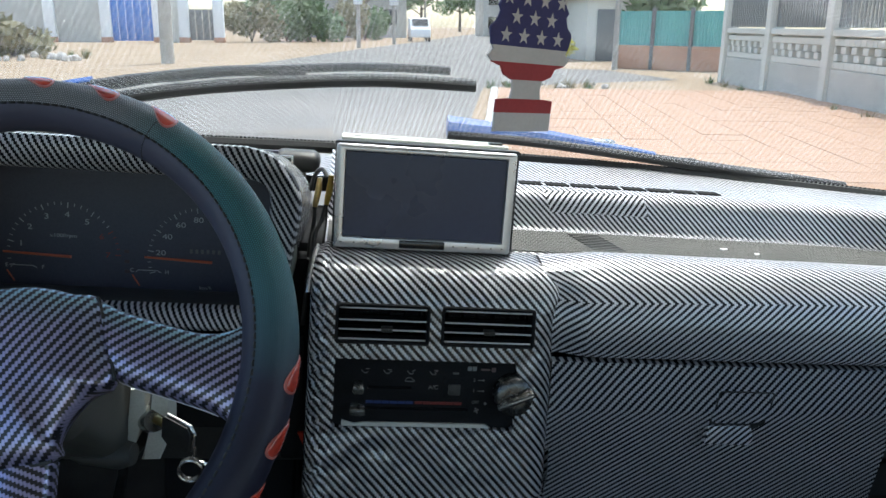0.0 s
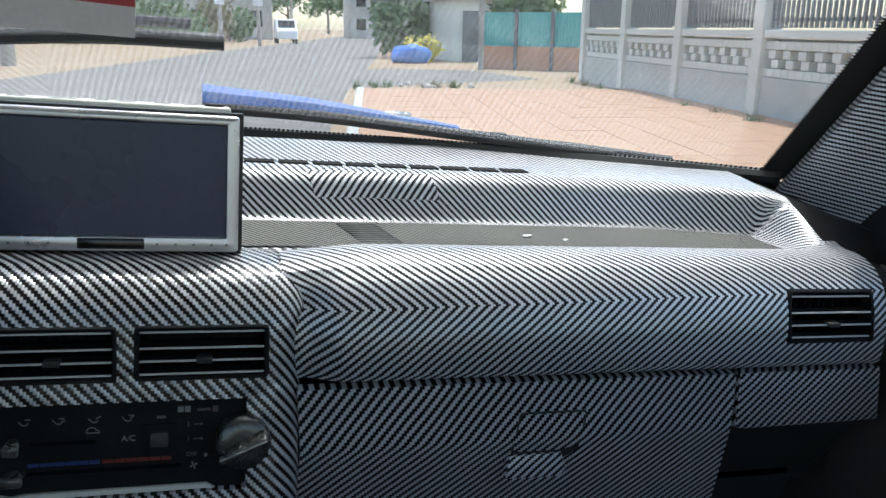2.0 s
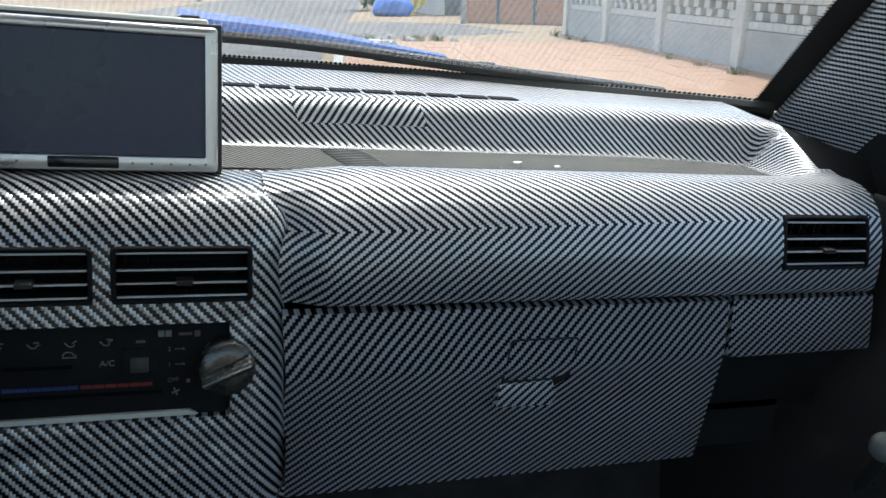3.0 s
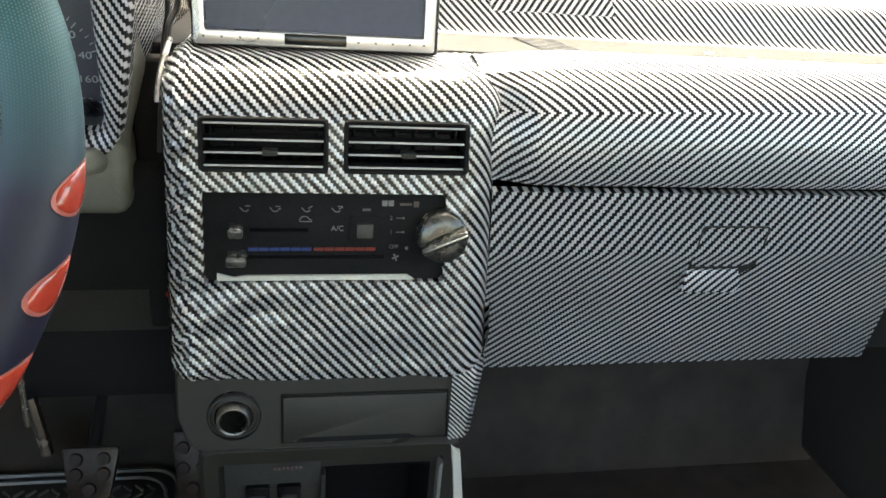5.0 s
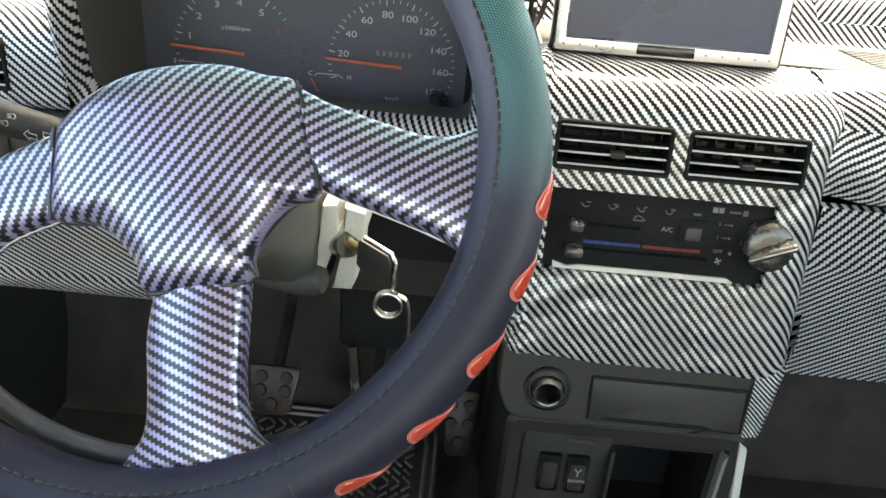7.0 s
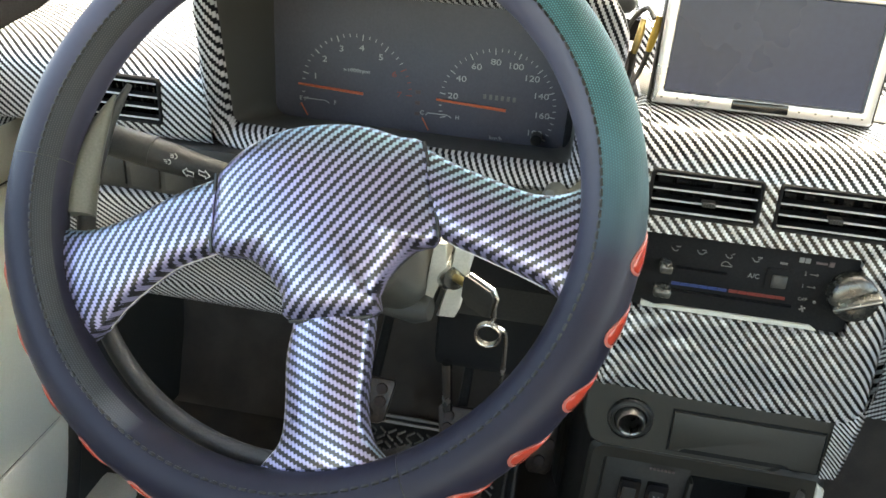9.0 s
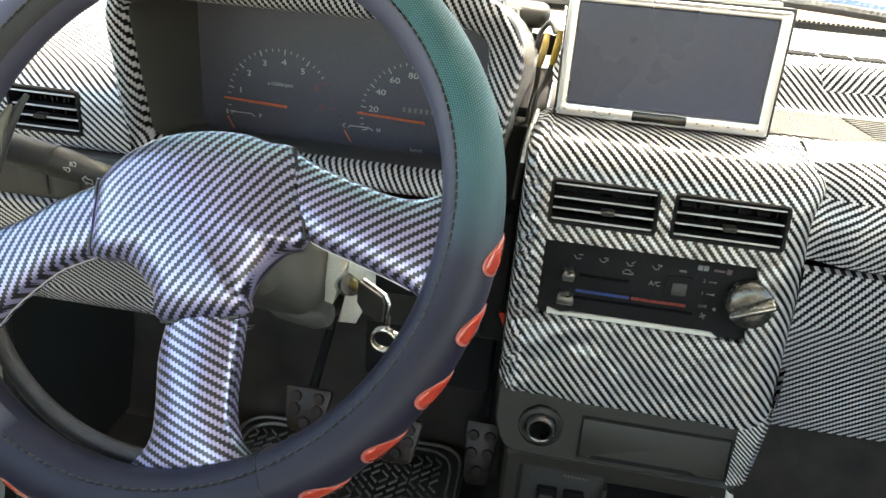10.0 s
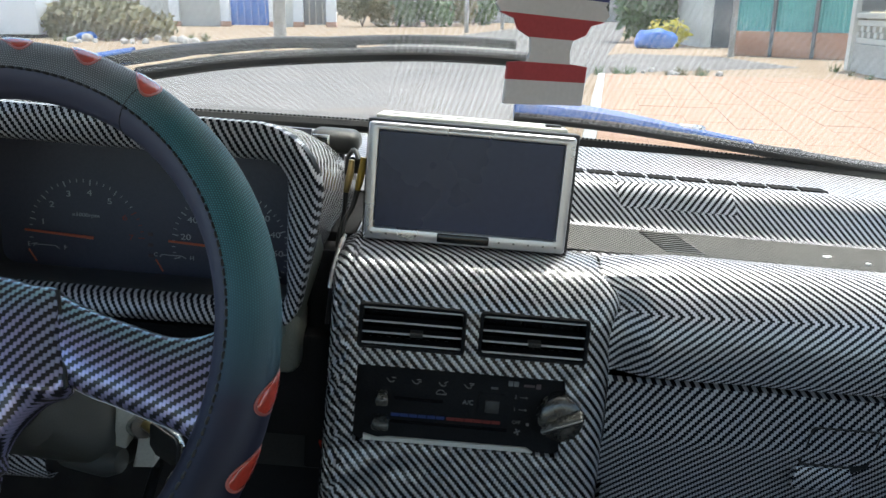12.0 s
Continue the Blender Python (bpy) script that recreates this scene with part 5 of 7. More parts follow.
# steering column
col = thing("steering_column", "grey plastic column shroud with ignition lock behind the wheel", "steering column", (-0.33, 0.62, 0.80))
bm = bmesh.new()
rings = []
for d, w, h in ((0.050, 0.080, 0.070), (0.060, 0.095, 0.085), (0.12, 0.100, 0.092), (0.20, 0.096, 0.090)):
    rings.append([WHEEL @ Vector((u, d, v)) for u, v in ring_shape(0.006, -0.008, w, h, 0.022)])
loft(bm, rings)
part("shroud", fix(bm), TUNNEL, col, "worn olive-grey column shroud")
for out in ([(-0.2565, 0.860), (-0.2475, 0.860), (-0.2465, 0.838), (-0.250, 0.826), (-0.2560, 0.806), (-0.263, 0.809)], [(-0.2425, 0.858), (-0.2290, 0.852), (-0.2300, 0.832), (-0.2340, 0.822), (-0.2350, 0.796), (-0.2390, 0.786), (-0.2530, 0.788), (-0.2490, 0.801), (-0.2440, 0.815)]):
    bm = bmesh.new()
    plate(bm, out, lambda u, v, d: (u, 0.618 + d - (v - 0.82) * 0.2 + (u + 0.24) * 0.3, v), 0.0, 0.05, 0.002)
    part("lock_cheek", bm, BEIGE, col, "pale plastic cheek beside the ignition lock")
bm = bmesh.new()
tube(bm, [(-0.31, 0.635, 0.793), (-0.30, 0.625, 0.796), (-0.266, 0.612, 0.799), (-0.256, 0.610, 0.800)], [0.011, 0.013, 0.013, 0.009], 16)
part("lever_boss", bm, TUNNEL, col)
kp = Vector((-0.243, 0.620, 0.828))
bm = bmesh.new()
tube(bm, [kp + Vector((-0.012, 0.020, -0.004)), kp, kp + Vector((0.004, -0.006, 0.001))], [0.013, 0.013, 0.010], 20)
part("ignition_lock", bm, STEEL, col)
bm = bmesh.new()
tube(bm, [WHEEL @ Vector((0, 0.19, 0)), WHEEL @ Vector((0, 0.62, 0))], 0.014, 12)
part("shaft", bm, BLACK, col)
# light stalk
stalk = [Vector((-0.400, 0.612, 0.886)), Vector((-0.437, 0.602, 0.8970)), Vector((-0.470, 0.598, 0.9055)), Vector((-0.540, 0.590, 0.9215))]
bm = bmesh.new()
tube(bm, smooth_line(stalk, 5), [0.0075 + 0.0045 * min(1, i / 10) for i in range(16)], 16)
st = part("light_stalk", bm, RUBBER, col, "black indicator stalk with printed marks")
bm = bmesh.new()
tube(bm, [stalk[2] + Vector((0.002, 0, 0)), stalk[2] - Vector((0.0025, 0, -0.001))], 0.0122, 16)
part("stalk_ring", bm, BLACK, st)
for sgn in (-1, 1):
    # an arrow outline for each way of turning
    bm = bmesh.new()
    c = Vector((-0.4330 + sgn * 0.0058, 0.5905, 0.8962 + sgn * 0.0004))
    out = [(0.0046, 0.0), (0.0012, 0.0034), (0.0012, 0.0016), (-0.0036, 0.0016), (-0.0036, -0.0016), (0.0012, -0.0016), (0.0012, -0.0034), (0.0046, 0.0)]
    tube(bm, [c + Vector((sgn * u, 0.0, v - sgn * u * 0.25)) for u, v in out], 0.0004, 5)
    part("print", bm, PRINT, st)
for x, z in ((-0.4530, 0.9035), (-0.4475, 0.9085)):
    # lamp marks: a half disc and its rays
    bm = bmesh.new()
    c = Vector((x, 0.5885, z))
    tube(bm, [c + Vector((0.0018 * math.cos(a), 0, 0.0018 * math.sin(a))) for a in (math.pi * (0.5 - k / 6) for k in range(7))], 0.0004, 5)
    for k in (-1, 0, 1):
        tube(bm, [c + Vector((-0.0008, 0, k * 0.0012)), c + Vector((-0.0034, 0, k * 0.0012))], 0.0003, 5)
    part("print", bm, PRINT, st)

key = thing("car_key", "black-headed car key in the ignition with a steel ring", "key", kp)
bm = bmesh.new()
tube(bm, [kp + Vector((0.002, -0.004, 0.001)), kp + Vector((0.012, -0.012, 0.001))], 0.0035, 10)
part("blade", bm, BRASS, key)
bm = bmesh.new()
km = Matrix.Translation(kp + Vector((0.024, -0.020, -0.003))) @ pose(0, 0, 0, 0, 10, -28)
plate(bm, [(-0.015, 0.009), (-0.013, 0.0115), (0.010, 0.0105), (0.014, 0.006), (0.0145, -0.010), (0.010, -0.013), (-0.006, -0.013), (-0.013, -0.008)], lambda u, v, d: km @ Vector((u, d, v)), -0.0035, 0.0035, 0.0015)
part("head", bm, BLACK, key, "black plastic key head")
bm = bmesh.new()
c = kp + Vector((0.032, -0.022, -0.013))
tube(bm, [km @ Vector(p) for p in ((-0.012, 0, 0.0125), (0.011, 0, 0.0115), (0.0155, 0, 0.006), (0.016, 0, -0.011))], 0.0016, 8)
part("clip", bm, STEEL, key)
bm = bmesh.new()
c = kp + Vector((0.034, -0.020, -0.036))
loft(bm, [[c + Vector((r * math.cos(a), y, r * math.sin(a))) for a in (2 * math.pi * k / 32 for k in range(32))] for r, y in ((0.0094, -0.0032), (0.0104, -0.0028), (0.0104, 0.0028), (0.0094, 0.0032), (0.0084, 0.0028), (0.0084, -0.0028), (0.0094, -0.0032))], True, False)
part("ring", fix(bm), STEEL, key, "polished steel key ring")
bm = bmesh.new()
tube(bm, [c + Vector((0.002, 0, 0.0115)), c + Vector((0.004, -0.001, 0.016)), c + Vector((0.004, -0.002, 0.022)), c + Vector((0.001, -0.002, 0.026))], 0.0012, 8)
part("link", bm, STEEL, key)
bm = bmesh.new()
tube(bm, smooth_line([c + Vector((0.006, 0.002, 0.006)), c + Vector((0.0125, 0.002, 0.002)), c + Vector((0.0145, 0.002, -0.02)), c + Vector((0.0145, 0.002, -0.062))], 5), 0.0018, 8)
part("rod", bm, STEEL, key)

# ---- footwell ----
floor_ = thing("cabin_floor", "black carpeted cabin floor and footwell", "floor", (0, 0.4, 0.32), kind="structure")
bm = bmesh.new()
box(bm, -0.74, 0.74, -1.2, 1.06, 0.30, 0.33)
part("carpet", bm, CARPET, floor_)
bm = bmesh.new()
plate(bm, [(0.33, 1.00), (0.33, 1.08), (0.70, 1.10), (0.70, 1.06), (0.45, 1.04)], lambda u, v, d: (d, v, u), -0.76, 0.76)
part("firewall", bm, CARPET, floor_)
# unseen box, added to block low light from the rear and the driver's side
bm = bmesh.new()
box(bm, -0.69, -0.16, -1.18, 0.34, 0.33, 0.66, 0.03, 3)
part("unseen_light_block", bm, CARPET, floor_)
bm = bmesh.new()
box(bm, -0.12, 0.118, 0.94, 1.03, 0.33, 0.68, 0.02)
part("heater_box", bm, BLACK, floor_)
bm = bmesh.new()
box(bm, -0.28, -0.135, 0.82, 0.86, 0.60, 0.78, 0.008)
part("fuse_cover", bm, MATTE, floor_)


def mat_thing(x0, x1, y0, y1, label):
    """A rubber mat with a raised diamond tread and a rolled edge."""
    mt = thing("floor_mat", label, "floor mat", ((x0 + x1) / 2, y0, 0.331), "floor mats")
    bm = bmesh.new()
    plate(bm, ring_shape((x0 + x1) / 2, (y0 + y1) / 2, x1 - x0, y1 - y0, 0.04), lambda u, v, d: (u, v, 0.331 + d + (v - y0) * 0.064), 0.008, 0.0)
    part("sheet", bm, MAT_SHEET, mt)
    bm = bmesh.new()
    for off in (0.0, 0.012):
        pts = ring_shape((x0 + x1) / 2, (y0 + y1) / 2, x1 - x0 - 0.01 - 2 * off, y1 - y0 - 0.01 - 2 * off, 0.036)
        tube(bm, [(u, v, 0.340 + (v - y0) * 0.064) for u, v in pts + pts[:1]], 0.003, 6)
    part("rolled_edge", bm, MAT_RIB_GLINT, mt)
    bm = bmesh.new()
    pitch = 0.0135
    nx, ny = int((x1 - x0 - 0.05) / pitch), int((y1 - y0 - 0.05) / pitch)
    for i in range(nx):
        for j in range(ny):
            c = Vector((x0 + 0.028 + i * pitch, y0 + 0.028 + j * pitch, 0.3395))
            c.z += (c.y - y0) * 0.064
            a = radians(45 if (i // 3 + j // 3) % 2 else -45)
            box(bm, -0.0065, 0.0065, -0.0011, 0.0011, -0.001, 0.0030, 0.0, 1, Matrix.Translation(c) @ Matrix.Rotation(a, 4, "Z"))
    ob = part("tread", bm, MAT_RIB_GLINT, mt, smooth=False)
    tagged(ob, kind="stuff")


mat_thing(-0.50, -0.165, 0.45, 1.0, "glossy black rubber mat with diamond tread in the driver's footwell")
mat_thing(0.17, 0.52, 0.40, 0.86, "glossy black rubber mat with diamond tread in the passenger footwell")


def pedal(x, y, z, w, h, label, lean):
    p = thing("pedal", label, "pedal", (x, y, z - h / 2), "pedals")
    m = Matrix.Translation((x, y, z)) @ pose(0, 0, 0, lean)
    bm = bmesh.new()
    out = [(-w * 0.5, h * 0.42), (-w * 0.46, h * 0.5), (w * 0.46, h * 0.5), (w * 0.5, h * 0.42), (w * 0.36, -h * 0.42), (w * 0.24, -h * 0.5), (-w * 0.24, -h * 0.5), (-w * 0.36, -h * 0.42)]
    plate(bm, out, lambda u, v, d: m @ Vector((u, d, v)), 0.0, 0.010, 0.002)
    part("pad", bm, PEDAL, p, "worn metal pedal pad")
    for v in (0.28, 0.0, -0.28):
        for u in (-0.24, 0.24) if v > -0.1 else (0.0,):
            bm = bmesh.new()
            tube(bm, [m @ Vector((u * w, -0.004, v * h)), m @ Vector((u * w, 0.002, v * h))], [0.0065, 0.008], 12)
            part("grip_stud", bm, STUD, p)
    bm = bmesh.new()
    tube(bm, [m @ Vector((0, 0.012, h * 0.2)), m @ Vector((0, 0.06, 0.10)), Vector((x + 0.01, y + 0.10, z + 0.26))], 0.007, 8)
    part("arm", bm, BLACK, p)


pedal(-0.252, 0.905, 0.445, 0.060, 0.058, "brake pedal with a studded metal pad", -28)
pedal(-0.362, 0.860, 0.505, 0.060, 0.056, "clutch pedal with a studded metal pad", -28)
pedal(-0.143, 0.905, 0.447, 0.044, 0.082, "narrow accelerator pedal with a studded metal pad", -24)
bm = bmesh.new()
tube(bm, [(-0.262, 0.80, 0.62), (-0.258, 0.81, 0.55)], 0.006, 8)
solid("pedal_rod", bm, STEEL, "bare steel rod under the dashboard", "rod")

# ---- doors, pillars, roof, windscreen ----
def ws_y(x, z):
    """The windscreen's surface."""
    return 1.122 - 0.92 * (z - 0.985) - 0.33 * x * x


bm = bmesh.new()
zs, xs = lerp_steps(0.978, 1.37, 12), lerp_steps(-1.0, 1.0, 28)
for off in (0.0, 0.0012):
    rows_ = [[bm.verts.new((u * (0.715 - 0.17 * (z - 0.98)), ws_y(u * (0.715 - 0.17 * (z - 0.98)), z) + off, z)) for u in xs] for z in zs]
    for i in range(len(zs) - 1):
        for j in range(len(xs) - 1):
            q = (rows_[i][j], rows_[i][j + 1], rows_[i + 1][j + 1], rows_[i + 1][j])
            bm.faces.new(q if off == 0 else q[::-1])
    if off == 0:
        first = rows_
    else:
        for i in range(len(zs) - 1):
            bm.faces.new((first[i][0], first[i + 1][0], rows_[i + 1][0], rows_[i][0]))
            bm.faces.new((first[i][-1], rows_[i][-1], rows_[i + 1][-1], first[i + 1][-1]))
        for j in range(len(xs) - 1):
            bm.faces.new((first[0][j], rows_[0][j], rows_[0][j + 1], first[0][j + 1]))
            bm.faces.new((first[-1][j], first[-1][j + 1], rows_[-1][j + 1], rows_[-1][j]))
pane = solid("windscreen", fix(bm), GLASS, "clear laminated windscreen with dusty smears", "windscreen", kind="structure")
pane.visible_shadow = False
bm = bmesh.new()
tube(bm, [(x, ws_y(x, 0.986) - 0.006, 0.988) for x in lerp_steps(-0.70, 0.70, 40)], 0.009, 8)
solid("windscreen_seal", bm, RUBBER, "black rubber seal along the windscreen's foot", "seal", kind="structure")
bm = bmesh.new()
strip_grid(bm, [0, 1, 2, 3], lerp_steps(-0.74, 0.74, 30), lambda k, x: (x, ws_y(x, 0.98) + (0.006, 0.03, 0.10, 0.11)[k], (0.982, 0.976, 0.955, 0.90)[k]), lambda k, x: (x, k * 0.03))
solid("cowl", bm, BLACK, "black cowl panel at the foot of the windscreen", "cowl", kind="structure")


def pillar(side):
    rings, runs_ = [], [0.0]
    for z, w in ((0.85, 0.17), (0.92, 0.16), (0.97, 0.145), (1.03, 0.13), (1.10, 0.12), (1.18, 0.11), (1.25, 0.105), (1.37, 0.10)):
        xi = 0.722 - 0.05 * (z - 0.98)
        if side > 0:
            # the passenger's pillar is broader at its foot
            w += 0.065 * min(1.0, max(0.0, (1.24 - z) / 0.20))
        y0 = ws_y(xi, z) - 0.012
        ring = [(xi - 0.022, y0 + 0.008), (xi + 0.012, y0 + 0.016), (xi + 0.05, y0 - 0.01), (xi + 0.055, y0 - w - 0.02), (xi + 0.030, y0 - w - 0.012), (xi + 0.010, y0 - w * 0.75), (xi - 0.014, y0 - w * 0.35), (xi - 0.030, y0 - 0.010)]
        rings.append([(side * x, y, z) for x, y in ring])
    for a, b in zip(rings, rings[1:]):
        runs_.append(runs_[-1] + math.dist(a[6], b[6]))
    around_ = [0.0, 0.024, 0.07, 0.19, 0.216, 0.258, 0.315, 0.353, 0.375]
    bm = bmesh.new()
    loft(bm, rings, True, True, lambda i, j: (0.682 * around_[j] + 0.731 * runs_[i], 0.682 * runs_[i] - 0.731 * around_[j]))
    return solid("windscreen_pillar", fix(bm), CARBON, "windscreen pillar wrapped in carbon-pattern film", "pillar", kind="structure", group="pillars")


def frit(side):
    """Black enamel along the glass edge, its border broken into fine points."""
    bm = bmesh.new()
    zs_ = lerp_steps(0.985, 1.365, 130)

    def at(x, z):
        return bm.verts.new((side * x, ws_y(x, z) - 0.0015, z))

    for z0, z1 in zip(zs_, zs_[1:]):
        e = 0.680 - 0.07 * (z0 - 0.98)
        bm.faces.new((at(e, z0), at(e, z1), at(e + 0.045, z1), at(e + 0.045, z0)))
        bm.faces.new((at(e, z0 + 0.0003), at(e - 0.0038, (z0 + z1) / 2), at(e, z1 - 0.0003)))
    return bm


bm = frit(1)
other = frit(-1)
other.to_mesh(fm := bpy.data.meshes.new("frit"))
other.free()
bm.from_mesh(fm)
for k in range(260):
    x0, x1 = -0.685 + k * 1.37 / 260, -0.685 + (k + 1) * 1.37 / 260
    for q in ([(x0, 0.978), (x1, 0.978), (x1, 0.9945), (x0, 0.9945)], [(x0, 0.9945), (x1, 0.9945), ((x0 + x1) / 2, 0.9985)]):
        bm.faces.new([bm.verts.new((x, ws_y(x, z) - 0.0015, z)) for x, z in q])
solid("enamel_border", bm, RUBBER, "black enamel border printed along the windscreen edge", "trim", kind="structure", smooth=False)


pillar(1)
pillar(-1)
kick = thing("front_jamb", "dark kick panel and rubber seal ahead of the driver's door", "door jamb", (-0.72, 0.8, 0.33), kind="structure")
bm = bmesh.new()
plate(bm, [(0.735, 0.34), (0.772, 0.52), (0.785, 0.66), (0.80, 0.80), (1.08, 0.80), (1.08, 0.34)], lambda u, v, d: (d, u, v), -0.76, -0.696, 0.0)
part("kick_panel", bm, DARK_GREY, kick)
bm = bmesh.new()
tube(bm, smooth_line([(-0.700, 0.80, 0.80), (-0.700, 0.787, 0.66), (-0.700, 0.774, 0.52), (-0.700, 0.738, 0.38), (-0.700, 0.70, 0.352), (-0.700, 0.50, 0.345), (-0.700, -0.5, 0.345)], 6), 0.008, 10)
part("door_rubber", bm, RUBBER, kick)
bm = bmesh.new()
box(bm, -0.80, -0.655, -0.85, 0.815, 0.26, 0.362, 0.02, 3)
part("sill", bm, BEIGE, kick, "pale painted door sill")
dd = thing("door_panel", "cream driver's door panel with a carbon-wrapped top and dark pocket", "door panel", (-0.72, 0.2, 0.33), "door panels", kind="structure")
for z0, z1 in ((0.345, 0.4905), (0.4935, 0.7935), (0.7965, 0.8525)):
    bm = bmesh.new()
    box(bm, -0.76, -0.7045, -0.85, 0.83, z0, z1, 0.003, 2)
    part("trim_field", bm, CREAM, dd)
bm = bmesh.new()
box(bm, -0.755, -0.708, -0.84, 0.82, 0.36, 0.90)
part("backing", bm, MID_GREY_DARK, dd)
bm = bmesh.new()
line = [(-0.705, 0.852), (-0.698, 0.856), (-0.697, 0.880), (-0.699, 0.905), (-0.706, 0.922), (-0.720, 0.931), (-0.745, 0.933), (-0.760, 0.930)]
strip_grid(bm, profile(line), lerp_steps(-0.85, 0.83, 60), lambda r, y: (r[0], y, r[1]), lambda r, y: (-y, r[2]))
part("wrapped_top", fix(bm), CARBON, dd, "carbon-pattern film over the door's top")
bm = bmesh.new()
tube(bm, [(-0.708, 0.782, 0.825), (-0.700, 0.782, 0.825), (-0.697, 0.782, 0.825)], [0.0125, 0.0125, 0.0095], 18)
part("button", bm, WHITE_PAINT, dd, "round white trim button")
bm = bmesh.new()
plate(bm, [(0.30, 0.365), (0.615, 0.365), (0.625, 0.46), (0.640, 0.565), (0.30, 0.600)], lambda u, v, d: (d, u, v), -0.7055, -0.701, 0.0)
part("pocket", bm, DARK_GREY, dd, "dark grey door pocket")
for side, mat, name in ((1, DOOR_TRIM, "dark brown"),):
    d = thing("door_panel", name + " inner door panel below the side window", "door panel", (side * 0.72, 0.2, 0.33), "door panels", kind="structure")
    bm = bmesh.new()
    x0, x1 = sorted((side * 0.705, side * 0.76))
    box(bm, x0, x1, -0.85, 1.08, 0.34, 0.925, 0.015, 3)
    part("panel", bm, mat, d)
    bm = bmesh.new()
    x0, x1 = sorted((side * 0.665, side * 0.71))
    box(bm, x0, x1, -0.60, 0.45, 0.66, 0.70, 0.012, 3)
    part("armrest", bm, DARK_GREY, d)
    bm = bmesh.new()
    tube(bm, [(side * 0.705, 0.70, 0.65), (side * 0.685, 0.70, 0.65), (side * 0.677, 0.69, 0.665), (side * 0.672, 0.667, 0.718)], 0.006, 8)
    crank = part("window_crank", bm, DARK_GREY, d)
    bm = bmesh.new()
    bmesh.ops.create_uvsphere(bm, u_segments=14, v_segments=10, radius=0.014, matrix=Matrix.Translation((side * 0.660, 0.664, 0.720)))
    part("crank_knob", bm, MID_GREY, crank, "grey crank knob")
for side in (1, -1):
    bm = bmesh.new()
    plate(bm, [(0.66, 0.90), (1.06, 0.90), (1.06, 0.99), (0.86, 1.10), (0.80, 1.08), (0.70, 0.96)] if side < 0 else [(0.62, 0.90), (1.04, 0.90), (1.04, 0.965), (0.80, 0.985), (0.68, 0.965)], lambda u, v, d: (side * d, u, v), 0.722, 0.745, 0.0)
    solid("mirror_corner", bm, MATTE, "black corner trim at the front of the side window", "trim", kind="structure", group="corner trims")
# unseen roof, rear panel and door pillars, kept pale to bounce light into the cabin
bm = bmesh.new()
box(bm, -0.72, 0.72, -1.24, 0.775, 1.365, 1.40, 0.01)
solid("roof", bm, WHITE_PAINT, "plain white headliner", "roof", kind="structure")
bm = bmesh.new()
box(bm, -0.74, 0.74, -1.24, -1.2, 0.33, 0.70)
solid("rear_wall", bm, BEIGE, "plain pale rear panel", "wall", kind="structure")
for side in (1, -1):
    bm = bmesh.new()
    x0, x1 = sorted((side * 0.66, side * 0.74))
    box(bm, x0, x1, -0.62, -0.54, 0.20, 1.37, 0.01)
    solid("door_pillar", bm, BEIGE, "plain pale door pillar", "pillar", kind="structure", group="door pillars")

# ---- hanging freshener ----
tag = thing("air_freshener", "cardboard tree freshener printed with white stars, blue top and red stripes", "air freshener", (0.008, 0.476, 1.100))
half = [(0.0235, 0.0), (0.0235, 0.0185), (0.0125, 0.0195), (0.0115, 0.0245), (0.0125, 0.030), (0.020, 0.033), (0.0225, 0.0375), (0.0300, 0.0395), (0.0335, 0.0430), (0.0300, 0.0470), (0.0320, 0.0500), (0.0335, 0.0560), (0.0335, 0.0590), (0.0290, 0.0625), (0.0270, 0.0680), (0.0290, 0.0710), (0.0250, 0.0760), (0.0220, 0.0800), (0.0235, 0.0830), (0.0185, 0.0880), (0.0195, 0.0915), (0.0130, 0.0980), (0.0140, 0.1010), (0.0060, 0.1090), (0.0, 0.1130)]
TAGM = Matrix.Translation((0.0080, 0.476, 1.1000)) @ pose(0, 0, 0, 0, 1.0, 33)


def half_at(v):
    for (a, b), (c, d) in zip(half, half[1:]):
        if b <= v <= d and d > b:
            return a + (c - a) * (v - b) / (d - b)
    return 0.0


def tag_band(v0, v1, mat, name):
    pts = [(half_at(v0), v0)] + [p for p in half if v0 < p[1] < v1] + [(half_at(v1), v1)]
    if v0 == 0.0:
        pts = [(0.0235, 0.0)] + pts[1:]
    out = pts + [(-u, v) for u, v in reversed(pts)]
    clean = [p for i, p in enumerate(out) if i == 0 or math.dist(p, out[i - 1]) > 1e-6]
    bm = bmesh.new()
    plate(bm, clean, lambda u, v, d: TAGM @ Vector((u, d, v)), -0.0008, 0.0008)
    part(name, bm, mat, tag, smooth=False)


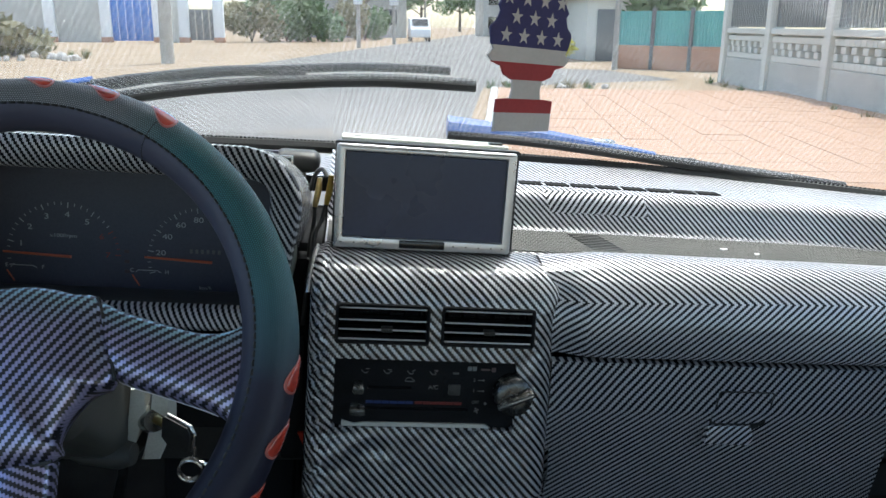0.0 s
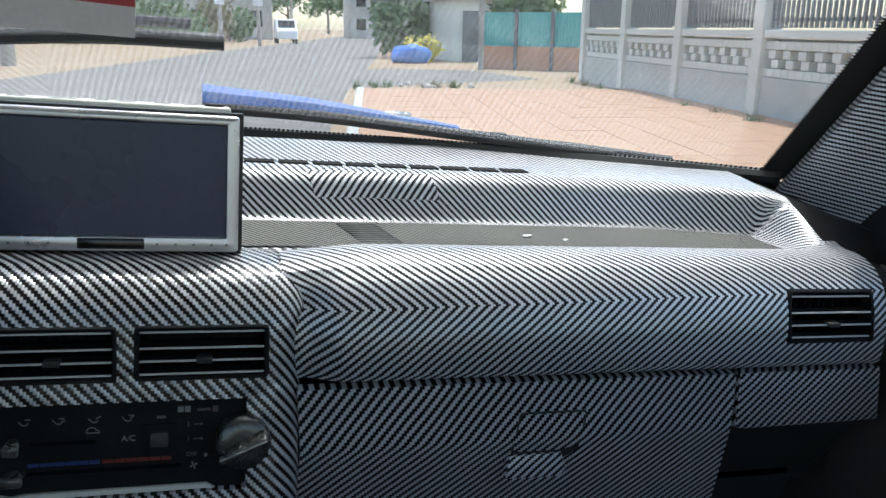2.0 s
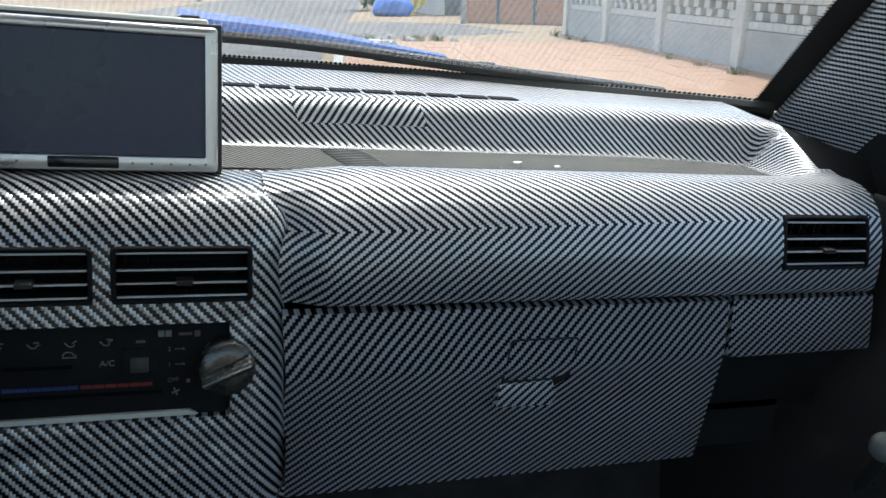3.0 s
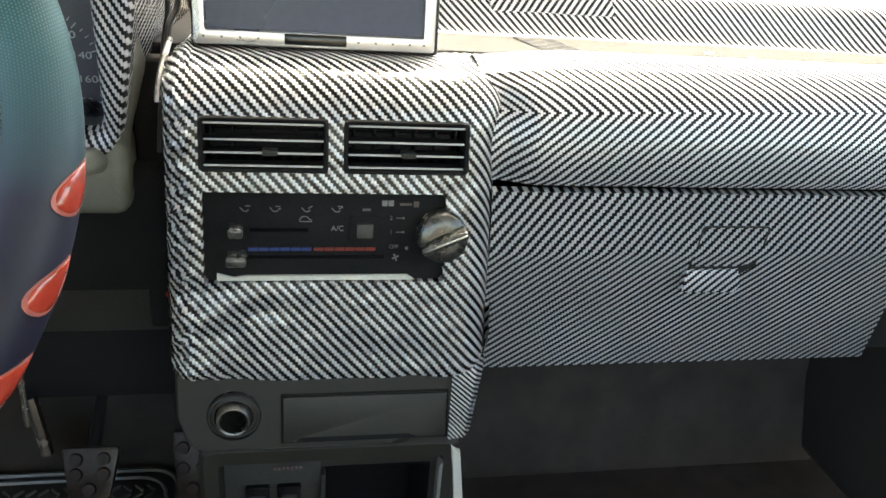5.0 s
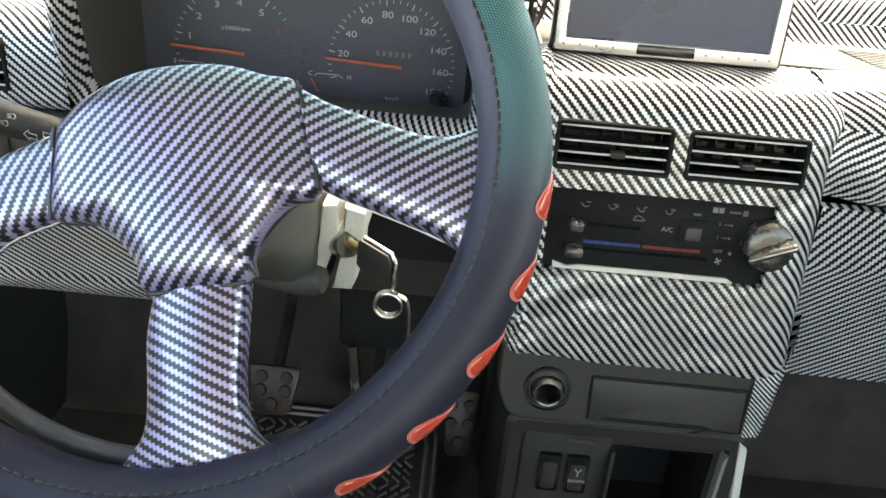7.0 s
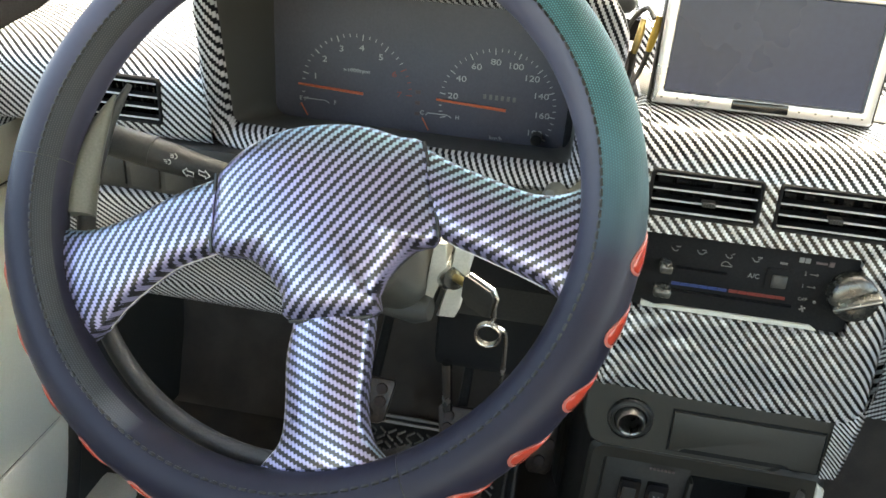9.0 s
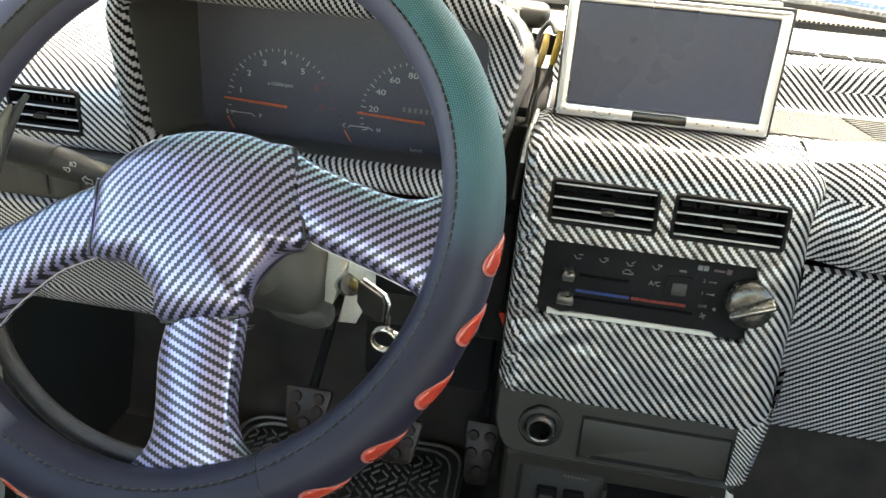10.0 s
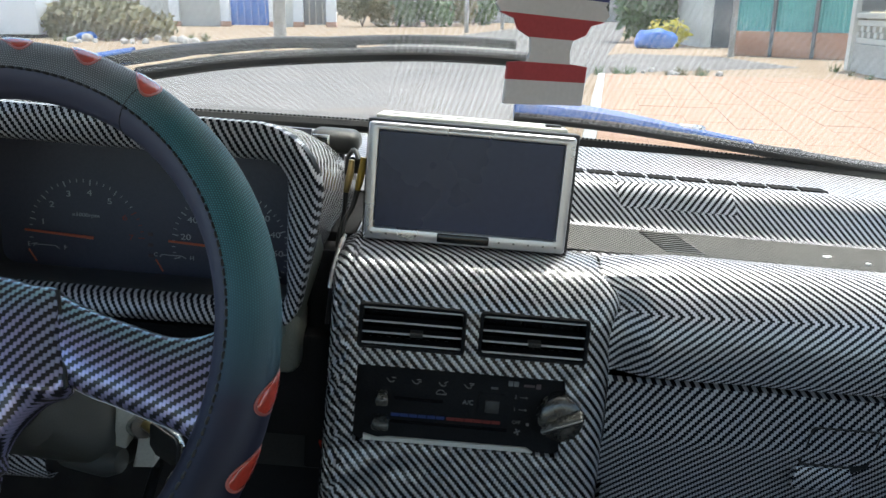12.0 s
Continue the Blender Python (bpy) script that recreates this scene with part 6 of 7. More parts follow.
for v0, v1, mat, name in ((0.0, 0.0110, TAG_WHITE, "white_stripe"), (0.0110, 0.0192, TAG_RED, "red_stripe"), (0.0192, 0.0302, TAG_WHITE, "white_stripe"), (0.0302, 0.0400, TAG_RED, "red_stripe"), (0.0400, 0.0490, TAG_WHITE, "white_stripe"), (0.0490, 0.1130, TAG_BLUE, "blue_top")):
    tag_band(v0, v1, mat, name)
for r, (v, n) in enumerate(((0.0550, 4), (0.0655, 3), (0.0760, 4), (0.0865, 3), (0.0965, 2))):
    for k in range(n):
        u = (k - (n - 1) / 2) * 0.0145
        if abs(u) > half_at(v) - 0.002:
            continue
        for face in (-1, 1):
            bm = bmesh.new()
            star = [(u + (0.0048 if i % 2 == 0 else 0.0019) * math.sin(math.pi * i / 5), v + (0.0048 if i % 2 == 0 else 0.0019) * math.cos(math.pi * i / 5)) for i in range(10)]
            plate(bm, star, lambda a, b, d: TAGM @ Vector((a, d, b)), face * 0.0008, face * 0.0011)
            part("star", bm, TAG_WHITE, tag, smooth=False)
bm = bmesh.new()
tube(bm, [TAGM @ Vector((0, 0, 0.108)), Vector((0.006, 0.48, 1.28)), Vector((0.008, 0.484, 1.366))], 0.0007, 6)
part("string", bm, WHITE_PAINT, tag)

# ---- wipers ----
def wiper(pts, blue, label, arm, on_arm=False):
    w = thing("windscreen_wiper", label, "wiper", (pts[0][0], ws_y(*pts[0]), pts[0][1]), "wipers")
    line_ = [Vector((x, ws_y(x, z) + 0.016, z)) for x, z in pts]
    line_ = smooth_line(line_, 6)
    bm = bmesh.new()
    tube(bm, [p + Vector((0, -0.006, -0.004)) for p in line_], 0.0085 if on_arm else 0.0068, 8)
    part("rubber_blade", bm, RUBBER, w)
    if on_arm:
        bm = bmesh.new()
        tube(bm, [p + Vector((0, 0.004, 0.012)) for p in line_[int(len(line_) * 0.2):int(len(line_) * 0.92)]], 0.0055, 8)
        part("blade_frame", bm, BLACK, w)
    n = len(line_)
    carrier = smooth_line([Vector((x, ws_y(x, z) + 0.030, z)) for x, z in arm], 6) if on_arm else line_
    i0, i1 = int(blue[0] * (len(carrier) - 1)), int(blue[1] * (len(carrier) - 1))
    rings = []
    for i, p in enumerate(carrier[i0:i1 + 1]):
        k = 1.0 if on_arm else 1.75 - 1.25 * i / (i1 - i0)
        rings.append([p + Vector(q) * k for q in ((0, -0.006, -0.005), (0, 0.006, -0.003), (0, 0.012, 0.006), (0, 0.006, 0.012), (0, -0.004, 0.008))])
    bm = bmesh.new()
    loft(bm, rings)
    part("blue_spoiler", fix(bm), BLUE_BODY, w, "bright blue plastic spoiler")
    bm = bmesh.new()
    tube(bm, smooth_line([Vector((x, ws_y(x, z) + 0.030, z)) for x, z in arm], 6), [0.0078] * 6 + [0.0068] * (len(arm) * 6 - 11), 8)
    part("arm", bm, BLACK, w)
    for k in range(5):
        i = int((0.25 + 0.14 * k) * (n - 1))
        bm = bmesh.new()
        box(bm, -0.011, 0.011, -0.004, 0.005, -0.003, 0.004, 0.0015, 1, Matrix.Translation(line_[i] + Vector((0, 0.004, 0))))
        part("bridge", bm, BLACK, w)
    bm = bmesh.new()
    box(bm, -0.016, 0.016, -0.007, 0.010, -0.006, 0.012, 0.003, 2, Matrix.Translation(line_[int(0.55 * n)] + Vector((0, 0.008, 0))))
    part("joint", bm, STEEL, w)


wiper([(-0.40, 1.041), (-0.30, 1.063), (-0.19, 1.079), (-0.06, 1.092), (0.066, 1.095)], (0.0, 0.2), "black wiper resting across the glass, its arm's far end blue", [(-0.46, 1.043), (-0.34, 1.070), (-0.24, 1.086), (-0.15, 1.092)], True)
wiper([(0.044, 1.022), (0.16, 1.020), (0.25, 1.015), (0.36, 1.008), (0.52, 0.999)], (0.0, 0.72), "wiper lying near the cowl with a bright blue spoiler", [(0.60, 0.990), (0.45, 0.998), (0.34, 1.004), (0.26, 1.008)])


def scrap(x, y, w, turn):
    """A torn bit of paper lying on the tray mat."""
    bm = bmesh.new()
    m = Matrix.Translation((x, y, 0.9372)) @ pose(0, 0, 0, 0, 0, turn)
    plate(bm, [(-w, -0.0018), (-w * 0.2, -0.0024), (w, -0.0012), (w * 0.8, 0.0018), (-w * 0.6, 0.002)], lambda u, v, d: m @ Vector((u, v, d + 0.0008 * (u / w) ** 2)), 0.0012, 0.0)
    solid("paper_scrap", bm, WHITE_PAINT, "tiny torn white paper scrap on the dash tray", "paper scrap", group="scraps")


scrap(0.343, 0.846, 0.0050, 8)
scrap(0.377, 0.832, 0.0028, -20)

# ---- outdoors ----
bm = bmesh.new()
n = 40
grid = [[bm.verts.new((-300 + 600 * i / n, -250 + 600 * j / n, 0.0)) for j in range(n + 1)] for i in range(n + 1)]
for i in range(n):
    for j in range(n):
        bm.faces.new((grid[i][j], grid[i + 1][j], grid[i + 1][j + 1], grid[i][j + 1]))
solid("ground", bm, SAND, "pale sandy bare ground", "ground", kind="structure", inside=False)
bm = bmesh.new()
left = [(-14.5, -22), (-5.1, 19), (0.23, 43.2), (4.8, 61.6), (13, 98), (38, 200)]
right = [(-5.0, -22), (0.85, 7), (2.6, 16.2), (8.6, 43.2), (12.2, 61.6), (20.5, 98), (46, 200)]
ring = left + list(reversed(right))
f = bm.faces.new([bm.verts.new((x, y, 0.006)) for x, y in ring])
bmesh.ops.triangulate(bm, faces=[f])
bm.normal_update()
for f in bm.faces:
    if f.normal.z < 0:
        f.normal_flip()
solid("road", bm, ASPHALT, "worn grey asphalt road with sandy edges", "road", kind="structure", inside=False)
bm = bmesh.new()
f = bm.faces.new([bm.verts.new((x, y, 0.010)) for x, y in [(2.75, 17.2), (8.2, 19.6), (7.6, 24.0), (5.2, 25.5), (4.4, 24.5)]])
solid("side_street", bm, ASPHALT, "short asphalt side street apron", "road", kind="structure", inside=False)

ROAD_M = Matrix.Translation((1.05, 6.0, 0)) @ Matrix.Rotation(radians(-10.5), 4, "Z")
pave = thing("pavement", "pinkish paved forecourt beside the road", "pavement", (4, 10, 0), kind="structure", inside=False)
bm = bmesh.new()
box(bm, 0.0, 6.4, -6.0, 10.6, 0.001, 0.067, 0.0, 1, ROAD_M)
part("bed", bm, SAND, pave, smooth=False)
bm = bmesh.new()
box(bm, -0.14, 0.0, -6.0, 10.6, 0.001, 0.085, 0.01, 2, ROAD_M)
part("kerb", bm, CONCRETE, pave)


def leaf_cloud(bm, centre, size, count, leaf, rng):
    for _ in range(count):
        d = Vector((rng.gauss(0, 1), rng.gauss(0, 1), rng.gauss(0, 1))).normalized() * (rng.random() ** 0.45)
        c = Vector(centre) + Vector((d.x * size[0], d.y * size[1], d.z * size[2]))
        a = Vector((rng.gauss(0, 1), rng.gauss(0, 1), rng.gauss(0, 1))).normalized()
        b = a.orthogonal().normalized()
        s = leaf * (0.6 + 0.8 * rng.random())
        q = [c + a * s, c + b * s * 0.5, c - a * s, c - b * s * 0.5]
        bm.faces.new([bm.verts.new(p) for p in q])


def tree(x, y, height, spread, seed, label, leaf=0.22, count=1500, mat=LEAF, trunk=True):
    rng = random.Random(seed)
    t = thing("tree", label, "tree", (x, y, 0), inside=False)
    crown0 = height * (0.30 if trunk else 0.05)
    bm = bmesh.new()
    top = Vector((x + rng.uniform(-0.3, 0.3), y, height * 0.75))
    tube(bm, smooth_line([(x, y, 0), (x + rng.uniform(-0.15, 0.15), y, height * 0.3), top], 4), [0.035 * height * (1 - 0.08 * i) for i in range(9)], 8)
    for k in range(6):
        z = height * (0.3 + 0.08 * k)
        a = rng.uniform(0, 6.28)
        tube(bm, [(x, y, z), (x + 0.5 * spread * math.cos(a), y + 0.5 * spread * math.sin(a), z + 0.14 * height), (x + 0.85 * spread * math.cos(a), y + 0.85 * spread * math.sin(a), z + 0.2 * height)], [0.014 * height, 0.008 * height, 0.003 * height], 5)
    part("trunk", bm, BARK, t)
    bm = bmesh.new()
    for k in range(9):
        a, rr = rng.uniform(0, 6.28), spread * rng.uniform(0.1, 0.75)
        c = (x + rr * math.cos(a), y + rr * math.sin(a), crown0 + (height - crown0) * rng.uniform(0.15, 0.85))
        leaf_cloud(bm, c, (spread * 0.45, spread * 0.45, (height - crown0) * 0.26), count // 9, leaf, rng)
    part("crown", bm, mat, t, smooth=False)
    return t


def bush(x, y, w, h, seed, mat=LEAF, count=700, leaf=0.14, label="scrubby green roadside bush"):
    rng = random.Random(seed)
    b = thing("bush", label, "bush", (x, y, 0), "roadside bushes", inside=False)
    bm = bmesh.new()
    for k in range(7):
        a = rng.uniform(0, 6.28)
        tube(bm, [(x, y, 0), (x + 0.3 * w * math.cos(a), y + 0.3 * w * math.sin(a), h * 0.7)], [0.03, 0.01], 5)
    part("stems", bm, BARK, b)
    bm = bmesh.new()
    for k in range(6):
        c = (x + rng.uniform(-0.5, 0.5) * w, y + rng.uniform(-0.4, 0.4) * w * 0.6, h * rng.uniform(0.25, 0.65))
        leaf_cloud(bm, c, (w * 0.35, w * 0.3, h * 0.34), count // 6, leaf, rng)
    part("foliage", bm, mat, b, smooth=False)


def pole(x, y, h, r, label, lean=0.0, sign=None):
    p = thing("utility_pole", label, "utility pole", (x, y, 0), "roadside poles", inside=False)
    bm = bmesh.new()
    tube(bm, [(x, y, -0.1), (x + lean * 0.5, y, h * 0.5), (x + lean, y, h)], [r, r * 0.88, r * 0.75], 12)
    part("post", bm, POLE_WOOD, p)
    if sign:
        z, w, hh = sign
        bm = bmesh.new()
        box(bm, x - w / 2, x + w / 2, y - r - 0.06, y - r - 0.02, z - hh / 2, z + hh / 2, 0.01)
        part("sign_board", bm, WHITE_PAINT, p)


# block wall with pierced panels, posts and a picket rail
WALL_M = Matrix.Translation((7.25, 7.0, 0)) @ Matrix.Rotation(radians(-8.0), 4, "Z")
bw = thing("boundary_wall", "grey concrete boundary wall with pierced block panels and a picket rail", "wall", (7.25, 7, 0), inside=False)
LENGTH = 12.0
bm = bmesh.new()
box(bm, 0.0, 0.18, -8.0, LENGTH, 0.0, 0.62, 0.01, 1, WALL_M)
part("plinth", bm, CONCRETE, bw)
bm = bmesh.new()
box(bm, 0.19, 0.22, -8.0, LENGTH, 0.0, 1.15, 0.0, 1, WALL_M)
part("inner_panel", bm, CONCRETE, bw)
bm = bmesh.new()
box(bm, -0.03, 0.21, -8.0, LENGTH, 1.16, 1.27, 0.01, 1, WALL_M)
part("coping", bm, PALE_WALL, bw)
for k in range(8):
    y = -7.9 + k * 2.83
    bm = bmesh.new()
    box(bm, -0.07, 0.25, y - 0.13, y + 0.13, 0.0, 2.5, 0.015, 1, WALL_M)
    part("post", bm, PALE_WALL, bw)
block = bmesh.new()
box(block, 0.02, 0.16, -0.09, 0.09, -0.058, 0.058, 0.008, 1)
bme = bpy.data.meshes.new("block")
block.to_mesh(bme)
block.free()
bme.materials.append(PALE_WALL)
made = 0
for row in range(4):
    for k in range(74):
        y = -2.2 + k * 0.19 + (0.095 if row % 2 else 0)
        if (k + row // 2) % 2 == 0 and row in (1, 2):
            continue
        if made > 290 or y > LENGTH - 0.1:
            continue
        ob = new("block", bme)
        ob.parent = bw
        ob.matrix_parent_inverse = bw.matrix_world.inverted()
        ob.matrix_basis = WALL_M @ Matrix.Translation((0, y, 0.685 + row * 0.126))
        made += 1
rng = random.Random(4)
for k in range(120):
    y = -2.5 + k * 0.12
    if y > LENGTH - 0.2:
        break
    bm = bmesh.new()
    box(bm, 0.05, 0.08, y - 0.026, y + 0.026, 1.30, 2.35 + rng.uniform(-0.03, 0.03), 0.0, 1, WALL_M)
    part("picket", bm, MID_GREY, bw, smooth=False)
for z in (1.38, 2.2):
    bm = bmesh.new()
    box(bm, 0.08, 0.12, -8.0, LENGTH, z, z + 0.05, 0.0, 1, WALL_M)
    part("rail", bm, MID_GREY, bw, smooth=False)

# green sheet fence on an orange brick base
gf = thing("sheet_fence", "green corrugated sheet fence on a low orange brick base", "fence", (9, 23, 0), inside=False)
GF = Matrix.Translation((6.9, 26.6, 0)) @ Matrix.Rotation(radians(-42), 4, "Z")
bm = bmesh.new()
box(bm, 2.0, 5.6, 0, 0.2, 0, 0.72, 0.01, 1, GF)
part("brick_base", bm, ORANGE_BRICK, gf)
for k in range(5, 14):
    bm = bmesh.new()
    pts = [GF @ Vector((k * 0.4 + u * 0.4 / 8, 0.08 + (0.02 if u % 2 else 0), 0)) for u in range(9)]
    loft(bm, [[p + Vector((0, 0, z)) for p in pts] for z in (0.72, 1.75)], False, False)
    part("sheet", bm, GREEN_SHEET, gf, smooth=False)
for k in range(4):
    bm = bmesh.new()
    box(bm, 1.95 + k * 1.2 - 0.05, 1.95 + k * 1.2 + 0.05, -0.05, 0.07, 0, 1.85, 0.005, 1, GF)
    part("post", bm, MID_GREY, gf)
shed = thing("grey_shed", "small grey shed with a slanted sheet roof", "shed", (6.6, 32, 0), inside=False)
bm = bmesh.new()
box(bm, 8.9, 10.6, 30.5, 34, 0, 2.3, 0.02)
part("wall", bm, PALE_WALL, shed)
bm = bmesh.new()
box(bm, 8.6, 10.9, 30.2, 34.3, 2.3, 2.42, 0.02, 1)
part("roof", bm, CONCRETE, shed)
bm = bmesh.new()
box(bm, 9.3, 10.0, 30.44, 30.52, 0, 1.9, 0.01)
part("door", bm, MID_GREY, shed)
tree(8.4, 35.5, 5.0, 2.2, 11, "leafy green tree behind the shed", 0.2, 3200, LEAF, False)
tree(12.2, 32, 4.6, 2.4, 12, "leafy green tree behind the fence", 0.2, 2600, LEAF, False)
tree(10.4, 38, 6.0, 2.4, 14, "leafy green tree behind the shed", 0.2, 2600)
tree(16, 44, 7.0, 3.2, 13, "tall green tree beyond the fence")
bush(7.75, 30.0, 1.1, 1.1, 21, FLOWER, 420, 0.10, "yellow flowering shrub by the fence")
heap = bmesh.new()
bmesh.ops.create_icosphere(heap, subdivisions=3, radius=1.0, matrix=Matrix.Translation((7.0, 29.4, 0.28)) @ Matrix.Diagonal((0.8, 0.5, 0.36, 1)))
for v in heap.verts:
    v.co += 0.16 * noise.noise_vector(v.co * 2.2)
    v.co.z = max(v.co.z, 0.0)
solid("tarpaulin_heap", heap, BLUE_SHEET, "crumpled blue tarpaulin heap on the verge", "tarpaulin", inside=False)

# left side: gates, posts, bushes
gate = thing("walled_gateway", "pale rendered street wall with white gate posts and a blue gate", "gateway", (-14, 58, 0), inside=False)
for x0, x1, mat, name in ((-40, -20.2, CONCRETE, "wall"), (-19.6, -16.6, CONCRETE, "wall"), (-12.9, -11.4, PALE_WALL, "wall"), (-9.0, -8.6, PALE_WALL, "wall")):
    bm = bmesh.new()
    box(bm, x0, x1, 58.0, 58.3, 0, 3.4, 0.02)
    part(name, bm, mat, gate)
for x in (-19.9, -16.3, -12.9, -11.2, -8.9):
    bm = bmesh.new()
    box(bm, x - 0.34, x + 0.34, 57.7, 58.15, 0, 3.8, 0.02)
    p = part("gate_post", bm, WHITE_PAINT, gate)
    bm = bmesh.new()
    box(bm, x - 0.36, x + 0.36, 57.68, 58.17, 0, 0.35, 0.02)
    part("plinth", bm, ORANGE_BRICK, p)
for k in range(6):
    bm = bmesh.new()
    box(bm, -16.0 + k * 0.5, -15.53 + k * 0.5, 57.98, 58.05, 0.1, 3.2, 0.01)
    part("gate_board", bm, BLUE_SHEET, gate)
for k in range(4):
    bm = bmesh.new()
    box(bm, -10.9 + k * 0.46, -10.47 + k * 0.46, 58.0, 58.06, 0.15, 2.2, 0.01)
    part("grey_gate_board", bm, MID_GREY, gate)
pole(-6.05, 28.0, 6.5, 0.22, "weathered roadside pole with a white board", 0.12, (2.6, 0.28, 0.6))
pole(0.45, 46.3, 8.0, 0.13, "thin roadside pole with a white sign board", 0.0, (2.7, 0.5, 0.7))
pole(2.9, 55.0, 8.0, 0.13, "thin roadside pole with a white sign board", 0.0, (3.1, 0.6, 1.2))
pole(6.8, 75.0, 8.0, 0.12, "thin weathered wooden roadside pole", 0.0)
pole(8.0, 24.2, 7.0, 0.09, "thin grey pole at the fence corner", 0.0)
for k, (x, y, w, h) in enumerate(((-7.0, 60, 3.0, 3.2), (-4.6, 61, 3.6, 4.2), (-2.4, 62, 3.4, 3.8), (-0.6, 64, 3.0, 3.4), (1.2, 68, 3.0, 3.2), (-13.0, 33.5, 3.4, 2.0), (-15.5, 35.0, 3.0, 2.4), (-18.0, 41, 4.0, 3.0))):
    bush(x, y, w, h * (0.75 if k > 4 else 1.0), 40 + k, LEAF if k % 3 and k < 5 else DRY_LEAF, 1900, 0.20)
tree(-3.4, 66, 8.0, 3.4, 61, "broad green roadside tree", 0.3)
tree(0.8, 74, 9.0, 3.6, 62, "broad green roadside tree", 0.3)
tree(6.0, 110, 8.0, 4.0, 63, "distant green tree along the road", 0.4, 900)
tree(11.0, 128, 9.0, 4.5, 64, "distant green tree along the road", 0.4, 900)
tree(30.0, 120, 9.0, 4.5, 65, "distant green tree along the road", 0.4, 900)
tree(20.0, 150, 9.0, 5.5, 66, "distant green tree along the road", 0.5, 900)
tree(24.0, 88, 8.0, 4.0, 67, "distant green tree along the road", 0.4, 900)
tree(18.0, 66, 7.5, 3.6, 68, "green tree beside the far road", 0.3, 1100)
bl = thing("grey_building", "plain grey-green building standing beyond the bushes", "building", (3, 84, 0), inside=False)
bm = bmesh.new()
box(bm, -5.0, 5.6, 82, 94, 0, 10.0, 0.05)
part("wall", bm, CONCRETE, bl)
for r in range(3):
    for k in range(4):
        bm = bmesh.new()
        box(bm, -4.2 + k * 2.5, -2.9 + k * 2.5, 81.95, 82.05, 1.2 + r * 3.0, 2.7 + r * 3.0, 0.02)
        part("window", bm, BLACK_GLOSS, bl)
bm = bmesh.new()
box(bm, -5.3, 5.9, 81.7, 94.3, 10.0, 10.3, 0.03)
part("roof", bm, CONCRETE, bl)
hs = thing("far_house", "small grey two-storey house far along the road", "house", (17, 96, 0), inside=False)
bm = bmesh.new()
box(bm, 15.2, 19.5, 94, 100, 0, 5.6, 0.04)
part("wall", bm, CONCRETE, hs)
for r in range(2):
    for k in range(2):
        bm = bmesh.new()
        box(bm, 15.8 + k * 2.0, 16.9 + k * 2.0, 93.95, 94.05, 0.9 + r * 2.6, 2.2 + r * 2.6)
        part("window", bm, BLACK_GLOSS, hs)
bm = bmesh.new()
box(bm, 15.0, 19.7, 93.8, 100.2, 5.6, 5.85, 0.03)
part("roof", bm, CONCRETE, hs)

van = thing("parked_van", "small pale minivan parked far down the road", "van", (5.2, 64, 0), inside=False)
bm = bmesh.new()
loft(bm, [[(x, y, z) for y, z in ((62.0, 0.35), (62.0, 0.95), (62.5, 1.15), (63.0, 1.75), (65.4, 1.8), (65.7, 1.1), (65.7, 0.35))] for x in (4.55, 6.05)], True, True)
bmesh.ops.bevel(bm, geom=list(bm.edges), offset=0.08, segments=2, profile=0.5, affect="EDGES")
part("body", fix(bm), WHITE_PAINT, van)
bm = bmesh.new()
loft(bm, [[(x, 62.50 + 0.02 * k, 1.18), (x, 62.93, 1.68), (x, 62.88, 1.70), (x, 62.42, 1.20)] for k, x in enumerate((4.7, 5.9))], True, True)
part("windscreen", fix(bm), BLACK_GLOSS, van)
for x in (4.55, 5.93):
    for y in (62.7, 65.0):
        bm = bmesh.new()
        tube(bm, [(x, y, 0.3), (x + 0.12, y, 0.3)], 0.3, 18)
        part("wheel", bm, RUBBER, van)
wb = thing("white_box_body", "white box body of a parked truck on the verge", "truck", (-20, 34, 0), inside=False)
bm = bmesh.new()
box(bm, -24.0, -17.4, 34.0, 36.4, 0.15, 2.9, 0.05)
part("box", bm, WHITE_PAINT, wb)
bm = bmesh.new()
box(bm, -23.8, -17.6, 34.1, 36.3, 0.0, 0.15)
part("skid", bm, RUBBER, wb)

# small things on the verge
rng = random.Random(9)
for k in range(26):
    x, y = (rng.uniform(-15, -9), rng.uniform(29.5, 33)) if k < 18 else (rng.uniform(3.0, 5.5), rng.uniform(16.8, 18.0))
    s = rng.uniform(0.08, 0.22) * (1.0 if k < 18 else 0.5)
    bm = bmesh.new()
    bmesh.ops.create_icosphere(bm, subdivisions=2, radius=s, matrix=Matrix.Translation((x, y, s * 0.45)))
    for v in bm.verts:
        v.co += 0.35 * s * noise.noise_vector(v.co * 3.0 / s * 0.3)
        v.co.z = max(v.co.z, 0.0)
    solid("stone", bm, STONE, "rough pale stone lying on the sand", "stone", group="verge stones", inside=False)
bm = bmesh.new()
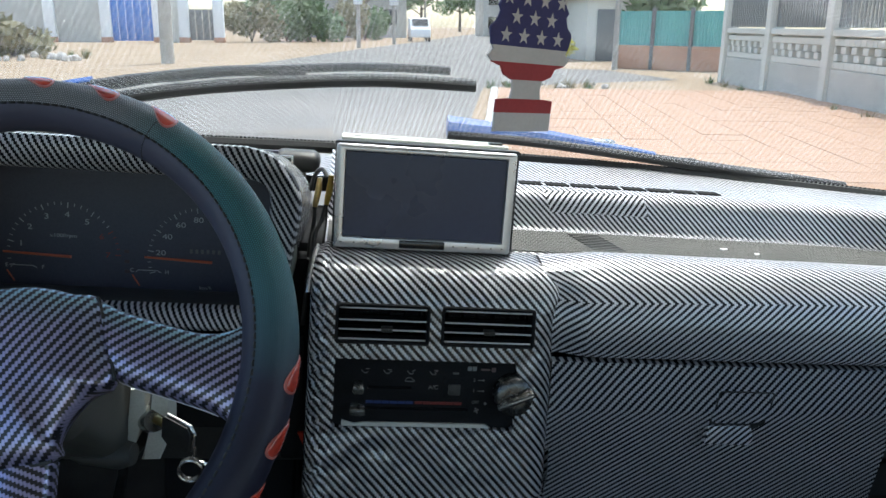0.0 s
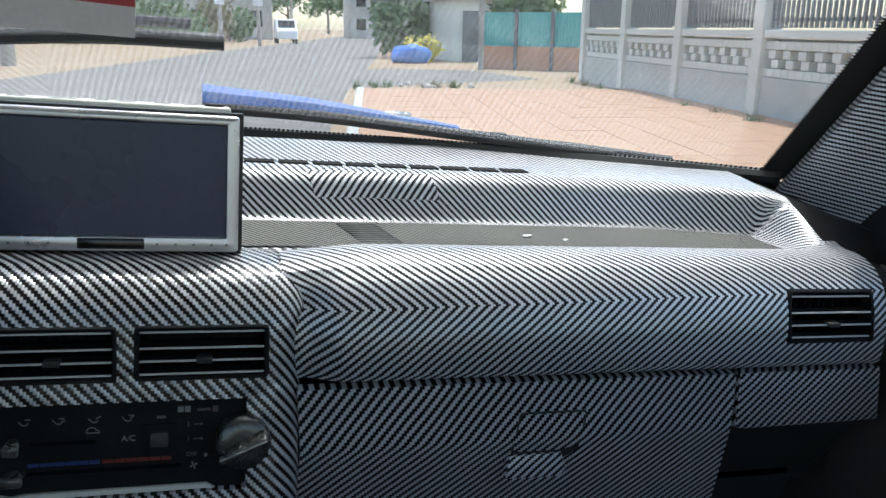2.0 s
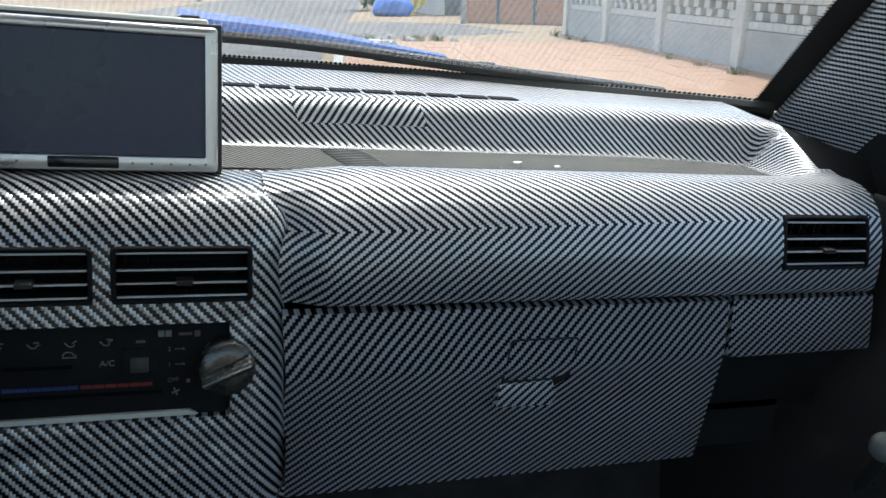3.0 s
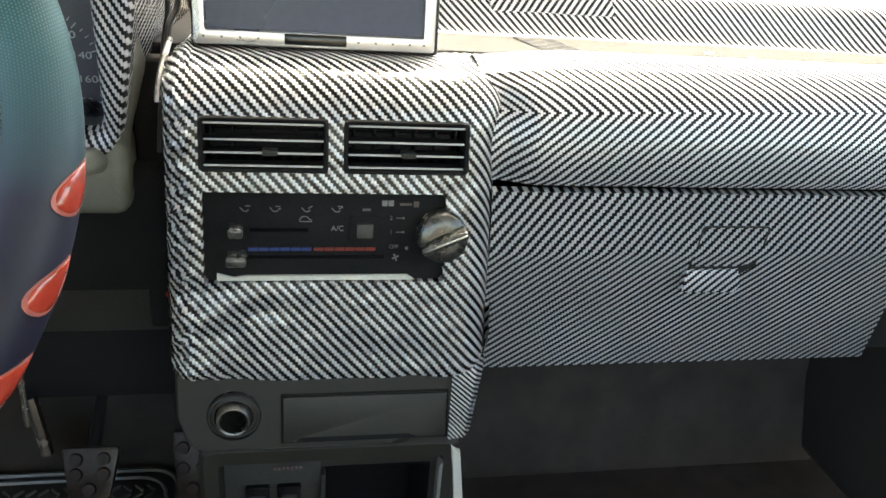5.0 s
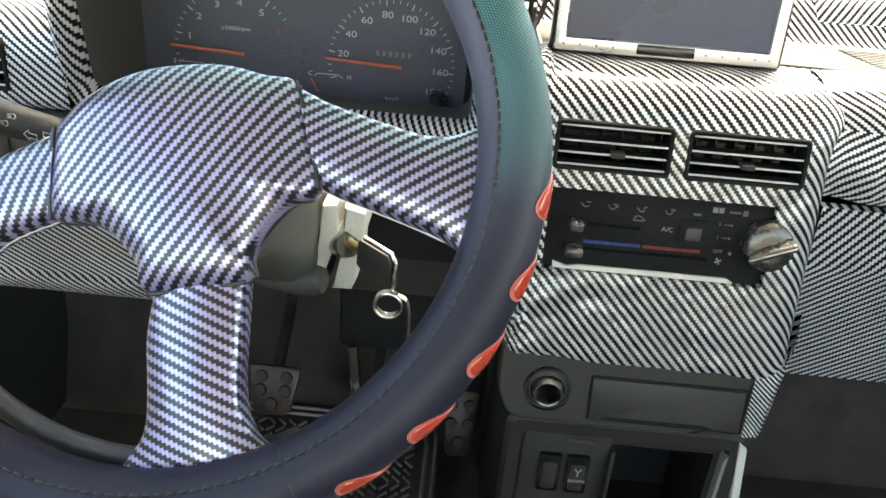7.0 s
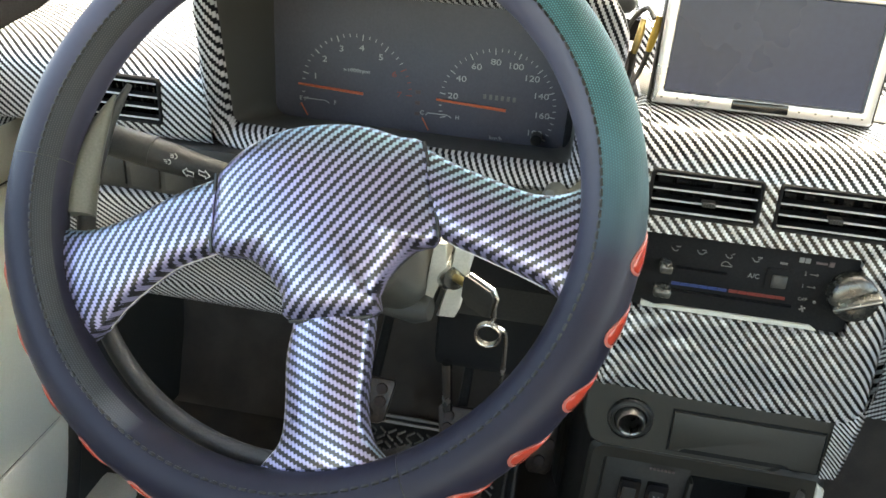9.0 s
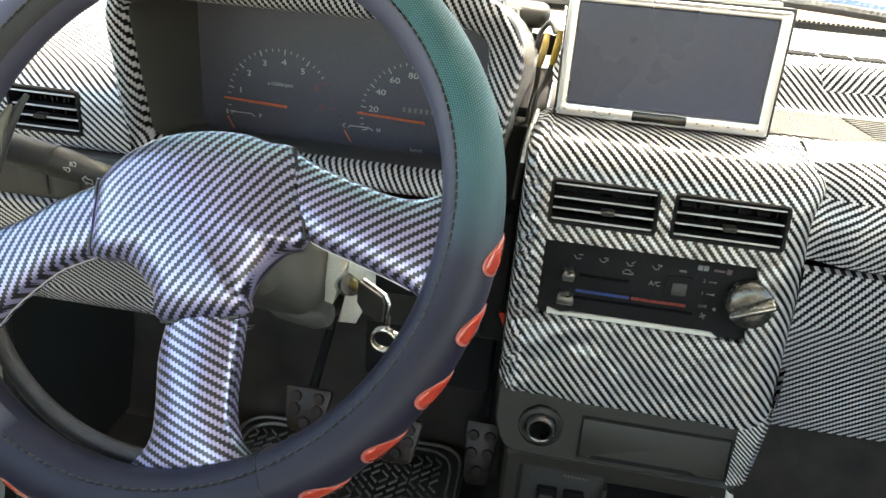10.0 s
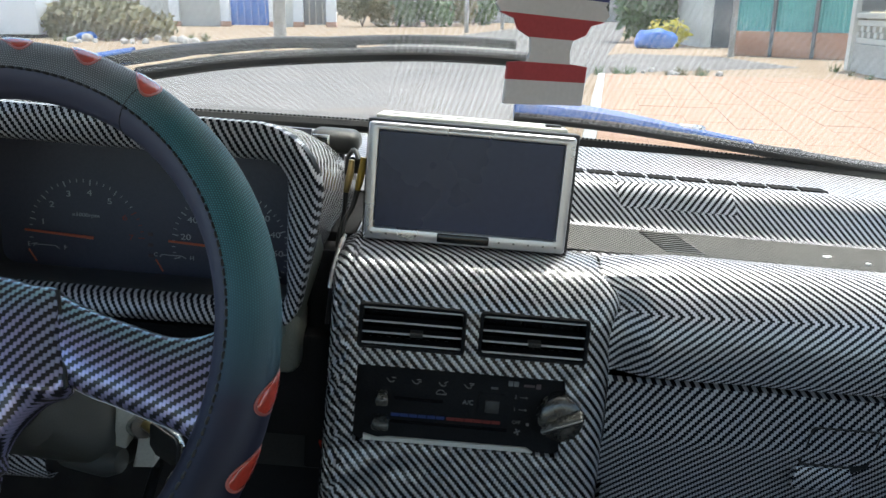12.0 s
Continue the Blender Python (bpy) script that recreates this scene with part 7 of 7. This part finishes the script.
bmesh.ops.create_icosphere(bm, subdivisions=3, radius=0.3, matrix=Matrix.Translation((-14.6, 32.3, 0.16)) @ Matrix.Diagonal((1.3, 0.9, 0.6, 1)))
for v in bm.verts:
    v.co += 0.12 * noise.noise_vector(v.co * 4)
    v.co.z = max(v.co.z, 0.0)
solid("plastic_bag", bm, BLUE_SHEET, "crumpled light blue plastic bag on the sand", "bag", inside=False)


def tuft(x, y, s, seed, mat):
    rng_ = random.Random(seed)
    bm = bmesh.new()
    for _ in range(46):
        a, r = rng_.uniform(0, 6.28), rng_.uniform(0, 0.5) * s
        p = Vector((x + r * math.cos(a), y + r * math.sin(a), 0))
        q = p + Vector((rng_.uniform(-0.5, 0.5) * s, rng_.uniform(-0.5, 0.5) * s, rng_.uniform(0.4, 1.0) * s))
        w = Vector((math.sin(a), -math.cos(a), 0)) * 0.03 * s
        bm.faces.new([bm.verts.new(c) for c in (p - w, p + w, q)])
    solid("weed_tuft", bm, mat, "dry green weed tuft at the pavement edge", "weed", group="weeds", inside=False, smooth=False)


for k in range(34):
    if k < 14:
        x, y = 3.0 + rng.uniform(-0.3, 2.6), 17.0 + rng.uniform(-0.4, 0.8)
    elif k < 24:
        x, y = 7.0 + (k - 14) * 0.16, 8.5 + (k - 14) * 1.1
    else:
        x, y = rng.uniform(-16, -9), rng.uniform(31, 35)
    tuft(x, y, rng.uniform(0.22, 0.5) * (0.55 if k < 24 else 1.0), 100 + k, LEAF if k % 2 else DRY_LEAF)

# paving slabs of the forecourt
slab = bmesh.new()
box(slab, -0.2425, 0.2425, -0.2425, 0.2425, 0.0, 0.022, 0.004, 1)
sme = bpy.data.meshes.new("slab")
slab.to_mesh(sme)
slab.free()
sme.materials.append(PAVER)
rng = random.Random(2)
for i in range(13):
    for j in range(23):
        ob = new("slab", sme)
        ob.parent = pave
        ob.matrix_parent_inverse = pave.matrix_world.inverted()
        ob.matrix_basis = ROAD_M @ Matrix.Translation((0.25 + i * 0.49, -0.6 + j * 0.49, 0.05 + rng.uniform(-0.002, 0.004))) @ pose(0, 0, 0, rng.uniform(-0.4, 0.4), rng.uniform(-0.4, 0.4), 0)
